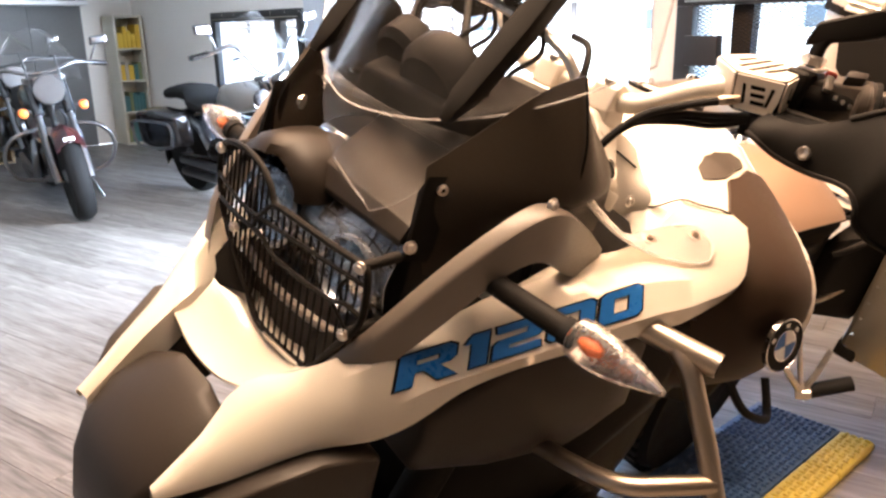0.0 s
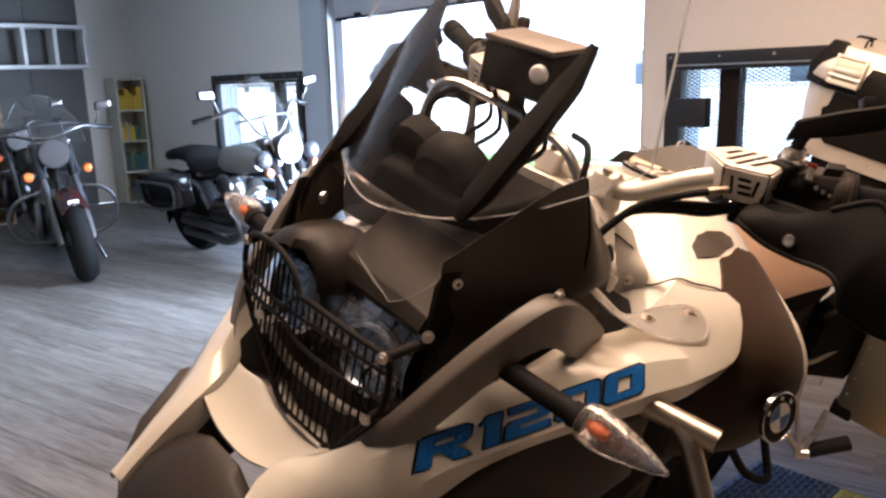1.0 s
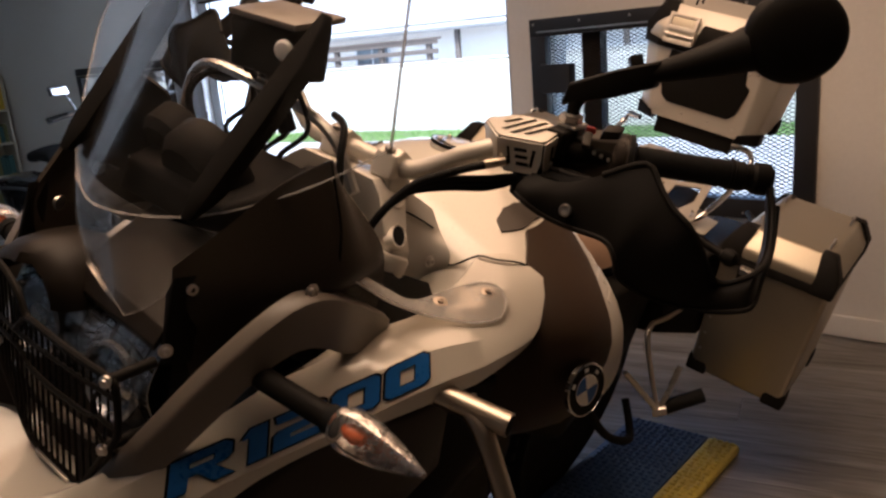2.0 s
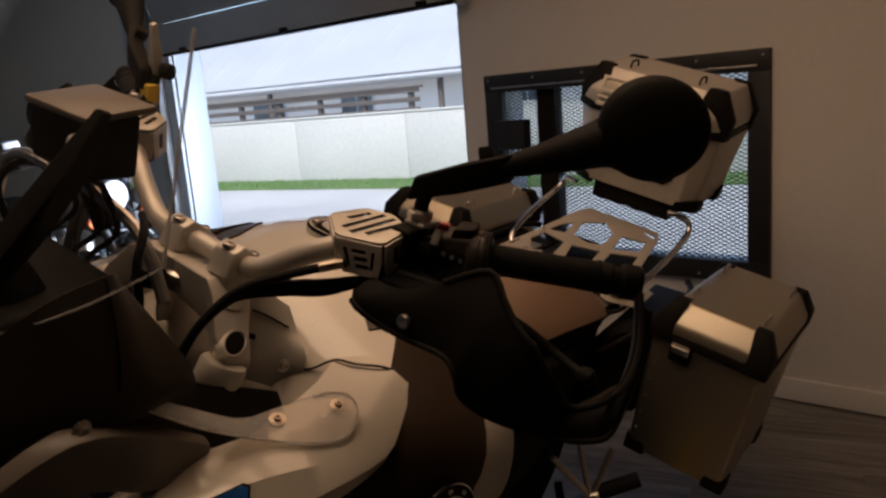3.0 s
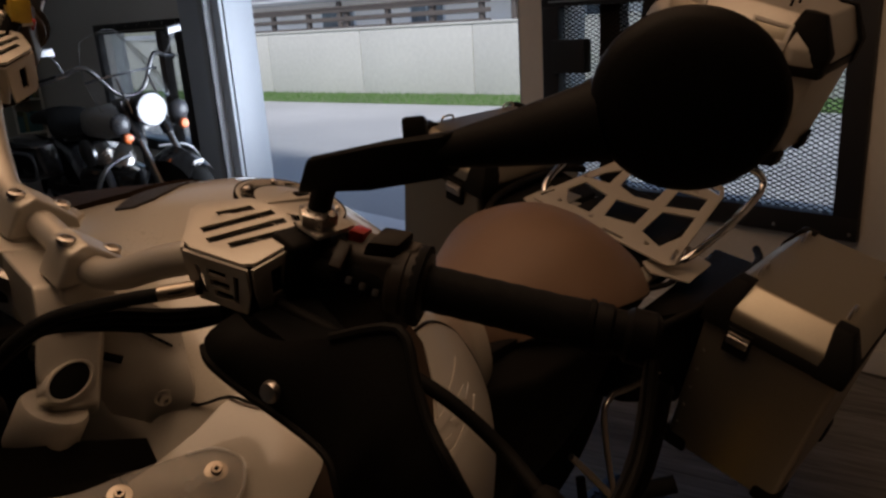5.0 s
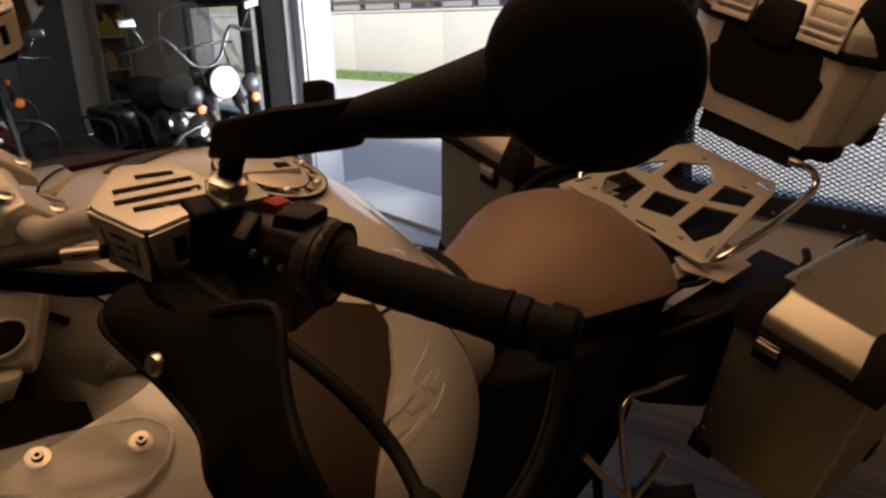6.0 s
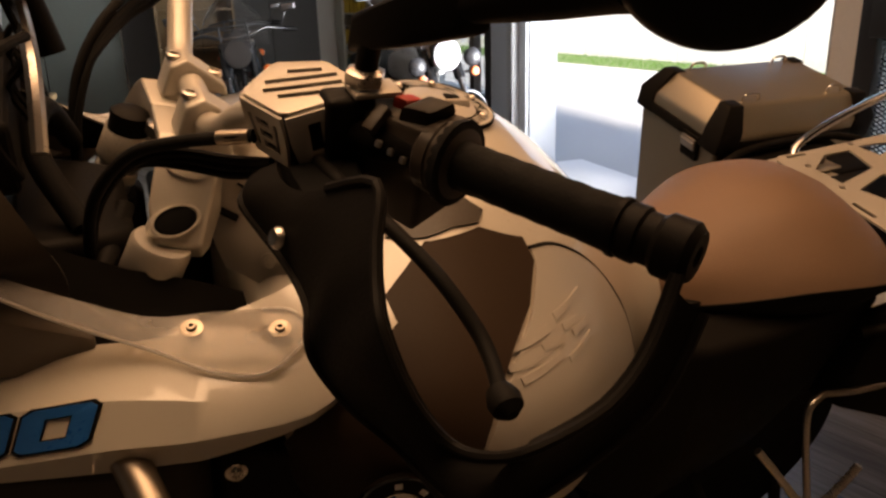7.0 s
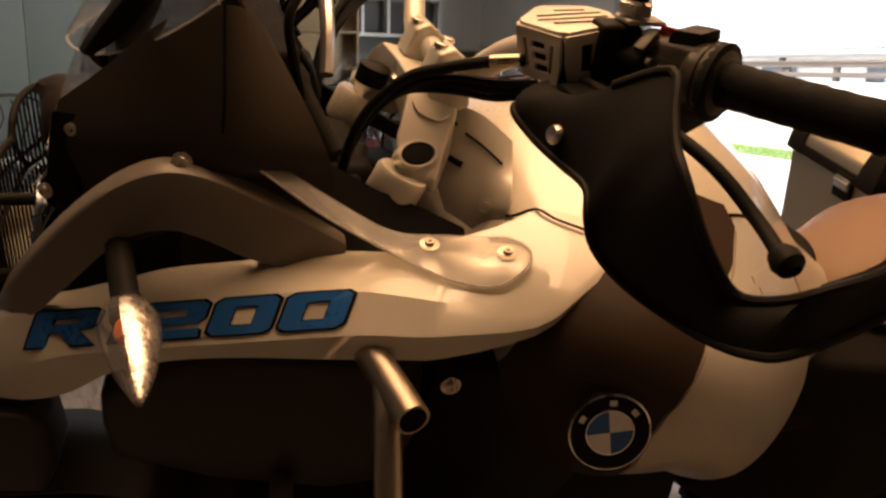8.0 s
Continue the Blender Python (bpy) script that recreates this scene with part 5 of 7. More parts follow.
screen = part("windscreen", sheet(screen_rows(0), 0.0025), SCREEN, bike, "clear tinted acrylic windscreen with black edge rails")
screen.visible_shadow = False
edge = [screen_rows(0)[0][i] for i in range(17)]
part("screen_edge", tube(edge, 0.0012, 6, 3), EDGE, screen)
# the side edges get the stronger painted glint
for k in (0, -1):
    part("screen_edge", tube([r[k] for r in screen_rows(0)], 0.0017, 8, 2), EDGEGLINT, screen, "screen edge whitened for its glint")
rows = [[(0.385, -0.062, 1.118), (0.384, -0.045, 1.122), (0.386, -0.02, 1.128), (0.392, 0.020, 1.140)],
        [(0.405, -0.095, 1.150), (0.398, -0.05, 1.158), (0.398, 0.0, 1.165), (0.404, 0.060, 1.172)],
        [(0.430, -0.112, 1.195), (0.418, -0.05, 1.200), (0.416, 0.02, 1.204), (0.420, 0.090, 1.205)],
        [(0.452, -0.117, 1.214), (0.426, -0.05, 1.212), (0.424, 0.04, 1.212), (0.440, 0.118, 1.214)]]
skirt = part("lower_screen", sheet(list(zip(*[spline(k, 4) for k in zip(*[spline(r, 4) for r in rows])])), 0.003), SKIRTGLASS, bike, "clear lower screen skirt")
skirt.visible_shadow = False
part("skirt_edge", tube([rows[0][3], rows[0][1], rows[0][0], rows[1][0], rows[2][0], rows[3][0]], 0.0005, 6, 4), EDGE, skirt)


def rail(y0, y1, w):
    """A slim edge rail with pointed ends along the screen."""
    stations = ((0.430, y0, 1.226, 0.35, 0.006), (0.448, y0, 1.252, 0.9, 0.017), (0.500, y0 * 0.65 + y1 * 0.35, 1.318, 1.05, 0.021), (0.548, y0 * 0.2 + y1 * 0.8, 1.380, 0.9, 0.019), (0.580, y1, 1.424, 0.25, 0.006))
    return bevel(loft([[(x - 0.003, y - w * k, z - 0.002), (x - 0.006, y + w * k, z + 0.002), (x + d, y + w * k, z - d * 0.35), (x + d, y - w * k, z - d * 0.45)] for x, y, z, k, d in stations]), 0.002, 2)


part("screen_rail", rail(-0.092, -0.106, 0.012), BLACK, screen)
part("screen_rail", rail(0.128, 0.134, 0.012), BLACK, screen)

# instruments, navigation unit and their bracket behind the screen
inst = part("dashboard", lathe([(0.045, -0.045), (0.058, -0.03), (0.060, 0.0), (0.056, 0.006), (0.052, 0.002), (0, 0.0)], 28, along((0.555, 0.020, 1.225), (0.72, 0.02, 1.30))), BLACK, bike, "black round instruments behind the screen")
part("second_dial", lathe([(0.035, -0.04), (0.045, -0.03), (0.047, 0.0), (0.043, 0.004), (0, 0.0)], 24, along((0.575, 0.105, 1.230), (0.72, 0.105, 1.30))), BLACK, inst)
part("housing", bevel(loft([[(0.50, -0.08, 1.16), (0.50, -0.06, 1.21), (0.50, 0.12, 1.21), (0.50, 0.14, 1.16)], [(0.62, -0.10, 1.17), (0.62, -0.09, 1.235), (0.62, 0.14, 1.235), (0.62, 0.15, 1.17)]]), 0.01, 3), BLACK, inst)
part("bracket", tube([(0.60, 0.16, 1.20), (0.62, 0.15, 1.30), (0.635, 0.06, 1.305), (0.645, -0.06, 1.28), (0.64, -0.12, 1.22)], 0.007, 8), STEEL, inst)
nav = part("navigation_unit", bevel(loft([[(0.605, -0.036, 1.330), (0.602, -0.038, 1.388), (0.602, 0.072, 1.384), (0.605, 0.072, 1.326)], [(0.662, -0.036, 1.326), (0.664, -0.038, 1.396), (0.664, 0.074, 1.392), (0.662, 0.072, 1.324)]]), 0.007, 3), BLACK, bike, "black navigation unit on a bracket")
part("visor", bevel(loft([[(0.600, -0.040, 1.389), (0.600, 0.074, 1.385), (0.600, 0.074, 1.393), (0.600, -0.040, 1.397)], [(0.680, -0.040, 1.397), (0.680, 0.076, 1.393), (0.680, 0.076, 1.401), (0.680, -0.040, 1.405)]]), 0.003), TAUPE, nav, "grey-brown visor")
# small pale disc on the front of the unit
part("pale_disc", lathe([(0.012, -0.004), (0.012, 0.002), (0.009, 0.005), (0, 0.006)], 18, along((0.600, -0.026, 1.366), (0.50, -0.05, 1.370))), WHITE, nav, "small round pale disc")
part("neck", tube([(0.64, 0.03, 1.33), (0.65, 0.03, 1.29), (0.66, 0.02, 1.25)], 0.012, 10), BLACK, nav)
for y0, z0 in ((-0.02, 1.32), (0.01, 1.315), (0.06, 1.32), (0.08, 1.33)):
    part("cable", tube([(0.63, y0, z0), (0.64, y0 - 0.015, z0 - 0.05), (0.62, y0 + 0.01, z0 - 0.09), (0.64, y0, z0 - 0.13)], 0.0035, 6), RUBBER, nav)
both("cable_loop", lambda: tube([(0.62, -0.10, 1.19), (0.610, -0.122, 1.230), (0.604, -0.124, 1.272), (0.622, -0.108, 1.300), (0.645, -0.07, 1.300)], 0.0045, 8), RUBBER)

# steering head, forks, handlebar
def fork_leg(s):
    top, low = Vector((0.733, s * 0.122, 1.137)), Vector((0.39, s * 0.105, 0.38))
    d = (low - top).normalized()
    leg = part("fork_leg", rod(top + d * 0.03, top + d * 0.20, 0.0215, 18, 0.002), STEEL, bike)
    face = along((0.7380, s * 0.1215, 1.1392), (0.7380 + 0.30, s * (0.1215 + 0.72), 1.1392 + 0.62))
    part("fork_collar", lathe([(0.0262, -0.064), (0.0285, -0.060), (0.0285, -0.024), (0.0262, -0.020)], 26, along(top, top - d)), SILVER, leg)
    part("fork_cap", lathe([(0.0235, -0.012), (0.0235, 0.0006), (0.0228, 0.0014), (0.0205, 0.0014), (0.0198, 0.0006), (0.0198, -0.004), (0, -0.004)], 28, face @ Matrix.Diagonal((1.08, 0.62, 1, 1))), SILVER, leg)
    # black disc: the dark of the cap's hole as colour
    part("cap_recess", lathe([(0.0197, -0.0038), (0.0197, -0.0006), (0.017, 0.0002), (0, 0.0002)], 24, face @ Matrix.Diagonal((1.08, 0.62, 1, 1))), DARKHOLE, leg)
    part("clamp_ring", lathe([(0.0235, 0), (0.0245, 0.002), (0.0245, 0.012), (0.0225, 0.014)], 22, along(top + d * 0.074, top + d * 0.2)), SILVER, leg)
    part("gaiter", lathe([(0.030, 0.0)] + [(0.030 + 0.004 * (i % 2), 0.012 * i) for i in range(1, 24)] + [(0.028, 0.29)], 18, along(top + d * 0.100, top + d)), RUBBER, leg)
    part("slider", rod(top + d * 0.44, low, 0.030, 18, 0.004), BLACK, leg)
    return leg


fork_leg(-1), fork_leg(1)


def yoke_arm(s):
    secs = [[(0.796, s * 0.000, 1.150), (0.796, s * 0.000, 1.190), (0.738, s * 0.000, 1.202), (0.738, s * 0.000, 1.155)],
            [(0.794, s * 0.060, 1.145), (0.794, s * 0.066, 1.190), (0.736, s * 0.066, 1.202), (0.736, s * 0.062, 1.145)],
            [(0.786, s * 0.082, 1.118), (0.786, s * 0.088, 1.170), (0.730, s * 0.086, 1.188), (0.730, s * 0.082, 1.134)],
            [(0.768, s * 0.108, 1.092), (0.768, s * 0.112, 1.134), (0.716, s * 0.110, 1.154), (0.716, s * 0.108, 1.108)],
            [(0.758, s * 0.126, 1.096), (0.758, s * 0.130, 1.112), (0.718, s * 0.130, 1.126), (0.718, s * 0.126, 1.106)]]
    return bevel(loft(secs), 0.004, 3)


yoke = part("fork_yoke", join(yoke_arm(-1), yoke_arm(1)), SILVER, bike, "silver cast steering yoke")
part("stem_nut", lathe([(0.022, 0), (0.022, 0.010), (0.018, 0.014), (0.010, 0.014), (0, 0.010)], 20, along((0.750, 0, 1.165), (0.775, 0, 1.235))), STEEL, yoke)
part("cast_mark", tube([(0.735, -0.084, 1.186), (0.742, -0.094, 1.174), (0.762, -0.096, 1.165), (0.776, -0.090, 1.168), (0.774, -0.083, 1.176)], 0.0014, 6), STEEL, yoke)
for s in (-1, 1):
    ris = part("riser", bevel(loft([[(0.752, s * 0.030, 1.165), (0.752, s * 0.068, 1.165), (0.800, s * 0.068, 1.180), (0.800, s * 0.030, 1.180)],
                              [(0.752, s * 0.030, 1.205), (0.752, s * 0.066, 1.205), (0.795, s * 0.066, 1.212), (0.795, s * 0.030, 1.212)]]), 0.004, 3), SILVER, bike, "silver handlebar riser with two clamp bolts", at=pose(0.002, -0.015, -0.004))
    part("clamp_cap", bevel(loft([[(0.748, s * 0.029, 1.205), (0.748, s * 0.067, 1.205), (0.760, s * 0.067, 1.236), (0.760, s * 0.029, 1.236)],
                             [(0.772, s * 0.029, 1.205), (0.772, s * 0.067, 1.205), (0.776, s * 0.067, 1.242), (0.776, s * 0.029, 1.242)],
                             [(0.800, s * 0.029, 1.205), (0.800, s * 0.067, 1.205), (0.794, s * 0.067, 1.228), (0.794, s * 0.029, 1.228)],
                             [(0.815, s * 0.029, 1.200), (0.815, s * 0.067, 1.200), (0.813, s * 0.067, 1.212), (0.813, s * 0.029, 1.212)]]), 0.004, 3), SILVER, ris)
    for x, z in ((0.766, 1.2395), (0.805, 1.219)):
        part("bolt", lathe([(0.008, -0.002), (0.008, 0.003), (0.006, 0.004), (0.0045, 0.004), (0.004, -0.001), (0, -0.001)], 14, along((x, s * 0.048, z), (x + 0.02, s * 0.048, z + 0.1))), STEEL, ris)
BAR = [(0.780, -0.0, 1.212), (0.780, -0.075, 1.212), (0.786, -0.115, 1.224), (0.800, -0.170, 1.262), (0.830, -0.225, 1.287), (0.875, -0.290, 1.290), (0.930, -0.375, 1.296), (0.985, -0.480, 1.303)]
part("handlebar", tube([(x, -y, z) for x, y, z in reversed(BAR[1:])] + BAR, 0.0135, 14, 5), SILVER, bike, "silver tapered handlebar")


def grip_side(s):
    d = Vector((0.055, s * 0.105, 0.007)).normalized()
    a = Vector((0.905, s * 0.335, 1.293))
    g = part("grip", lathe([(0.030, -0.004), (0.031, 0.003), (0.018, 0.006)] + [(0.0172 + 0.0004 * ((i // 2) % 2), 0.008 + 0.0045 * i) for i in range(24)] + [(0.018, 0.122), (0.0165, 0.126)], 20, along(a, a + d)), RUBBER, bike, "black ribbed rubber grip")
    part("bar_end", lathe([(0.017, 0), (0.0185, 0.003), (0.0185, 0.012), (0.0165, 0.014), (0.0165, 0.022), (0.020, 0.026), (0.020, 0.042), (0.016, 0.047), (0.007, 0.047), (0.006, 0.044), (0, 0.044)], 18, along(a + d * 0.128, a + d)), BLACK, g)
    part("end_ring", lathe([(0.0195, 0), (0.0195, 0.004), (0.017, 0.005), (0.017, -0.001)], 18, along(a + d * 0.1235, a + d)), BLACK, g)
    sw = part("switch_block", bevel(loft([[(0.850, s * 0.262, 1.236), (0.852, s * 0.262, 1.308), (0.884, s * 0.262, 1.316), (0.894, s * 0.268, 1.268)],
                                    [(0.876, s * 0.336, 1.240), (0.884, s * 0.330, 1.316), (0.918, s * 0.326, 1.322), (0.928, s * 0.332, 1.268)]]), 0.005, 3), SWITCH, bike, "dark grey handlebar switch block with a red button")
    part("throttle_drum", lathe([(0.024, -0.018), (0.027, -0.015), (0.027, -0.006), (0.0255, -0.005), (0.0255, -0.001), (0.030, 0.0), (0.030, 0.006), (0.022, 0.010)], 24, along(a - d * 0.004, a + d)), SWITCH, sw)
    part("red_switch", box(-0.010, 0.010, -0.0065, 0.0065, -0.006, 0.006, 0.003, m=pose(0.889, s * 0.282, 1.314, 0, 12, -25 * s)), RED, sw)
    part("rocker", box(-0.011, 0.011, -0.005, 0.005, -0.004, 0.004, 0.002, m=pose(0.862, s * 0.292, 1.310, 0, -38, -25 * s)), SWITCH, sw)
    part("switch_lid", bevel(loft([[(0.872, s * 0.302, 1.312), (0.900, s * 0.296, 1.318), (0.898, s * 0.298, 1.328), (0.874, s * 0.304, 1.324)], [(0.886, s * 0.322, 1.314), (0.912, s * 0.316, 1.320), (0.908, s * 0.318, 1.330), (0.888, s * 0.322, 1.326)]]), 0.003, 2), BRONZE, sw)
    for k in range(3):
        part("button", box(-0.0026, 0.0026, -0.0022, 0.0022, 0, 0.004, 0.001, m=pose(0.860 + 0.006 * k, s * (0.306 + 0.008 * k), 1.298 - 0.003 * k, 0, -70, -25 * s)), STEEL, sw)
    part("bar_sleeve", tube([(0.842, s * 0.243, 1.2875), (0.875, s * 0.290, 1.290), (0.910, s * 0.344, 1.294)], 0.0165, 14, 4), BLACK, bike)
    # brake or clutch master cylinder with its reservoir in a slotted guard
    hexa = [(0.784, 0.213, 1.303), (0.820, 0.169, 1.306), (0.857, 0.190, 1.313), (0.862, 0.228, 1.317), (0.845, 0.265, 1.316), (0.802, 0.266, 1.307)]
    hexa = [Vector((x, s * y, z)) for x, y, z in hexa]
    mid = sum(hexa, Vector()) / 6
    axis = (hexa[0] - hexa[3]).cross(hexa[1] - hexa[4]).normalized()
    axis = axis if axis.z > 0 else -axis
    res = part("fluid_reservoir", bevel(loft([[mid + (h - mid) * 0.80 - axis * 0.010 for h in hexa], [mid + (h - mid) * 0.78 - axis * 0.052 for h in hexa]]), 0.004, 2), BLACK, bike, "black fluid reservoir in a slotted silver guard")
    run, across = (hexa[0] - hexa[1]).normalized(), (hexa[3] - hexa[0]).normalized()
    run = (run - across * run.dot(across)).normalized()
    slots = []
    for k, (c0, ln, c1) in enumerate(((-0.024, 0.026, 0.004), (-0.009, 0.054, 0.0), (0.007, 0.058, 0.0), (0.022, 0.042, 0.002))):
        m0 = mid + (-run) * -c0 + across * c1
        slots.append([m0 + across * (ln / 2 * a) + run * (0.0040 * b + 0.003 * a) for a, b in ((-1, -1), (1, -1), (1, 1), (-1, 1))])
    rim = []
    for h0, h1 in zip(hexa, hexa[1:] + hexa[:1]):
        rim += [h0 + (h1 - h0) * 0.10, h0 + (h1 - h0) * 0.90]
    gd = part("reservoir_guard", plate(rim, 0.003, 0.0008, slots), SILVER, res, "silver slotted guard plate")
    for k, (h0, h1) in enumerate(zip(hexa, hexa[1:] + hexa[:1])):
        def at_(f, g):
            p = h0 + (h1 - h0) * f
            return mid + (p - mid) * (1.0 - 0.06 * g) - axis * (0.003 + 0.042 * g)
        holes = []
        if k in (5, 2):
            holes = [[at_(0.36 - 0.03 * i, 0.22 + 0.22 * i), at_(0.66 - 0.03 * i, 0.22 + 0.22 * i), at_(0.66 - 0.03 * i, 0.36 + 0.22 * i), at_(0.36 - 0.03 * i, 0.36 + 0.22 * i)] for i in range(3)]
            holes += [[at_(0.16, 0.22), at_(0.24, 0.22), at_(0.29, 0.80), at_(0.22, 0.80)], [at_(0.76, 0.22), at_(0.84, 0.22), at_(0.78, 0.80), at_(0.71, 0.80)]]
        elif k in (4, 1):
            holes = [[at_(0.42, 0.22), at_(0.64, 0.22), at_(0.64, 0.75), at_(0.42, 0.75)]]
        part("guard_wall", plate([at_(0.02, 0), at_(0.98, 0), at_(0.98, 0.55), at_(0.90, 1), at_(0.10, 1), at_(0.02, 0.55)], 0.0025, 0.0005, holes), SILVER, gd)
    # blacker than the other plastic: the shade under the reservoir is in the colour
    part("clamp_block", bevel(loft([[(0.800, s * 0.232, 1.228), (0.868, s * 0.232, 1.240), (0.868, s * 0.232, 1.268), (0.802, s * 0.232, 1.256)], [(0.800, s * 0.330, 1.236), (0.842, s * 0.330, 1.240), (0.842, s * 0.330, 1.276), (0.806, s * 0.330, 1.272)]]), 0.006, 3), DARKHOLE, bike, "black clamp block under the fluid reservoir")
    part("perch", box(0.832, 0.868, -0.014, 0.014, 1.272, 1.318, 0.006, 3, m=Matrix.Translation((0, s * 0.262, 0))), BLACK, bike, "black lever perch with the mirror socket")
    part("perch_tab", box(0.850, 0.886, s * 0.266 - 0.013, s * 0.266 + 0.013, 1.3185, 1.323, 0.002), SILVER, bike)
    # lever under the grip
    lev = part("lever", tube([(0.826, s * 0.270, 1.270), (0.836, s * 0.320, 1.270), (0.848, s * 0.370, 1.268), (0.862, s * 0.415, 1.258), (0.873, s * 0.455, 1.240), (0.866, s * 0.494, 1.234)], 0.0052, 10, 5, flat=0.9), BLACK, bike, "black hand lever with a ball end")
    part("ball_end", lathe([(0.003, 0), (0.008, 0.002), (0.0105, 0.009), (0.0095, 0.016), (0.004, 0.021), (0, 0.021)], 14, along((0.866, s * 0.488, 1.235), (0.864, s * 0.52, 1.233))), BLACK, lev)
    # wrap-around hand guard: leading and trailing edge
    lead = [(0.776, 0.255, 1.243), (0.771, 0.270, 1.240), (0.780, 0.295, 1.229), (0.788, 0.330, 1.224), (0.788, 0.376, 1.226), (0.783, 0.396, 1.212), (0.790, 0.403, 1.191),
            (0.804, 0.427, 1.176), (0.823, 0.460, 1.169), (0.827, 0.500, 1.178), (0.831, 0.530, 1.190), (0.848, 0.543, 1.198), (0.910, 0.533, 1.207), (0.956, 0.525, 1.230), (0.986, 0.508, 1.276)]
    trail = [(0.798, 0.262, 1.268), (0.795, 0.285, 1.268), (0.800, 0.310, 1.272), (0.810, 0.345, 1.292), (0.826, 0.386, 1.317), (0.816, 0.415, 1.298), (0.809, 0.436, 1.284),
             (0.804, 0.462, 1.272), (0.814, 0.486, 1.240), (0.833, 0.501, 1.214), (0.846, 0.522, 1.222), (0.864, 0.536, 1.238), (0.912, 0.529, 1.245), (0.944, 0.516, 1.266), (0.968, 0.497, 1.300)]
    rows = []
    for a, b in zip(lead, trail):
        a, b = Vector((a[0], s * a[1], a[2])), Vector((b[0], s * b[1], b[2]))
        rows.append([a + (b - a) * f + Vector((-0.007, -0.003 * s, 0)) * (1 - (2 * f - 1) ** 2) for f in (0, 0.25, 0.5, 0.75, 1)])
    hgd = part("hand_guard", sheet(list(zip(*[spline(k, 3) for k in zip(*rows)])), -0.006), BLACK, bike, "black plastic wrap-around hand guard")
    part("rim_bead", tube([(x, s * y, z) for x, y, z in trail[3:]], 0.0036, 8, 4), BLACK, hgd)
    part("rim_bead", tube([(x, s * y, z) for x, y, z in lead], 0.0034, 8, 4), BLACK, hgd)
    # same deep black, so the arm stays as dark as the shade there
    part("guard_arm", bevel(loft([[(0.804, s * 0.268, 1.246), (0.804, s * 0.268, 1.268), (0.850, s * 0.268, 1.272), (0.850, s * 0.268, 1.250)], [(0.802, s * 0.335, 1.246), (0.804, s * 0.335, 1.270), (0.816, s * 0.335, 1.270), (0.814, s * 0.335, 1.246)]]), 0.004), DARKHOLE, hgd)
    part("bolt", lathe([(0.008, 0), (0.008, 0.002), (0.006, 0.005), (0.003, 0.005), (0, 0.003)], 14, along((0.784, s * 0.322, 1.244), (0.70, s * 0.335, 1.275))), STEEL, hgd)


grip_side(-1), grip_side(1)


def mirror(s):
    base = Vector((0.862, s * 0.264, 1.325))
    m = part("mirror", tube([base, base + Vector((0.002, 0, 0.022)), base + Vector((0.004, s * 0.004, 0.034))], 0.0085, 12, 3), BLACK, bike, "round black rear-view mirror on a stem")
    part("nut", lathe([(0.014, 0), (0.015, 0.003), (0.015, 0.009), (0.011, 0.011)], 6, along(base, base + Vector((0, 0, 1)))), STEEL, m)
    part("knuckle", bevel(loft([[(0.862 + dx, s * (0.258 + 0.010 * c), 1.357 + 0.015 * c2) for dx, c, c2 in ((-0.011, -1, -1), (0.011, -1, -1), (0.013, -0.6, 1), (-0.009, -0.6, 1))],
                                [(0.880 + dx, s * 0.305, 1.384 + 0.018 * c2) for dx, c2 in ((-0.013, -1), (0.013, -1), (0.013, 1), (-0.013, 1))],
                                [(0.903 + dx, s * 0.345, 1.404 + 0.017 * c2) for dx, c2 in ((-0.011, -1), (0.011, -1), (0.011, 1), (-0.011, 1))]]), 0.006, 3), BLACK, m)
    part("tab", box(-0.008, 0.010, -0.008, 0.008, 0, 0.016, 0.003, m=pose(0.893, s * 0.318, 1.404, 20 * s, 25, -30 * s)), BLACK, m)
    part("arm", tube([(0.898, s * 0.335, 1.402), (0.922, s * 0.380, 1.426), (0.942, s * 0.424, 1.452)], 0.0105, 12, 4, r_end=0.027), BLACK, m)
    at = along((0.955, s * 0.465, 1.476), (0.955 - 0.82, s * 0.465 + 0.48 * s, 1.476 + 0.06)) @ Matrix.Diagonal((1.0, 0.94, 1, 1))
    part("housing", lathe([(0.045, -0.010), (0.0545, -0.008), (0.057, -0.002), (0.056, 0.006), (0.050, 0.013), (0.033, 0.019), (0, 0.021)], 48, at), BLACK, m)
    part("mirror_glass", lathe([(0.052, -0.0135), (0.052, -0.012), (0, -0.012)], 40, at), CHROME, m)


mirror(-1), mirror(1)

# hoses and cables from the controls to the head
for s in (-1, 1):
    hose = part("brake_hose", tube([(0.790, s * 0.228, 1.273), (0.768, s * 0.212, 1.266), (0.741, s * 0.185, 1.252), (0.709, s * 0.155, 1.231), (0.683, s * 0.135, 1.196), (0.668, s * 0.120, 1.155), (0.660, s * 0.10, 1.09)], 0.0054, 10, 5), RUBBER, bike, "black rubber hose with a steel ferrule")
    part("hose_ferrule", rod((0.788, s * 0.2265, 1.2725), (0.766, s * 0.2105, 1.2655), 0.0058, 12, 0.001), TUBE, hose)
    for k, r in enumerate((0.0042, 0.0036, 0.0034)):
        part("control_cable", tube([(0.800, s * 0.240, 1.256 - 0.004 * k), (0.775, s * 0.215, 1.248 - 0.007 * k), (0.742, s * 0.180, 1.240 - 0.006 * k), (0.712, s * (0.152 - 0.004 * k), 1.222 - 0.004 * k), (0.688, s * 0.128, 1.188), (0.670, s * 0.108, 1.14), (0.662, s * 0.09, 1.08)], r, 8, 5), RUBBER, bike)
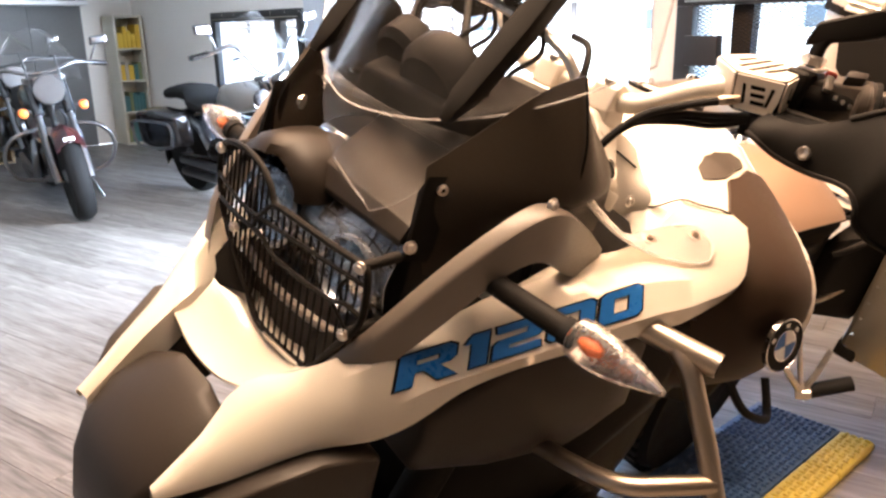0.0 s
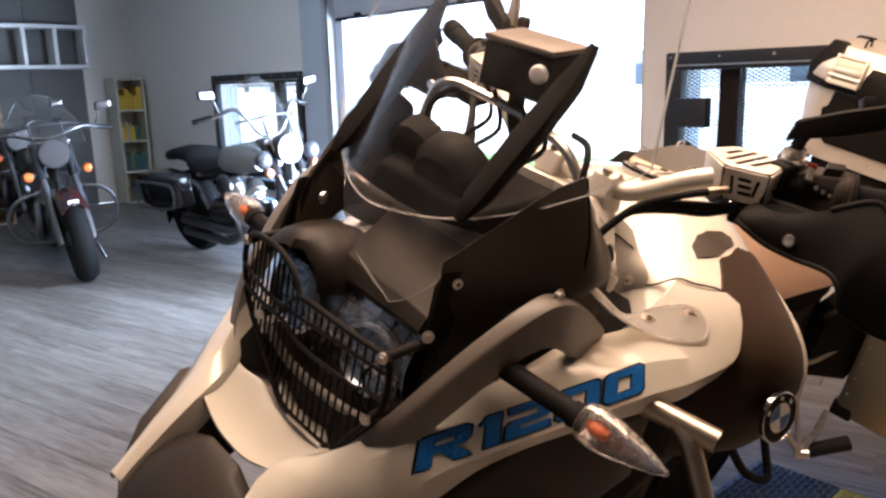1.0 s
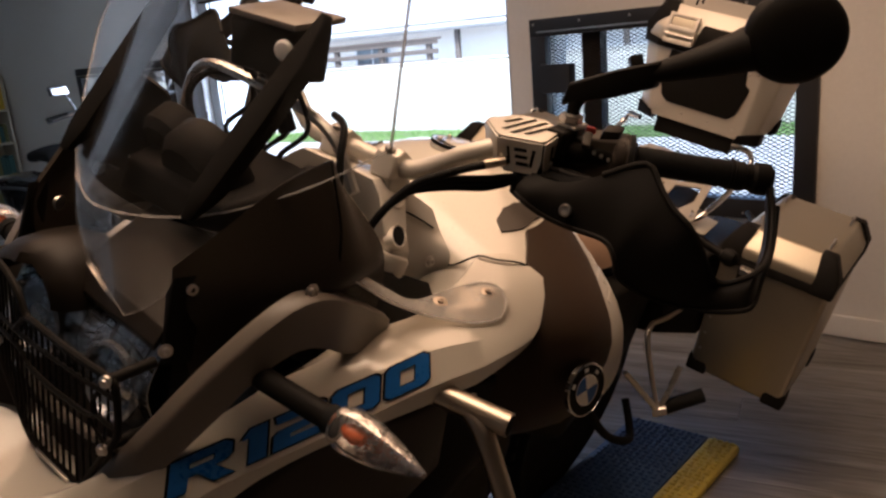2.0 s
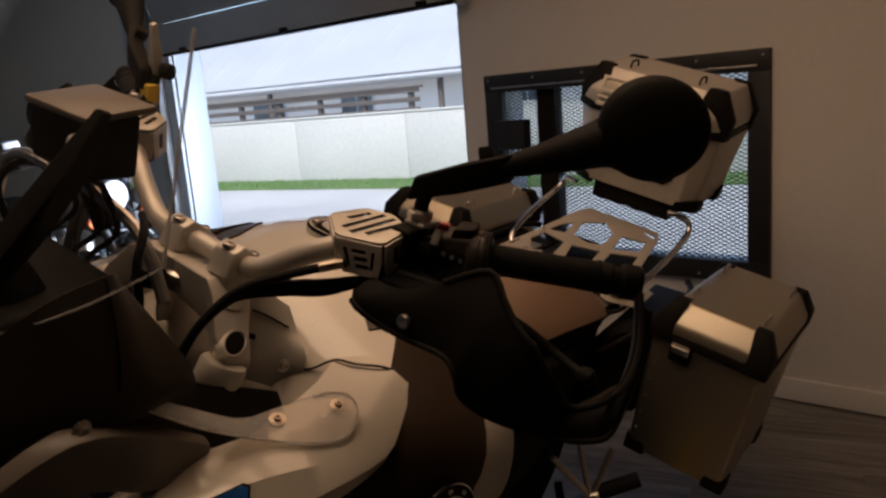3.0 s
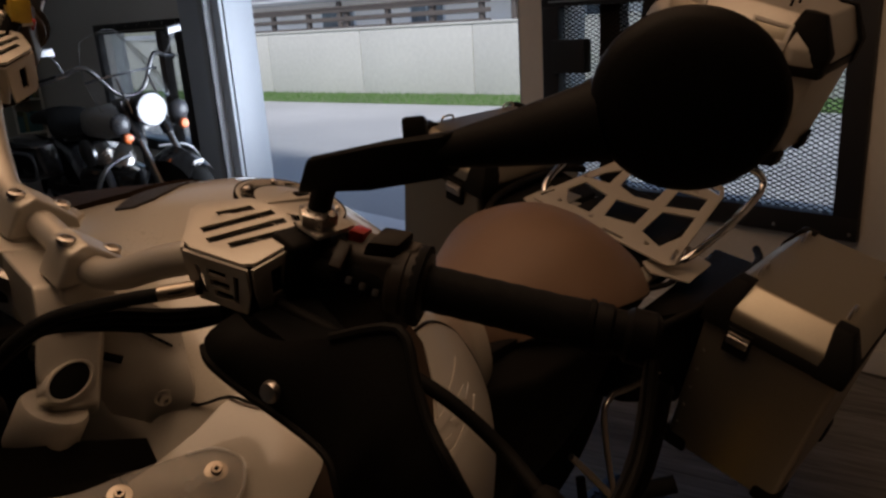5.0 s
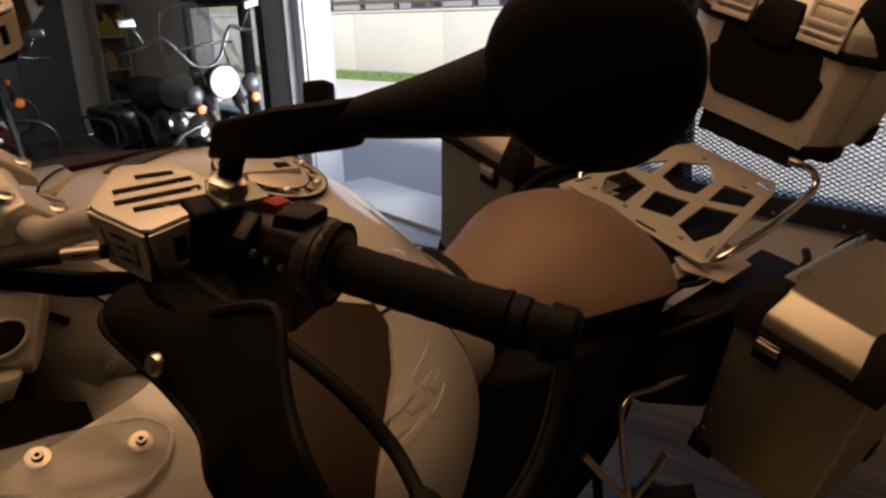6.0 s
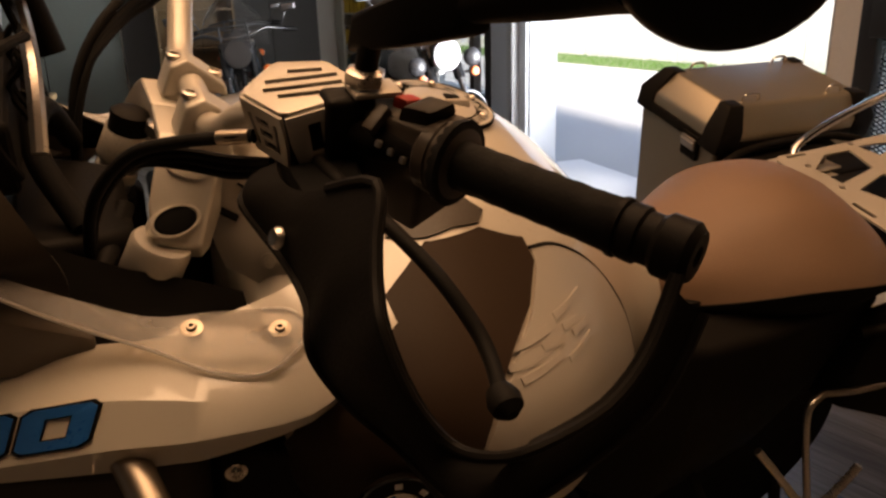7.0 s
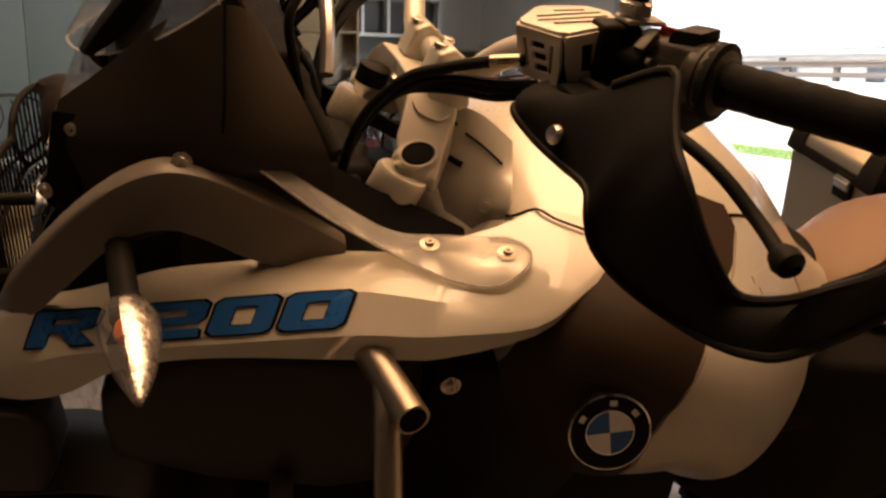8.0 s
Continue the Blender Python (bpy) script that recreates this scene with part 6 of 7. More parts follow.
# added black block; its colour stands for the unlit hollow behind the fork
part("head_filler", bevel(loft([[(0.60, -0.13, 0.98), (0.60, -0.12, 1.130), (0.60, 0.10, 1.115), (0.60, 0.11, 0.98)], [(0.70, -0.085, 0.98), (0.705, -0.080, 1.105), (0.705, 0.08, 1.095), (0.70, 0.09, 0.98)]]), 0.012, 3), BLACK, bike, "added black block for the unlit hollow at the steering head")
for s in (-1, 1):
    inner = sheet([[(x, 0.006 - 0.150, zt), (x + 0.004, 0.006 - 0.168, zt - 0.03), (x + 0.01, 0.006 - 0.190, zb)] for x, zt, zb in ((0.600, 1.165, 1.070), (0.640, 1.140, 1.060), (0.690, 1.110, 1.056), (0.740, 1.088, 1.060), (0.790, 1.062, 1.052))], 0.003)
    part("inner_panel", inner if s < 0 else flip(inner), BLACK, bike, "black plastic inner fairing panel")
part("loom", tube([(0.66, -0.08, 1.12), (0.63, -0.02, 1.17), (0.64, 0.06, 1.18), (0.66, 0.10, 1.12)], 0.012, 10), RUBBER, bike)
part("ignition_lock", lathe([(0.020, 0), (0.020, 0.02), (0.014, 0.024), (0, 0.024)], 18, along((0.715, 0.02, 1.165), (0.74, 0.02, 1.25))), BLACK, bike)
part("steering_damper", rod((0.655, -0.155, 1.085), (0.70, -0.02, 1.10), 0.010, 12, 0.002), BLACK, bike)

# phone and clip mount on the far bar
mnt = part("clip_mount", tube([(0.845, 0.245, 1.300), (0.868, 0.25, 1.335), (0.880, 0.255, 1.362)], 0.009, 10), BLACK, bike, "black clamp mount with brass screw on the handlebar")
part("knob", lathe([(0.010, 0), (0.012, 0.003), (0.012, 0.016), (0.008, 0.018)], 8, along((0.884, 0.245, 1.372), (0.90, 0.20, 1.372))), BLACK, mnt)
part("jaw", bevel(loft([[(0.874, 0.248, 1.356), (0.890, 0.248, 1.356), (0.890, 0.270, 1.356), (0.874, 0.270, 1.356)], [(0.872, 0.250, 1.392), (0.888, 0.250, 1.392), (0.886, 0.266, 1.392), (0.874, 0.266, 1.392)],
                       [(0.872, 0.253, 1.435), (0.880, 0.253, 1.438), (0.880, 0.263, 1.438), (0.872, 0.263, 1.435)]]), 0.003), SILVER, mnt)
part("yellow_strap", box(0.858, 0.880, 0.240, 0.262, 1.325, 1.352, 0.004), YELLOW, mnt)

# seat
def seat_section(x, w, z0, z1, crown, k=12):
    half = [(x, 0, z1 + crown * 1.5), (x, -w * 0.42, z1 + crown * 1.05), (x, -w * 0.78, z1 - crown * 0.3), (x, -w, z1 - 0.040 - crown * 0.2), (x, -w * 0.99, (z0 + z1) / 2 - 0.024), (x, -w * 0.86, z0)]
    line = spline(half, 3)
    return line + [Vector((p.x, -p.y, p.z)) for p in reversed(line[1:])]


SEAT = ((1.372, 0.060, 0.856, 0.890, 0.008), (1.41, 0.086, 0.846, 0.890, 0.010), (1.47, 0.108, 0.832, 0.892, 0.014), (1.55, 0.140, 0.822, 0.908, 0.022), (1.63, 0.172, 0.818, 0.930, 0.028), (1.71, 0.190, 0.818, 0.936, 0.030),
        (1.79, 0.188, 0.824, 0.924, 0.026), (1.85, 0.165, 0.836, 0.903, 0.016), (1.885, 0.120, 0.840, 0.884, 0.006))
secs = [seat_section(*q) for q in SEAT]
cols = [spline(c, 3) for c in zip(*secs)]
full = list(zip(*cols))
n = len(full[0])
cutk = 9
top_rows = [[s[i] for i in list(range(n - cutk, n)) + list(range(0, cutk + 1))] for s in full]
seat = part("seat", sheet(top_rows, 0.004), TAN, bike, "tan leather rider seat with black sides")
body = []
for s in full:
    body.append([Vector((p.x, p.y * 0.97, min(p.z - 0.006, s[cutk].z + 0.004))) for p in s])
part("seat_base", loft(body), RUBBER, seat, "black grained seat side")
part("seam", tube([Vector(s[cutk]) + Vector((0, -0.003, 0.001)) for s in full], 0.0022, 6, 1), RUBBER, seat)
part("seat_nose_gap", tube([(1.365, -0.085, 0.90), (1.385, -0.05, 0.938), (1.39, 0, 0.945), (1.385, 0.05, 0.938), (1.365, 0.085, 0.90)], 0.010, 8), RUBBER, bike)

# tail, subframe and covers
part("tail_frame", bevel(loft([[(1.35, -0.11, 0.74), (1.35, -0.11, 0.86), (1.35, 0.11, 0.86), (1.35, 0.11, 0.74)], [(1.80, -0.13, 0.78), (1.80, -0.13, 0.865), (1.80, 0.13, 0.865), (1.80, 0.13, 0.78)],
                         [(2.20, -0.10, 0.86), (2.20, -0.10, 0.90), (2.20, 0.10, 0.90), (2.20, 0.10, 0.86)]]), 0.01, 2), BLACK, bike, "black tail section")
both("tail_cover", lambda: bevel(loft([[(1.87, -0.135, 0.80), (1.87, -0.150, 0.855), (1.87, -0.10, 0.872), (1.87, -0.09, 0.80)], [(2.03, -0.15, 0.83), (2.03, -0.165, 0.872), (2.03, -0.10, 0.884), (2.03, -0.09, 0.83)]]), 0.006, 2), SILVER, "silver tail cover")
for s in (-1, 1):
    bolt((1.93, s * 0.150, 0.868), (0, 0.3 * s, 1), 0.007, 0.004)
    part("grab_strap", tube([(1.86, s * 0.165, 0.855), (1.91, s * 0.185, 0.862), (1.98, s * 0.180, 0.86), (2.02, s * 0.165, 0.85)], 0.006, 8), RUBBER, bike)

both("pannier_carrier", lambda: bevel(loft([[(1.800, -0.150, 0.60), (1.800, -0.165, 0.80), (1.800, -0.215, 0.84), (1.800, -0.215, 0.62)],
                                            [(1.930, -0.160, 0.58), (1.930, -0.175, 0.83), (1.930, -0.282, 0.852), (1.930, -0.282, 0.60)],
                                            [(2.200, -0.150, 0.60), (2.200, -0.165, 0.85), (2.200, -0.282, 0.860), (2.200, -0.282, 0.62)]]), 0.010, 2), BLACK, "black side case carrier beside the tail")
both("carrier_tube", lambda: tube([(1.78, -0.20, 0.79), (1.86, -0.255, 0.845), (1.96, -0.272, 0.868), (2.16, -0.272, 0.874), (2.24, -0.24, 0.872)], 0.009, 10, 4), BLACK)
both("tail_plate", lambda: plate([(1.885, -0.150, 0.874), (1.935, -0.215, 0.868), (2.045, -0.212, 0.876), (2.050, -0.130, 0.884), (1.900, -0.120, 0.880)], 0.004, 0.0015), SILVER, "silver plate under the luggage rack")

# luggage plate with cut-outs, and its tubes
def on_plate(x, y):
    return (1.91 + (x - 1.91) * 1.13, y, 0.896 + 0.20 * (x - 1.91))


PLATE = [(1.905, -0.170), (1.915, -0.180), (1.965, -0.168), (2.20, -0.128), (2.235, -0.110), (2.235, 0.110), (2.20, 0.128), (1.965, 0.168), (1.915, 0.180), (1.905, 0.170)]
HOLES = [[(1.945, -0.125), (2.005, -0.140), (2.085, -0.125), (2.055, -0.062), (1.965, -0.070)], [(2.075, -0.055), (2.11, -0.118), (2.165, -0.108), (2.150, -0.042)], [(1.975, -0.045), (2.045, -0.035), (2.025, 0.038), (1.955, 0.020)],
         [(1.945, 0.050), (2.025, 0.062), (2.035, 0.130), (1.985, 0.140), (1.94, 0.110)], [(2.075, -0.025), (2.145, -0.018), (2.190, 0.030), (2.150, 0.080), (2.075, 0.065), (2.060, 0.015)], [(2.065, 0.088), (2.135, 0.098), (2.10, 0.120), (2.055, 0.132)],
         [(1.925, -0.172), (1.960, -0.163), (1.960, -0.155), (1.925, -0.164)], [(1.925, 0.172), (1.960, 0.163), (1.960, 0.155), (1.925, 0.164)], [(1.913, -0.055), (1.921, -0.055), (1.921, -0.005), (1.913, -0.005)],
         [(2.195, -0.118), (2.215, -0.110), (2.215, -0.075), (2.207, -0.075)]]
rack = part("luggage_plate", plate([on_plate(x, y) for x, y in PLATE], 0.005, 0.001, [[on_plate(x, y) for x, y in h] for h in HOLES]), SILVER, bike, "silver luggage plate with honeycomb cut-outs")
for x, y in ((1.935, -0.10), (1.935, 0.04), (1.935, 0.125), (2.20, 0.05), (2.17, -0.075), (2.05, 0.145)):
    part("screw", lathe([(0.0065, -0.001), (0.0065, 0.001), (0.003, 0.002), (0, 0.001)], 12, Matrix.Translation(Vector(on_plate(x, y)) + Vector((0, 0, 0.0055)))), STEEL, rack)
both("rack_tube", lambda: tube([(1.95, -0.165, 0.880), (1.975, -0.190, 0.915), (2.08, -0.204, 0.955), (2.20, -0.205, 0.998), (2.228, -0.202, 1.012), (2.235, -0.195, 1.030), (2.215, -0.180, 1.048), (2.20, -0.14, 1.050)], 0.0085, 10, 6), CHROME, "bright steel rack tube")
both("rack_post", lambda: tube([(2.02, -0.16, 0.90), (2.03, -0.165, 0.86), (2.04, -0.165, 0.82)], 0.008, 8, 3), STEEL)

# aluminium cases
def corner(cx, cy, cz, dx, dy, dz, sz=0.055, t=0.006):
    """A moulded cap over a case corner; dx, dy, dz point into the case."""
    b = box(-t, sz, -t, sz, -t, sz * 0.85, 0.008, 2)
    for v in b.verts:
        v.co = Vector((cx + dx * v.co.x, cy + dy * v.co.y, cz + dz * v.co.z))
    bmesh.ops.recalc_face_normals(b, faces=b.faces)
    return b


def buckle(parent, m, w=0.05):
    b = part("latch", box(-0.008, 0.010, -w / 2, w / 2, -0.03, 0.03, 0.003, m=m), BLACK, parent, "black latch with steel lever")
    part("latch_lever", join(box(-0.013, -0.006, -w * 0.42, w * 0.42, -0.004, 0.022, 0.002, m=m), rod(m @ Vector((-0.012, -w * 0.42, 0.012)), m @ Vector((-0.012, w * 0.42, 0.012)), 0.004, 8)), STEEL, b)


def pannier(s):
    x0, x1, yi, yo, zb, zl, zt = 1.862, 2.315, 0.287, 0.548, 0.500, 0.872, 0.950
    case = thing("pannier", "brushed aluminium side case with black corner caps on the motorcycle", "pannier", bike.matrix_basis.copy())
    body = bevel(loft([[(x0 + 0.075, s * yi, zb), (x0 + 0.075, s * (yo - 0.01), zb), (x1 - 0.02, s * (yo - 0.01), zb), (x1 - 0.02, s * yi, zb)],
                       [(x0, s * yi, zl), (x0, s * yo, zl), (x1, s * yo, zl), (x1, s * yi, zl)]]), 0.014, 3)
    part("case_body", body, ALU, case)
    lid = part("lid", bevel(loft([[(x0 - 0.004, s * (yi - 0.004), zl + 0.004), (x0 - 0.004, s * (yo + 0.004), zl + 0.004), (x1 + 0.004, s * (yo + 0.004), zl + 0.004), (x1 + 0.004, s * (yi - 0.004), zl + 0.004)],
                            [(x0 - 0.002, s * (yi - 0.002), zl + 0.030), (x0 - 0.002, s * (yo + 0.002), zl + 0.030), (x1 + 0.002, s * (yo + 0.002), zl + 0.030), (x1 + 0.002, s * (yi - 0.002), zl + 0.030)],
                            [(x0 + 0.035, s * (yi + 0.03), zt), (x0 + 0.035, s * (yo - 0.03), zt), (x1 - 0.03, s * (yo - 0.03), zt), (x1 - 0.03, s * (yi + 0.03), zt)]]), 0.008, 3), ALU, case)
    part("lid_seal", box(x0 - 0.006, x1 + 0.006, min(s * (yi - 0.006), s * (yo + 0.006)), max(s * (yi - 0.006), s * (yo + 0.006)), zl - 0.016, zl + 0.006, 0.003), BLACK, case)
    for cx, dx in ((x0, 1), (x1, -1)):
        for cy, dy in ((s * yi, s), (s * yo, -s)):
            part("corner_cap", bevel(loft([[(cx - dx * 0.007, cy - dy * 0.007, zl - 0.018), (cx + dx * 0.06, cy - dy * 0.007, zl - 0.018), (cx + dx * 0.06, cy + dy * 0.05, zl - 0.018), (cx - dx * 0.007, cy + dy * 0.05, zl - 0.018)],
                                     [(cx - dx * 0.007, cy - dy * 0.007, zl + 0.030), (cx + dx * 0.055, cy - dy * 0.007, zl + 0.030), (cx + dx * 0.055, cy + dy * 0.045, zl + 0.030), (cx - dx * 0.007, cy + dy * 0.045, zl + 0.030)],
                                     [(cx + dx * 0.022, cy + dy * 0.02, zt + 0.003), (cx + dx * 0.062, cy + dy * 0.02, zt + 0.003), (cx + dx * 0.062, cy + dy * 0.055, zt + 0.003), (cx + dx * 0.022, cy + dy * 0.055, zt + 0.003)]]), 0.006, 2), BLACK, case)
            part("corner_cap", corner(cx + (0.075 if dx > 0 else -0.02), cy - (0.01 * s if dy == -s else 0), zb, dx, dy, 1, 0.05), BLACK, case)
    for xx in (x0 + 0.10, x1 - 0.10):
        for yy in (yi + 0.045, yo - 0.045):
            part("tie_loop", tube([(xx - 0.022, s * yy, zt - 0.004), (xx - 0.018, s * yy, zt + 0.014), (xx + 0.018, s * yy, zt + 0.014), (xx + 0.022, s * yy, zt - 0.004)], 0.003, 6, 3), STEEL, case)
    m = pose(x0 + 0.004, s * (yi + 0.075), zl - 0.03, 0, -10, 0)
    buckle(case, m)
    part("catch_plate", box(-0.004, 0.003, -0.018, 0.018, 0.0, 0.03, 0.002, m=pose(x0 + 0.012, s * (yi + 0.13), zl + 0.036, 0, 40, 0)), STEEL, case)
    for k in range(6):
        part("rivet", lathe([(0.004, 0), (0.003, 0.002), (0, 0.0025)], 8, along((x0 + 0.012 + 0.006 * k, s * (yi + 0.02), zl - 0.04 - 0.05 * k), (x0 - 1, s * yi, zl - 0.04 - 0.05 * k))), STEEL, case)
    return case


pannier(-1), pannier(1)


def case_ring(x0, x1, wi, wo, cut, z):
    """One level of the top case: its plan has the four upright corners cut off."""
    return [(x0, -wi, z), (x0, wi, z), (x0 + cut, wo, z), (x1 - cut * 0.6, wo, z), (x1, wi, z), (x1, -wi, z), (x1 - cut * 0.6, -wo, z), (x0 + cut, -wo, z)]


def case_cap(s, front):
    """A moulded cap over an upper corner of the top case."""
    def at(x, y, z):
        return (x if front else 0.300 - x, s * y, z)
    return bevel(loft([[at(-0.014, 0.128, 0.205), at(0.027, 0.214, 0.205), at(0.062, 0.217, 0.205), at(0.062, 0.15, 0.205), at(0.0, 0.12, 0.205)],
                       [at(-0.018, 0.128, 0.262), at(0.022, 0.220, 0.262), at(0.058, 0.222, 0.262), at(0.058, 0.15, 0.262), at(0.0, 0.12, 0.262)],
                       [at(0.022, 0.138, 0.333), at(0.040, 0.182, 0.333), at(0.062, 0.182, 0.333), at(0.066, 0.15, 0.333), at(0.05, 0.134, 0.333)]]), 0.005, 2)


tc = thing("top_case", "silver aluminium top case with black corners and black centre panel", "top case", bike.matrix_basis @ pose(2.25, 0.0, 1.055, 0, -5, 0))
part("case_body", bevel(loft([case_ring(0.012, 0.285, 0.142, 0.180, 0.030, 0), case_ring(-0.010, 0.305, 0.155, 0.208, 0.037, 0.222)]), 0.006, 2), SILVER, tc)
part("lid", bevel(loft([case_ring(-0.013, 0.308, 0.156, 0.211, 0.037, 0.228), case_ring(-0.013, 0.308, 0.156, 0.211, 0.037, 0.262), case_ring(0.026, 0.275, 0.136, 0.178, 0.026, 0.328)]), 0.006, 2), SILVER, tc)
part("lid_seal", bevel(loft([case_ring(-0.016, 0.311, 0.157, 0.214, 0.037, 0.208), case_ring(-0.016, 0.311, 0.157, 0.214, 0.037, 0.230)]), 0.003), BLACK, tc)
def pad_front(z):
    return 0.012 - 0.022 * z / 0.222


part("back_pad", bevel(loft([[(pad_front(z) - d, y, z) for y, z in ((-0.092, 0.052), (0.092, 0.052), (0.112, 0.070), (0.128, 0.130), (0.132, 0.150), (0.118, 0.162), (0.112, 0.206), (-0.112, 0.206), (-0.118, 0.162), (-0.132, 0.150), (-0.128, 0.130), (-0.112, 0.070))] for d in (-0.003, 0.007)]), 0.003, 2), BLACK, tc, "black textured centre panel")
part("handle", bevel(loft([[(-0.014, -0.044, 0.196), (-0.014, 0.044, 0.196), (-0.014, 0.054, 0.215), (-0.014, 0.050, 0.262), (0.0, 0.042, 0.290), (0.0, -0.042, 0.290), (-0.014, -0.050, 0.262), (-0.014, -0.054, 0.215)],
                           [(-0.026, -0.038, 0.200), (-0.026, 0.038, 0.200), (-0.030, 0.048, 0.217), (-0.030, 0.044, 0.260), (-0.012, 0.036, 0.284), (-0.012, -0.036, 0.284), (-0.030, -0.044, 0.260), (-0.030, -0.048, 0.217)]]), 0.004, 2), BLACK, tc, "black carrying handle")
for y in (-0.098, 0.098):
    m = pose(-0.014, y, 0.262, 0, 16, 0)
    bk = part("latch", join(box(-0.008, 0.002, -0.044, -0.034, -0.034, 0.046, 0.002, m=m), box(-0.008, 0.002, 0.034, 0.044, -0.034, 0.046, 0.002, m=m), box(-0.008, 0.002, -0.04, 0.04, 0.036, 0.046, 0.002, m=m),
                            box(-0.010, 0.002, -0.04, 0.04, -0.002, 0.010, 0.002, m=m), box(-0.010, 0.002, -0.044, 0.044, -0.038, -0.026, 0.002, m=m)), SILVER, tc, "bright metal latch frame")
    part("latch_lever", box(-0.006, -0.001, -0.034, 0.034, -0.024, 0.034, 0.001, m=m), ALU, bk)
    part("latch_pin", rod(m @ Vector((-0.010, -0.044, -0.014)), m @ Vector((-0.010, 0.044, -0.014)), 0.004, 8), STEEL, bk)
for front in (True, False):
    for sgn in (-1, 1):
        part("corner_cap", case_cap(sgn, front), BLACK, tc)
        x, d = (0.012, 1) if front else (0.285, -1)
        part("corner_cap", bevel(loft([[(x - d * 0.006, sgn * 0.125, -0.012), (x + d * 0.028, sgn * 0.188, -0.012), (x + d * 0.085, sgn * 0.190, -0.012), (x + d * 0.085, sgn * 0.13, -0.012)],
                                       [(x - d * 0.010, sgn * 0.135, 0.016), (x + d * 0.026, sgn * 0.192, 0.030), (x + d * 0.075, sgn * 0.192, 0.018), (x + d * 0.075, sgn * 0.13, 0.010)]]), 0.004, 2), BLACK, tc)
for y, z in ((-0.115, 0.026), (-0.04, 0.026), (0.04, 0.026), (0.115, 0.026), (-0.145, 0.196), (-0.120, 0.190), (0.145, 0.196), (0.120, 0.190)):
    part("rivet", lathe([(0.0042, 0), (0.0035, 0.002), (0, 0.003)], 8, along((pad_front(z), y, z), (-1, y, z + 0.1))), STEEL, tc)
for y in (-0.10, 0.10):
    part("tie_loop", tube([(0.06, y, 0.326), (0.066, y, 0.345), (0.104, y, 0.345), (0.110, y, 0.326)], 0.003, 6, 3), BLACK, tc)
part("mount_plate", box(0.03, 0.25, -0.12, 0.12, -0.055, -0.001, 0.006), BLACK, tc)

# crash bars
def crash(s):
    t = part("crash_bar", tube([(0.655, s * 0.235, 1.010), (0.672, s * 0.300, 1.006), (0.684, s * 0.366, 1.006)], 0.0155, 16, 3), TUBE, bike, "satin steel crash bar")
    # black disc on the solid end stands for the shaded bore
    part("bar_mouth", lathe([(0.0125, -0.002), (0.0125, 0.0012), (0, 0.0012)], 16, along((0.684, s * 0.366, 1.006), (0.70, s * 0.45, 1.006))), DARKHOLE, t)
    part("down_tube", tube([(0.672, s * 0.318, 1.003), (0.669, s * 0.342, 0.988), (0.666, s * 0.372, 0.950), (0.662, s * 0.415, 0.890), (0.658, s * 0.450, 0.82), (0.65, s * 0.44, 0.70), (0.66, s * 0.30, 0.50)], 0.013, 14, 5), TUBE, t)
    part("cross_tube", tube([(0.660, s * 0.424, 0.880), (0.62, s * 0.392, 0.872), (0.585, s * 0.352, 0.858), (0.585, s * 0.29, 0.835), (0.60, s * 0.18, 0.80)], 0.012, 12, 5), TUBE, t)


crash(-1), crash(1)
# radiator shroud and dark body below the flank
both("radiator_shroud", lambda: moved(bevel(loft([[(0.42, -0.15, 0.80), (0.415, -0.168, 0.86), (0.415, -0.165, 0.90), (0.43, -0.10, 0.93), (0.43, -0.08, 0.80)],
                                      [(0.52, -0.19, 0.79), (0.515, -0.213, 0.87), (0.515, -0.200, 0.97), (0.52, -0.12, 0.99), (0.52, -0.10, 0.79)],
                                      [(0.64, -0.225, 0.79), (0.64, -0.256, 0.87), (0.64, -0.248, 0.985), (0.64, -0.14, 1.01), (0.64, -0.12, 0.79)],
                                      [(0.70, -0.225, 0.79), (0.70, -0.262, 0.87), (0.70, -0.258, 0.985), (0.70, -0.16, 1.02), (0.70, -0.14, 0.79)],
                                      [(0.73, -0.20, 0.80), (0.735, -0.23, 0.87), (0.735, -0.225, 0.97), (0.73, -0.15, 1.0), (0.73, -0.13, 0.80)]]), 0.012, 3), Matrix.Translation((0, -0.014, 0.004))), BROWN, "dark brown radiator shroud")
both("lower_cover", lambda: bevel(loft([[(0.74, -0.17, 0.62), (0.74, -0.20, 0.80), (0.74, -0.262, 0.98), (0.74, -0.12, 1.02), (0.74, -0.1, 0.62)], [(0.82, -0.20, 0.62), (0.82, -0.26, 0.80), (0.82, -0.288, 0.97), (0.82, -0.12, 1.02), (0.82, -0.1, 0.62)],
                                  [(0.95, -0.18, 0.62), (0.95, -0.25, 0.78), (0.95, -0.27, 0.87), (0.95, -0.12, 0.9), (0.95, -0.1, 0.62)]]), 0.012, 3), BLACK, "black side cover")
for s in (-1, 1):
    bolt((0.752, s * 0.272, 0.955), (-0.1, s, 0), 0.007, 0.006)
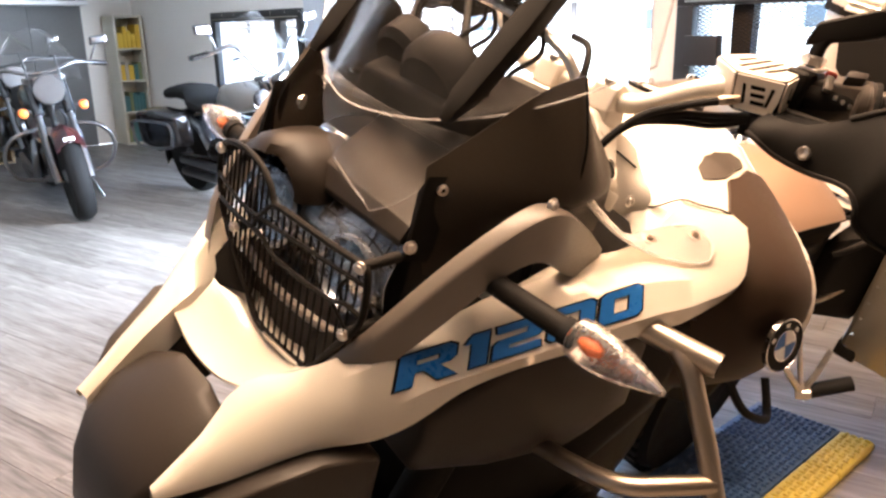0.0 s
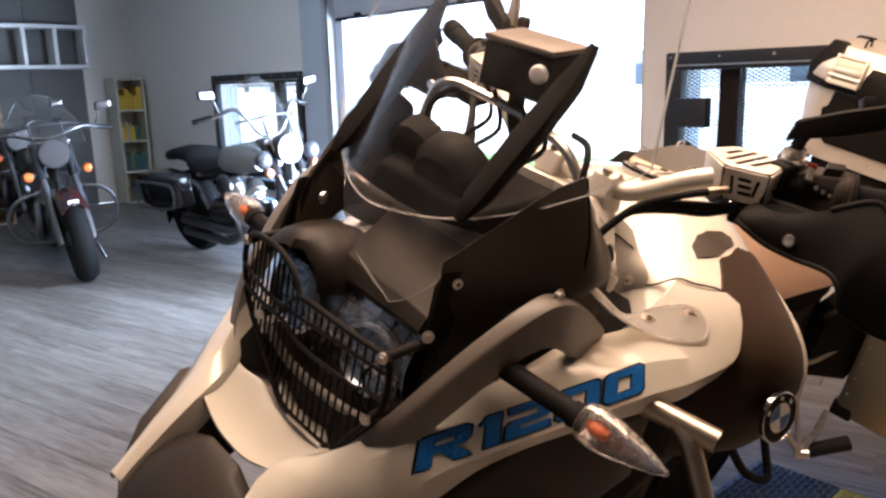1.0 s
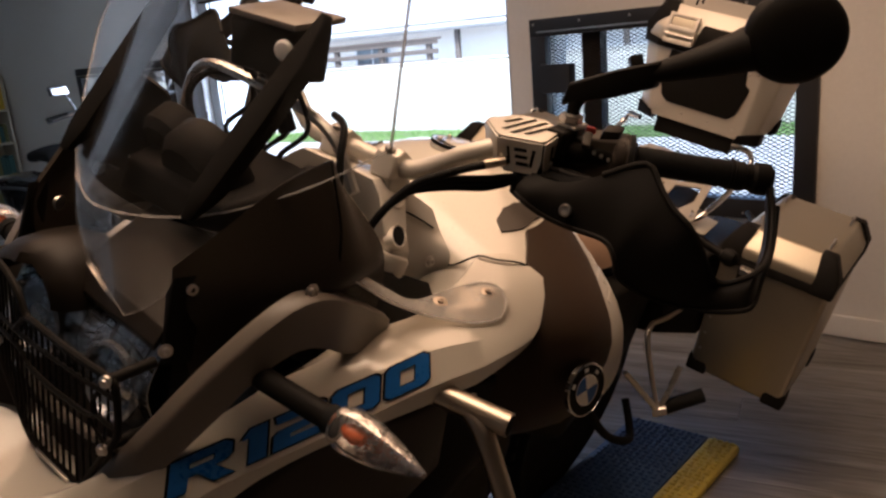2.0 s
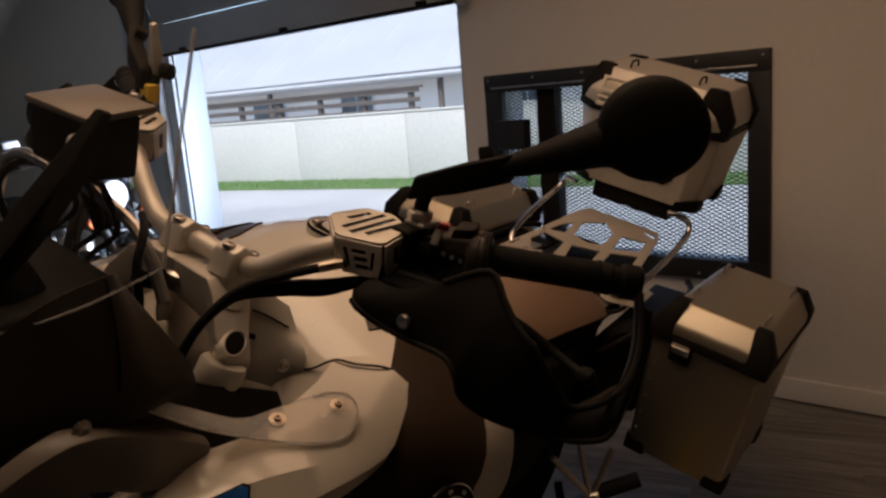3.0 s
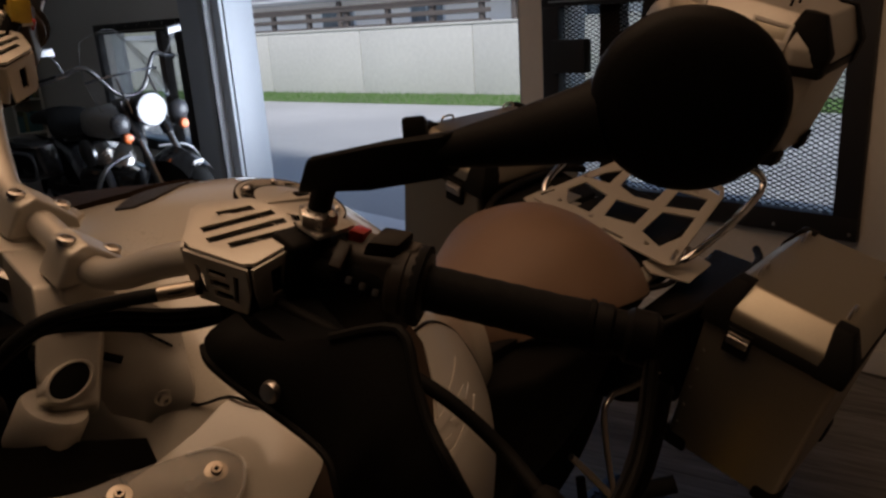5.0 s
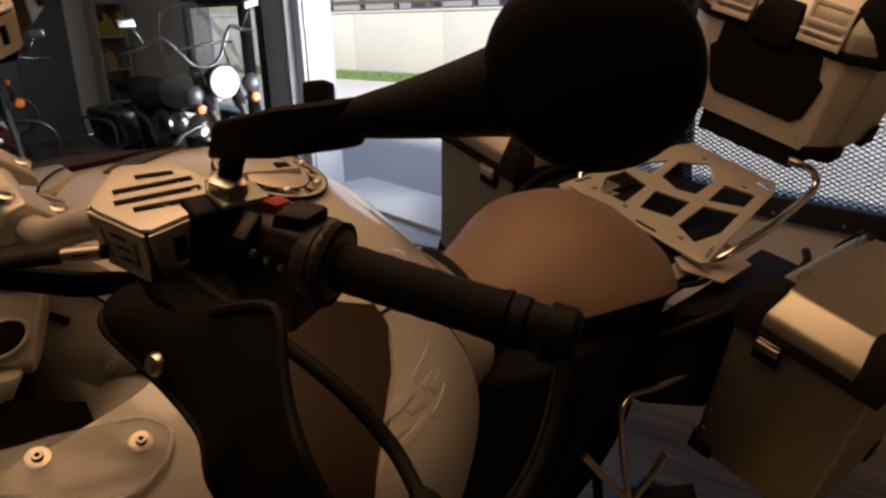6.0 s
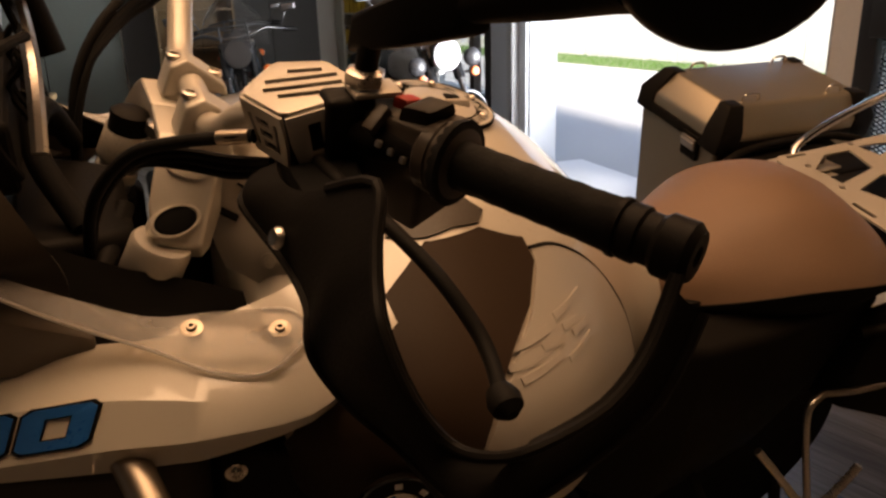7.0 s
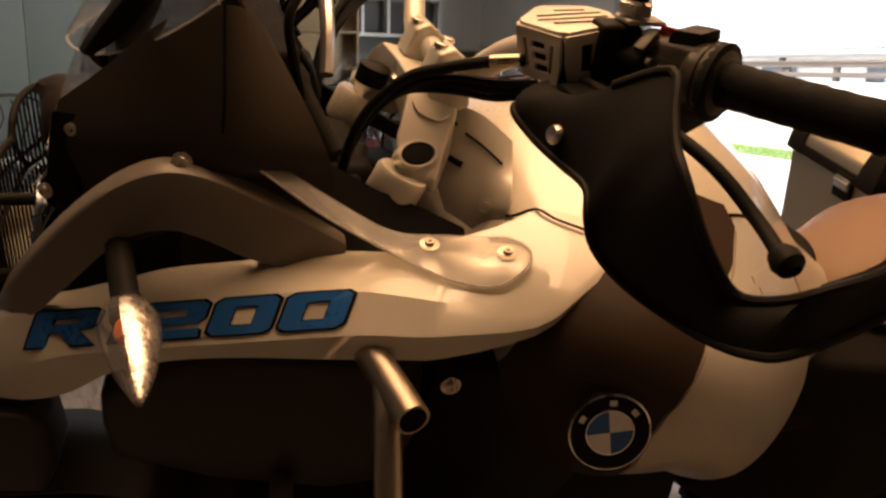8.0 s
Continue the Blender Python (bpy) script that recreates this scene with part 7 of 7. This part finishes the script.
# engine, frame, exhaust, wheels
eng = part("engine", bevel(loft([oval(0.52, 0.16, 0.36, 0.74, n=16), oval(0.70, 0.2, 0.30, 0.80, n=16), oval(0.95, 0.2, 0.27, 0.80, n=16), oval(1.20, 0.15, 0.30, 0.78, n=16)]), 0), BLACK, bike, "dark boxer engine")
for s in (-1, 1):
    cyl = part("cylinder", lathe([(0.07, 0.0), (0.075, 0.05)] + [(0.085 - 0.012 * (i % 2), 0.06 + 0.008 * i) for i in range(10)] + [(0.08, 0.15), (0.075, 0.22), (0.05, 0.235)], 24, along((0.80, s * 0.14, 0.50), (0.80, s * 0.5, 0.52))), BLACK, eng)
    part("valve_cover", bevel(loft([[(0.73, s * 0.30, 0.44), (0.73, s * 0.30, 0.58), (0.87, s * 0.30, 0.58), (0.87, s * 0.30, 0.44)], [(0.75, s * 0.375, 0.46), (0.75, s * 0.375, 0.56), (0.85, s * 0.375, 0.56), (0.85, s * 0.375, 0.46)]]), 0.012, 3), SILVER, cyl)


def wheel(x, z, r, w, name):
    h = part(name, lathe([(r - 0.075, -w * 0.42), (r - 0.02, -w * 0.5), (r, -w * 0.28), (r + 0.004, 0), (r, w * 0.28), (r - 0.02, w * 0.5), (r - 0.075, w * 0.42)], 56, pose(x, 0, z, 90)), RUBBER, bike, "black spoked wheel with block-tread tyre")
    part("rim", lathe([(r - 0.08, -w * 0.42), (r - 0.068, -w * 0.42), (r - 0.072, w * 0.42), (r - 0.08, w * 0.42), (r - 0.092, 0.01), (r - 0.092, -0.01)], 48, pose(x, 0, z, 90)), BLACK, h)
    part("hub", lathe([(0.03, -0.07), (0.05, -0.05), (0.045, 0), (0.05, 0.05), (0.03, 0.07)], 24, pose(x, 0, z, 90)), BLACK, h)
    for i in range(20):
        a = i * math.pi / 10
        b = a + (0.5 if i % 2 else -0.5)
        part("spoke", rod((x + 0.045 * math.cos(b), (-1) ** i * 0.04, z + 0.045 * math.sin(b)), (x + (r - 0.085) * math.cos(a), (-1) ** i * 0.015, z + (r - 0.085) * math.sin(a)), 0.0022, 6), STEEL, h)
    for i in range(44):
        a = 2 * math.pi * i / 44
        for k in (-1, 1):
            part("tread_block", box(-0.014, 0.014, -w * 0.19, w * 0.19, -0.004, 0.009, 0.002, 1, m=Matrix.Translation((x, k * w * 0.21, z)) @ pose(0, 0, 0, 0, math.degrees(a) + 3 * k) @ Matrix.Translation((0, 0, r - 0.001))), RUBBER, h)
    if name == "front_wheel":
        for s in (-1, 1):
            part("brake_disc", lathe([(0.10, 0), (0.15, 0), (0.15, 0.005), (0.10, 0.005)], 40, pose(x, s * 0.07, z, 90)), STEEL, h)


wheel(0.27, 0.335, 0.33, 0.12, "front_wheel")
wheel(1.76, 0.335, 0.32, 0.17, "rear_wheel")
part("front_fender", sheet([[(0.27 + 0.36 * math.cos(a), y, 0.335 + 0.36 * math.sin(a) - abs(y) * 0.3) for y in (-0.075, -0.05, 0, 0.05, 0.075)] for a in [radians(20 + 14 * i) for i in range(11)]], 0.003), BROWN, bike, "dark front fender")
both("frame_tube", lambda: tube([(0.80, -0.10, 1.0), (1.0, -0.14, 0.74), (1.35, -0.15, 0.70), (1.75, -0.14, 0.80), (2.05, -0.15, 0.86)], 0.014, 10), BLACK, "black tubular frame")


both("tail_cover", lambda: bevel(loft([[(1.28, -0.08, 0.50), (1.28, -0.11, 0.62), (1.28, -0.11, 0.80), (1.28, -0.04, 0.84), (1.28, -0.04, 0.48)], [(1.46, -0.16, 0.42), (1.46, -0.19, 0.58), (1.46, -0.185, 0.82), (1.46, -0.05, 0.86), (1.46, -0.05, 0.40)], [(1.68, -0.16, 0.50), (1.68, -0.19, 0.62), (1.68, -0.185, 0.82), (1.68, -0.05, 0.86), (1.68, -0.05, 0.46)], [(1.80, -0.12, 0.60), (1.81, -0.16, 0.68), (1.84, -0.17, 0.83), (1.84, -0.05, 0.86), (1.80, -0.05, 0.58)]]), 0.015, 3), BLACK, "black tail side cover and frame")


def footrest(s):
    f = part("footrest_bracket", join(tube([(1.638, s * 0.212, 0.565), (1.68, s * 0.25, 0.515), (1.725, s * 0.296, 0.458)], 0.0075, 10, 4), tube([(1.752, s * 0.208, 0.665), (1.716, s * 0.216, 0.643), (1.717, s * 0.25, 0.56), (1.726, s * 0.297, 0.456)], 0.0065, 10, 4),
                                      tube([(1.726, s * 0.297, 0.456), (1.755, s * 0.302, 0.51), (1.788, s * 0.300, 0.568)], 0.0075, 10, 4)), STEEL, bike, "steel footrest bracket")
    part("upper_stay", tube([(1.752, s * 0.208, 0.665), (1.800, s * 0.222, 0.668), (1.838, s * 0.234, 0.680), (1.878, s * 0.246, 0.697)], 0.0065, 10, 2), STEEL, f)
    part("peg", tube([(1.735, s * 0.295, 0.452), (1.79, s * 0.335, 0.475), (1.825, s * 0.372, 0.500)], 0.019, 10, 2), RUBBER, f)
    part("pivot", rod((1.722, s * 0.285, 0.448), (1.738, s * 0.315, 0.462), 0.014, 12, 0.002), STEEL, f)
    part("hose", tube([(1.55, s * 0.15, 0.50), (1.60, s * 0.22, 0.40), (1.68, s * 0.26, 0.36), (1.74, s * 0.24, 0.36), (1.76, s * 0.2, 0.42)], 0.011, 8), RUBBER, f)


footrest(-1), footrest(1)
part("swingarm", bevel(loft([[(1.15, 0.06, 0.34), (1.15, 0.06, 0.46), (1.15, 0.14, 0.46), (1.15, 0.14, 0.34)], [(1.76, 0.10, 0.28), (1.76, 0.10, 0.40), (1.76, 0.17, 0.40), (1.76, 0.17, 0.28)]]), 0.02, 3), BLACK, bike, "black single-sided swingarm")
part("silencer", lathe([(0.03, -0.02), (0.055, 0.0), (0.06, 0.03), (0.062, 0.36), (0.05, 0.40), (0.02, 0.40)], 24, along((1.70, 0.235, 0.50), (2.25, 0.255, 0.66))), BLACK, bike, "black exhaust silencer")
part("side_stand", tube([(1.0, -0.18, 0.30), (0.98, -0.26, 0.16), (0.965, -0.325, 0.1065)], 0.013, 10), BLACK, bike)
part("stand_foot", rod((0.965, -0.325, 0.1065), (0.965, -0.3215, 0.118), 0.03, 16), BLACK, bike)

# ---- the other motorcycles at the back: x forward, y to their left ----
MAROON = material("maroon_paint", (0.028, 0.004, 0.005), 0.3, grain=200, vary=0.1, bump=0.0, coat=0.12)
JET = material("black_gloss_paint", (0.012, 0.012, 0.013), 0.18, grain=200, vary=0.15, bump=0.0, coat=0.4)
SATINCHROME = material("satin_chrome", (0.17, 0.17, 0.175), 0.34, 1.0, grain=90, vary=0.1, bump=0.0, rough_vary=0.05)
LAMPFACE = material("fluted_lamp_face", (0.05, 0.05, 0.055), 0.30, 0.0, grain=60, vary=0.3, bump=0.1, rough_vary=0.1)
PEWTER = material("pewter_paint", (0.25, 0.25, 0.24), 0.3, 0.3, grain=200, vary=0.1, bump=0.0)


def cruiser(label, paint, at, bags, shield, rise=0.0, lean=6):
    b = thing("cruiser", label, "motorcycle", at @ pose(0, 0, 0, lean))
    for name, x in (("front_wheel", 0.78), ("rear_wheel", -0.74)):
        w = part(name, lathe([(0.225, -0.05), (0.29, -0.062), (0.315, -0.03), (0.318, 0), (0.315, 0.03), (0.29, 0.062), (0.225, 0.05)], 40, pose(x, 0, 0.318, 90)), RUBBER, b)
        part("rim", lathe([(0.20, -0.045), (0.228, -0.05), (0.228, 0.05), (0.20, 0.045), (0.195, 0)], 36, pose(x, 0, 0.318, 90)), SATINCHROME, w)
        part("hub", lathe([(0.03, -0.07), (0.05, -0.05), (0.05, 0.05), (0.03, 0.07)], 20, pose(x, 0, 0.318, 90)), SATINCHROME, w)
        for i in range(18):
            a = i * math.pi / 9
            part("spoke", rod((x + 0.04 * math.cos(a + 0.5), (-1) ** i * 0.03, 0.318 + 0.04 * math.sin(a + 0.5)), (x + 0.205 * math.cos(a), (-1) ** i * 0.01, 0.318 + 0.205 * math.sin(a)), 0.003, 5), SATINCHROME, w)
        part("brake_disc", lathe([(0.07, 0), (0.14, 0), (0.14, 0.005), (0.07, 0.005)], 30, pose(x, 0.07, 0.318, 90)), STEEL, w)
        a0, a1 = (48, 168) if x > 0 else (20, 190)
        part("fender", sheet([[(x + 0.345 * math.cos(a), y, 0.318 + 0.345 * math.sin(a) - 2.2 * y * y * 4) for y in (-0.085, -0.06, 0, 0.06, 0.085)] for a in [radians(a0 + (a1 - a0) * i / 12) for i in range(13)]], 0.004), paint, b)
    part("fender_tip", box(-0.004, 0.004, -0.034, 0.034, -0.045, 0.0, 0.003, m=pose(1.012, 0, 0.600, 0, 36, 0)), WHITE, b)
    for s in (-1, 1):
        f = part("fork_leg", rod((0.80, s * 0.10, 0.30), (0.50, s * 0.10, 0.92), 0.022, 14), SATINCHROME, b)
        part("fork_slider", rod((0.80, s * 0.10, 0.28), (0.66, s * 0.10, 0.59), 0.031, 14, 0.004), SATINCHROME, f)
        part("fork_cover", rod((0.60, s * 0.10, 0.715), (0.49, s * 0.10, 0.94), 0.036, 14, 0.004), JET, f)
        sg = part("turn_signal", lathe([(0.012, 0), (0.034, 0.012), (0.036, 0.03), (0.030, 0.042), (0, 0.05)], 18, along((0.60, s * 0.19, 0.755), (0.9, s * 0.19, 0.755))), SATINCHROME, b)
        part("signal_lens", lathe([(0.032, 0.040), (0.026, 0.054), (0, 0.060)], 18, along((0.60, s * 0.19, 0.755), (0.9, s * 0.19, 0.755))), ORANGE, sg)
        part("signal_stem", rod((0.585, s * 0.11, 0.755), (0.60, s * 0.185, 0.755), 0.010, 8), SATINCHROME, sg)
        m = part("mirror", tube([(0.40, s * 0.34, 1.03 + rise), (0.42, s * 0.37, 1.09 + rise), (0.41, s * 0.40, 1.14 + rise)], 0.006, 8), SATINCHROME, b)
        part("mirror_head", bevel(loft([[(0.425, s * 0.36, 1.125 + rise), (0.425, s * 0.47, 1.135 + rise), (0.425, s * 0.475, 1.185 + rise), (0.425, s * 0.365, 1.18 + rise)], [(0.395, s * 0.355, 1.12 + rise), (0.395, s * 0.475, 1.13 + rise), (0.395, s * 0.48, 1.19 + rise), (0.395, s * 0.36, 1.185 + rise)]]), 0.012, 3), SATINCHROME, m)
        part("grip", rod((0.345, s * 0.36, 1.005 + rise), (0.26, s * 0.46, 0.985 + rise), 0.018, 12, 0.003), RUBBER, b)
        part("lever", tube([(0.40, s * 0.31, 1.01 + rise), (0.38, s * 0.38, 1.0 + rise), (0.32, s * 0.46, 0.985 + rise)], 0.006, 6), SATINCHROME, b)
        part("engine_guard", tube([(0.42, s * 0.10, 0.62), (0.45, s * 0.28, 0.58), (0.43, s * 0.36, 0.45), (0.40, s * 0.30, 0.30), (0.38, s * 0.10, 0.24)], 0.015, 10), SATINCHROME, b)
        part("fuel_tank_half", loft([oval(0.38, 0.06, 0.73, 0.86, s * 0.06, 14), oval(0.20, 0.095, 0.70, 0.92, s * 0.065, 14), oval(-0.02, 0.08, 0.70, 0.89, s * 0.06, 14), oval(-0.14, 0.04, 0.71, 0.80, s * 0.05, 14)]), PEWTER if bags else JET, b)
        part("cylinder", lathe([(0.05, 0)] + [(0.075 - 0.010 * (i % 2), 0.012 * i) for i in range(1, 16)] + [(0.06, 0.20), (0.05, 0.23)], 18, along((0.02 + 0.05 * s, 0, 0.42), (0.02 + 0.22 * s, 0, 0.72))), STEEL, b)
        part("exhaust", tube([(0.12, -0.13, 0.50), (0.20, -0.16, 0.36), (0.02, -0.17, 0.25 + 0.04 * s), (-0.25, -0.18, 0.25 + 0.045 * s), (-0.62, -0.18, 0.27 + 0.045 * s)], 0.026, 12, 5, r_end=0.034), SATINCHROME, b)
        if bags:
            bag = part("saddlebag", bevel(loft([[(-0.42, s * 0.16, 0.44), (-0.42, s * 0.30, 0.46), (-0.42, s * 0.31, 0.68), (-0.42, s * 0.16, 0.70)], [(-0.70, s * 0.16, 0.38), (-0.70, s * 0.335, 0.40), (-0.70, s * 0.34, 0.71), (-0.70, s * 0.16, 0.72)],
                                           [(-0.98, s * 0.16, 0.42), (-0.98, s * 0.31, 0.44), (-0.98, s * 0.32, 0.68), (-0.98, s * 0.16, 0.70)]]), 0.03, 3), JET, b, "black hard saddlebag with a chrome rail")
            part("bag_rail", tube([(-0.40, s * 0.35, 0.60), (-0.46, s * 0.365, 0.64), (-0.90, s * 0.365, 0.63), (-0.97, s * 0.36, 0.55), (-0.90, s * 0.36, 0.44), (-0.48, s * 0.355, 0.45), (-0.41, s * 0.345, 0.52)], 0.011, 8, 5, closed=True), SATINCHROME, bag)
            part("aux_lamp", lathe([(0.02, -0.05), (0.055, -0.02), (0.062, 0.01), (0.058, 0.020), (0.046, 0.036), (0.026, 0.046), (0, 0.050)], 20, along((0.60, s * 0.20, 0.84), (1.0, s * 0.20, 0.84))), LAMPFACE, b)
    hl = part("headlight", lathe([(0.03, -0.12), (0.08, -0.09), (0.098, -0.02), (0.102, 0.02), (0.095, 0.03)], 28, along((0.62, 0, 0.885), (1.0, 0, 0.88))), SATINCHROME, b)
    part("headlight_lens", lathe([(0.094, 0.024), (0.086, 0.044), (0.062, 0.064), (0.032, 0.076), (0, 0.080)], 28, along((0.62, 0, 0.885), (1.0, 0, 0.88))), SCREEN, hl)
    part("reflector", lathe([(0.09, 0.022), (0.05, -0.03), (0, -0.05)], 28, along((0.62, 0, 0.885), (1.0, 0, 0.88))), DULLCHROME, hl)
    part("bulb_shade", lathe([(0.028, -0.03), (0.030, 0.010), (0.024, 0.018), (0, 0.020)], 16, along((0.62, 0, 0.885), (1.0, 0, 0.88))), SATINCHROME, hl)
    part("handlebar", tube([(0.26, 0.46, 0.985 + rise), (0.36, 0.34, 1.01 + rise), (0.43, 0.22, 1.03 + rise), (0.46, 0.08, 0.99), (0.46, -0.08, 0.99), (0.43, -0.22, 1.03 + rise), (0.36, -0.34, 1.01 + rise), (0.26, -0.46, 0.985 + rise)], 0.0135, 10), SATINCHROME, b)
    part("yoke", box(0.44, 0.54, -0.13, 0.13, 0.93, 0.965, 0.01), SATINCHROME, b)
    part("crankcase", bevel(loft([oval(0.36, 0.10, 0.22, 0.50, n=14), oval(0.10, 0.16, 0.18, 0.52, n=14), oval(-0.28, 0.15, 0.20, 0.50, n=14)]), 0), JET, b)
    part("air_cleaner", lathe([(0.02, 0), (0.085, 0.005), (0.09, 0.03), (0.07, 0.045), (0, 0.05)], 24, along((0.03, -0.15, 0.62), (0.03, -0.5, 0.62))), SATINCHROME, b)
    part("seat", loft([oval(-0.06, 0.10, 0.70, 0.755, n=16), oval(-0.22, 0.17, 0.67, 0.74, n=16), oval(-0.42, 0.18, 0.68, 0.80, n=16), oval(-0.50, 0.15, 0.74, 0.86, n=16), oval(-0.72, 0.13, 0.76, 0.86, n=16), oval(-0.90, 0.09, 0.74, 0.83, n=16)]), RUBBER, b, "black padded dual seat")
    part("tail_lamp", box(-1.14, -1.09, -0.06, 0.06, 0.46, 0.52, 0.01), RED, b)
    part("frame", tube([(0.46, 0, 0.88), (0.30, 0, 0.70), (0.0, 0, 0.68), (-0.30, 0, 0.64), (-0.74, 0, 0.60)], 0.03, 10), JET, b)
    part("down_tube", tube([(0.47, 0, 0.84), (0.42, 0, 0.50), (0.36, 0, 0.20), (-0.30, 0, 0.17), (-0.40, 0, 0.40)], 0.022, 10), JET, b)
    part("swingarm", join(rod((-0.30, 0.12, 0.33), (-0.74, 0.11, 0.318), 0.025, 10), rod((-0.30, -0.12, 0.33), (-0.74, -0.11, 0.318), 0.025, 10)), JET, b)
    part("side_stand", tube([(0.10, 0.12, 0.25), (0.08, 0.20, 0.12), (0.07, 0.245, -0.020)], 0.012, 8), SATINCHROME, b)
    rows = []
    for t in range(8):
        u = t / 7
        rows.append([(0.60 - 0.24 * u - 0.10 * a * a, 0.235 * a * (1 - 0.55 * max(0, u - 0.35) ** 1.6 * 1.6), 0.92 + shield * u - 0.05 * a * a * u) for a in [(-6 + i) / 6 for i in range(13)]])
    ws = part("windshield", sheet(rows, 0.004), SCREEN, b, "clear plastic windshield with chrome bar")
    ws.visible_shadow = False
    part("chrome_bar", tube([(p[0] + 0.006, p[1] * 1.02, p[2]) for p in rows[3]], 0.008, 8, 2), SATINCHROME, ws)
    part("chrome_post", rod((0.60, 0.10, 0.88), (0.52, 0.10, 1.09), 0.007, 8), SATINCHROME, ws)
    part("chrome_post", rod((0.60, -0.10, 0.88), (0.52, -0.10, 1.09), 0.007, 8), SATINCHROME, ws)
    part("plastic_edge", tube([r[0] for r in rows] + [p for p in rows[-1][1:-1]] + [r[-1] for r in reversed(rows)], 0.004, 6, 1), LENS, ws)
    return b


c1 = cruiser("maroon and chrome cruiser with a clear windshield", MAROON, pose(1.59, 6.29, 0, 0, 0, -98), False, 0.36)
c2 = cruiser("black cruiser with hard saddlebags and tall windshield", JET, pose(2.590, 5.160, 0, 0, 0, -84), True, 0.44, 0.14)
copy_thing(c1, pose(1.80, 8.25, 0) @ pose(0, 0, 0, 0, 0, -95) @ pose(0, 0, 0, 6))
bpy.context.view_layer.update()

# ---- floor planks, each a piece of its own ----
floor = thing("floor", "grey wood-look vinyl plank floor", "floor", kind="structure")
part("subfloor", box(-3.4, WX + 0.2, -4.0, NY, -0.1, -0.0085, 0), PLANKFAR, floor, smooth=False)
PW, PL = 0.182, 1.22
TURNED = pose(0, 0, 0, 0, 0, 15)


def plank_box(w, l):
    return box(0.0006, w - 0.0006, 0.0006, l - 0.0006, -0.008, 0.0, 0.0008, 1)


def in_room(u, v):
    p = TURNED @ Vector((u, v, 0))
    return -3.4 < p.x < WX and -4.0 < p.y < NY


rest, count, plank_me = [], 0, None
r = random.Random(11)
for i in range(-40, 50):
    u, v = i * PW, -6.0 - r.uniform(0, PL)
    while v < 12:
        if all(in_room(a, b) for a in (u, u + PW) for b in (v, v + PL)):
            c = TURNED @ Vector((u + PW / 2, v + PL / 2, 0))
            if -0.3 < c.x < 3.3 and 0.0 < c.y < 5.9 and count < 290:
                if plank_me is None:
                    o = part("plank", plank_box(PW, PL), PLANK, floor, smooth=False)
                    plank_me = o.data
                else:
                    o = new("plank", plank_me)
                    o.parent = floor
                o.matrix_basis = TURNED @ Matrix.Translation((u, v, 0))
                count += 1
            else:
                rest.append((u, v))
        v += PL
vs, fs = [], []
for a, yy in rest:
    k = len(vs)
    vs += [(p, q, z) for z in (-0.008, 0.0) for p, q in ((a + 0.0006, yy + 0.0006), (a + PW - 0.0006, yy + 0.0006), (a + PW - 0.0006, yy + PL - 0.0006), (a + 0.0006, yy + PL - 0.0006))]
    fs += [(k + 4, k + 5, k + 6, k + 7)] + [(k + i, k + (i + 1) % 4, k + 4 + (i + 1) % 4, k + 4 + i) for i in range(4)]
me = bpy.data.meshes.new("far_planks")
me.from_pydata(vs, [], fs)
me.materials.append(PLANKFAR)
o = tagged(new("far_planks", me), "grey wood-look vinyl planks", kind="stuff")
o.parent = floor
o.matrix_basis = TURNED
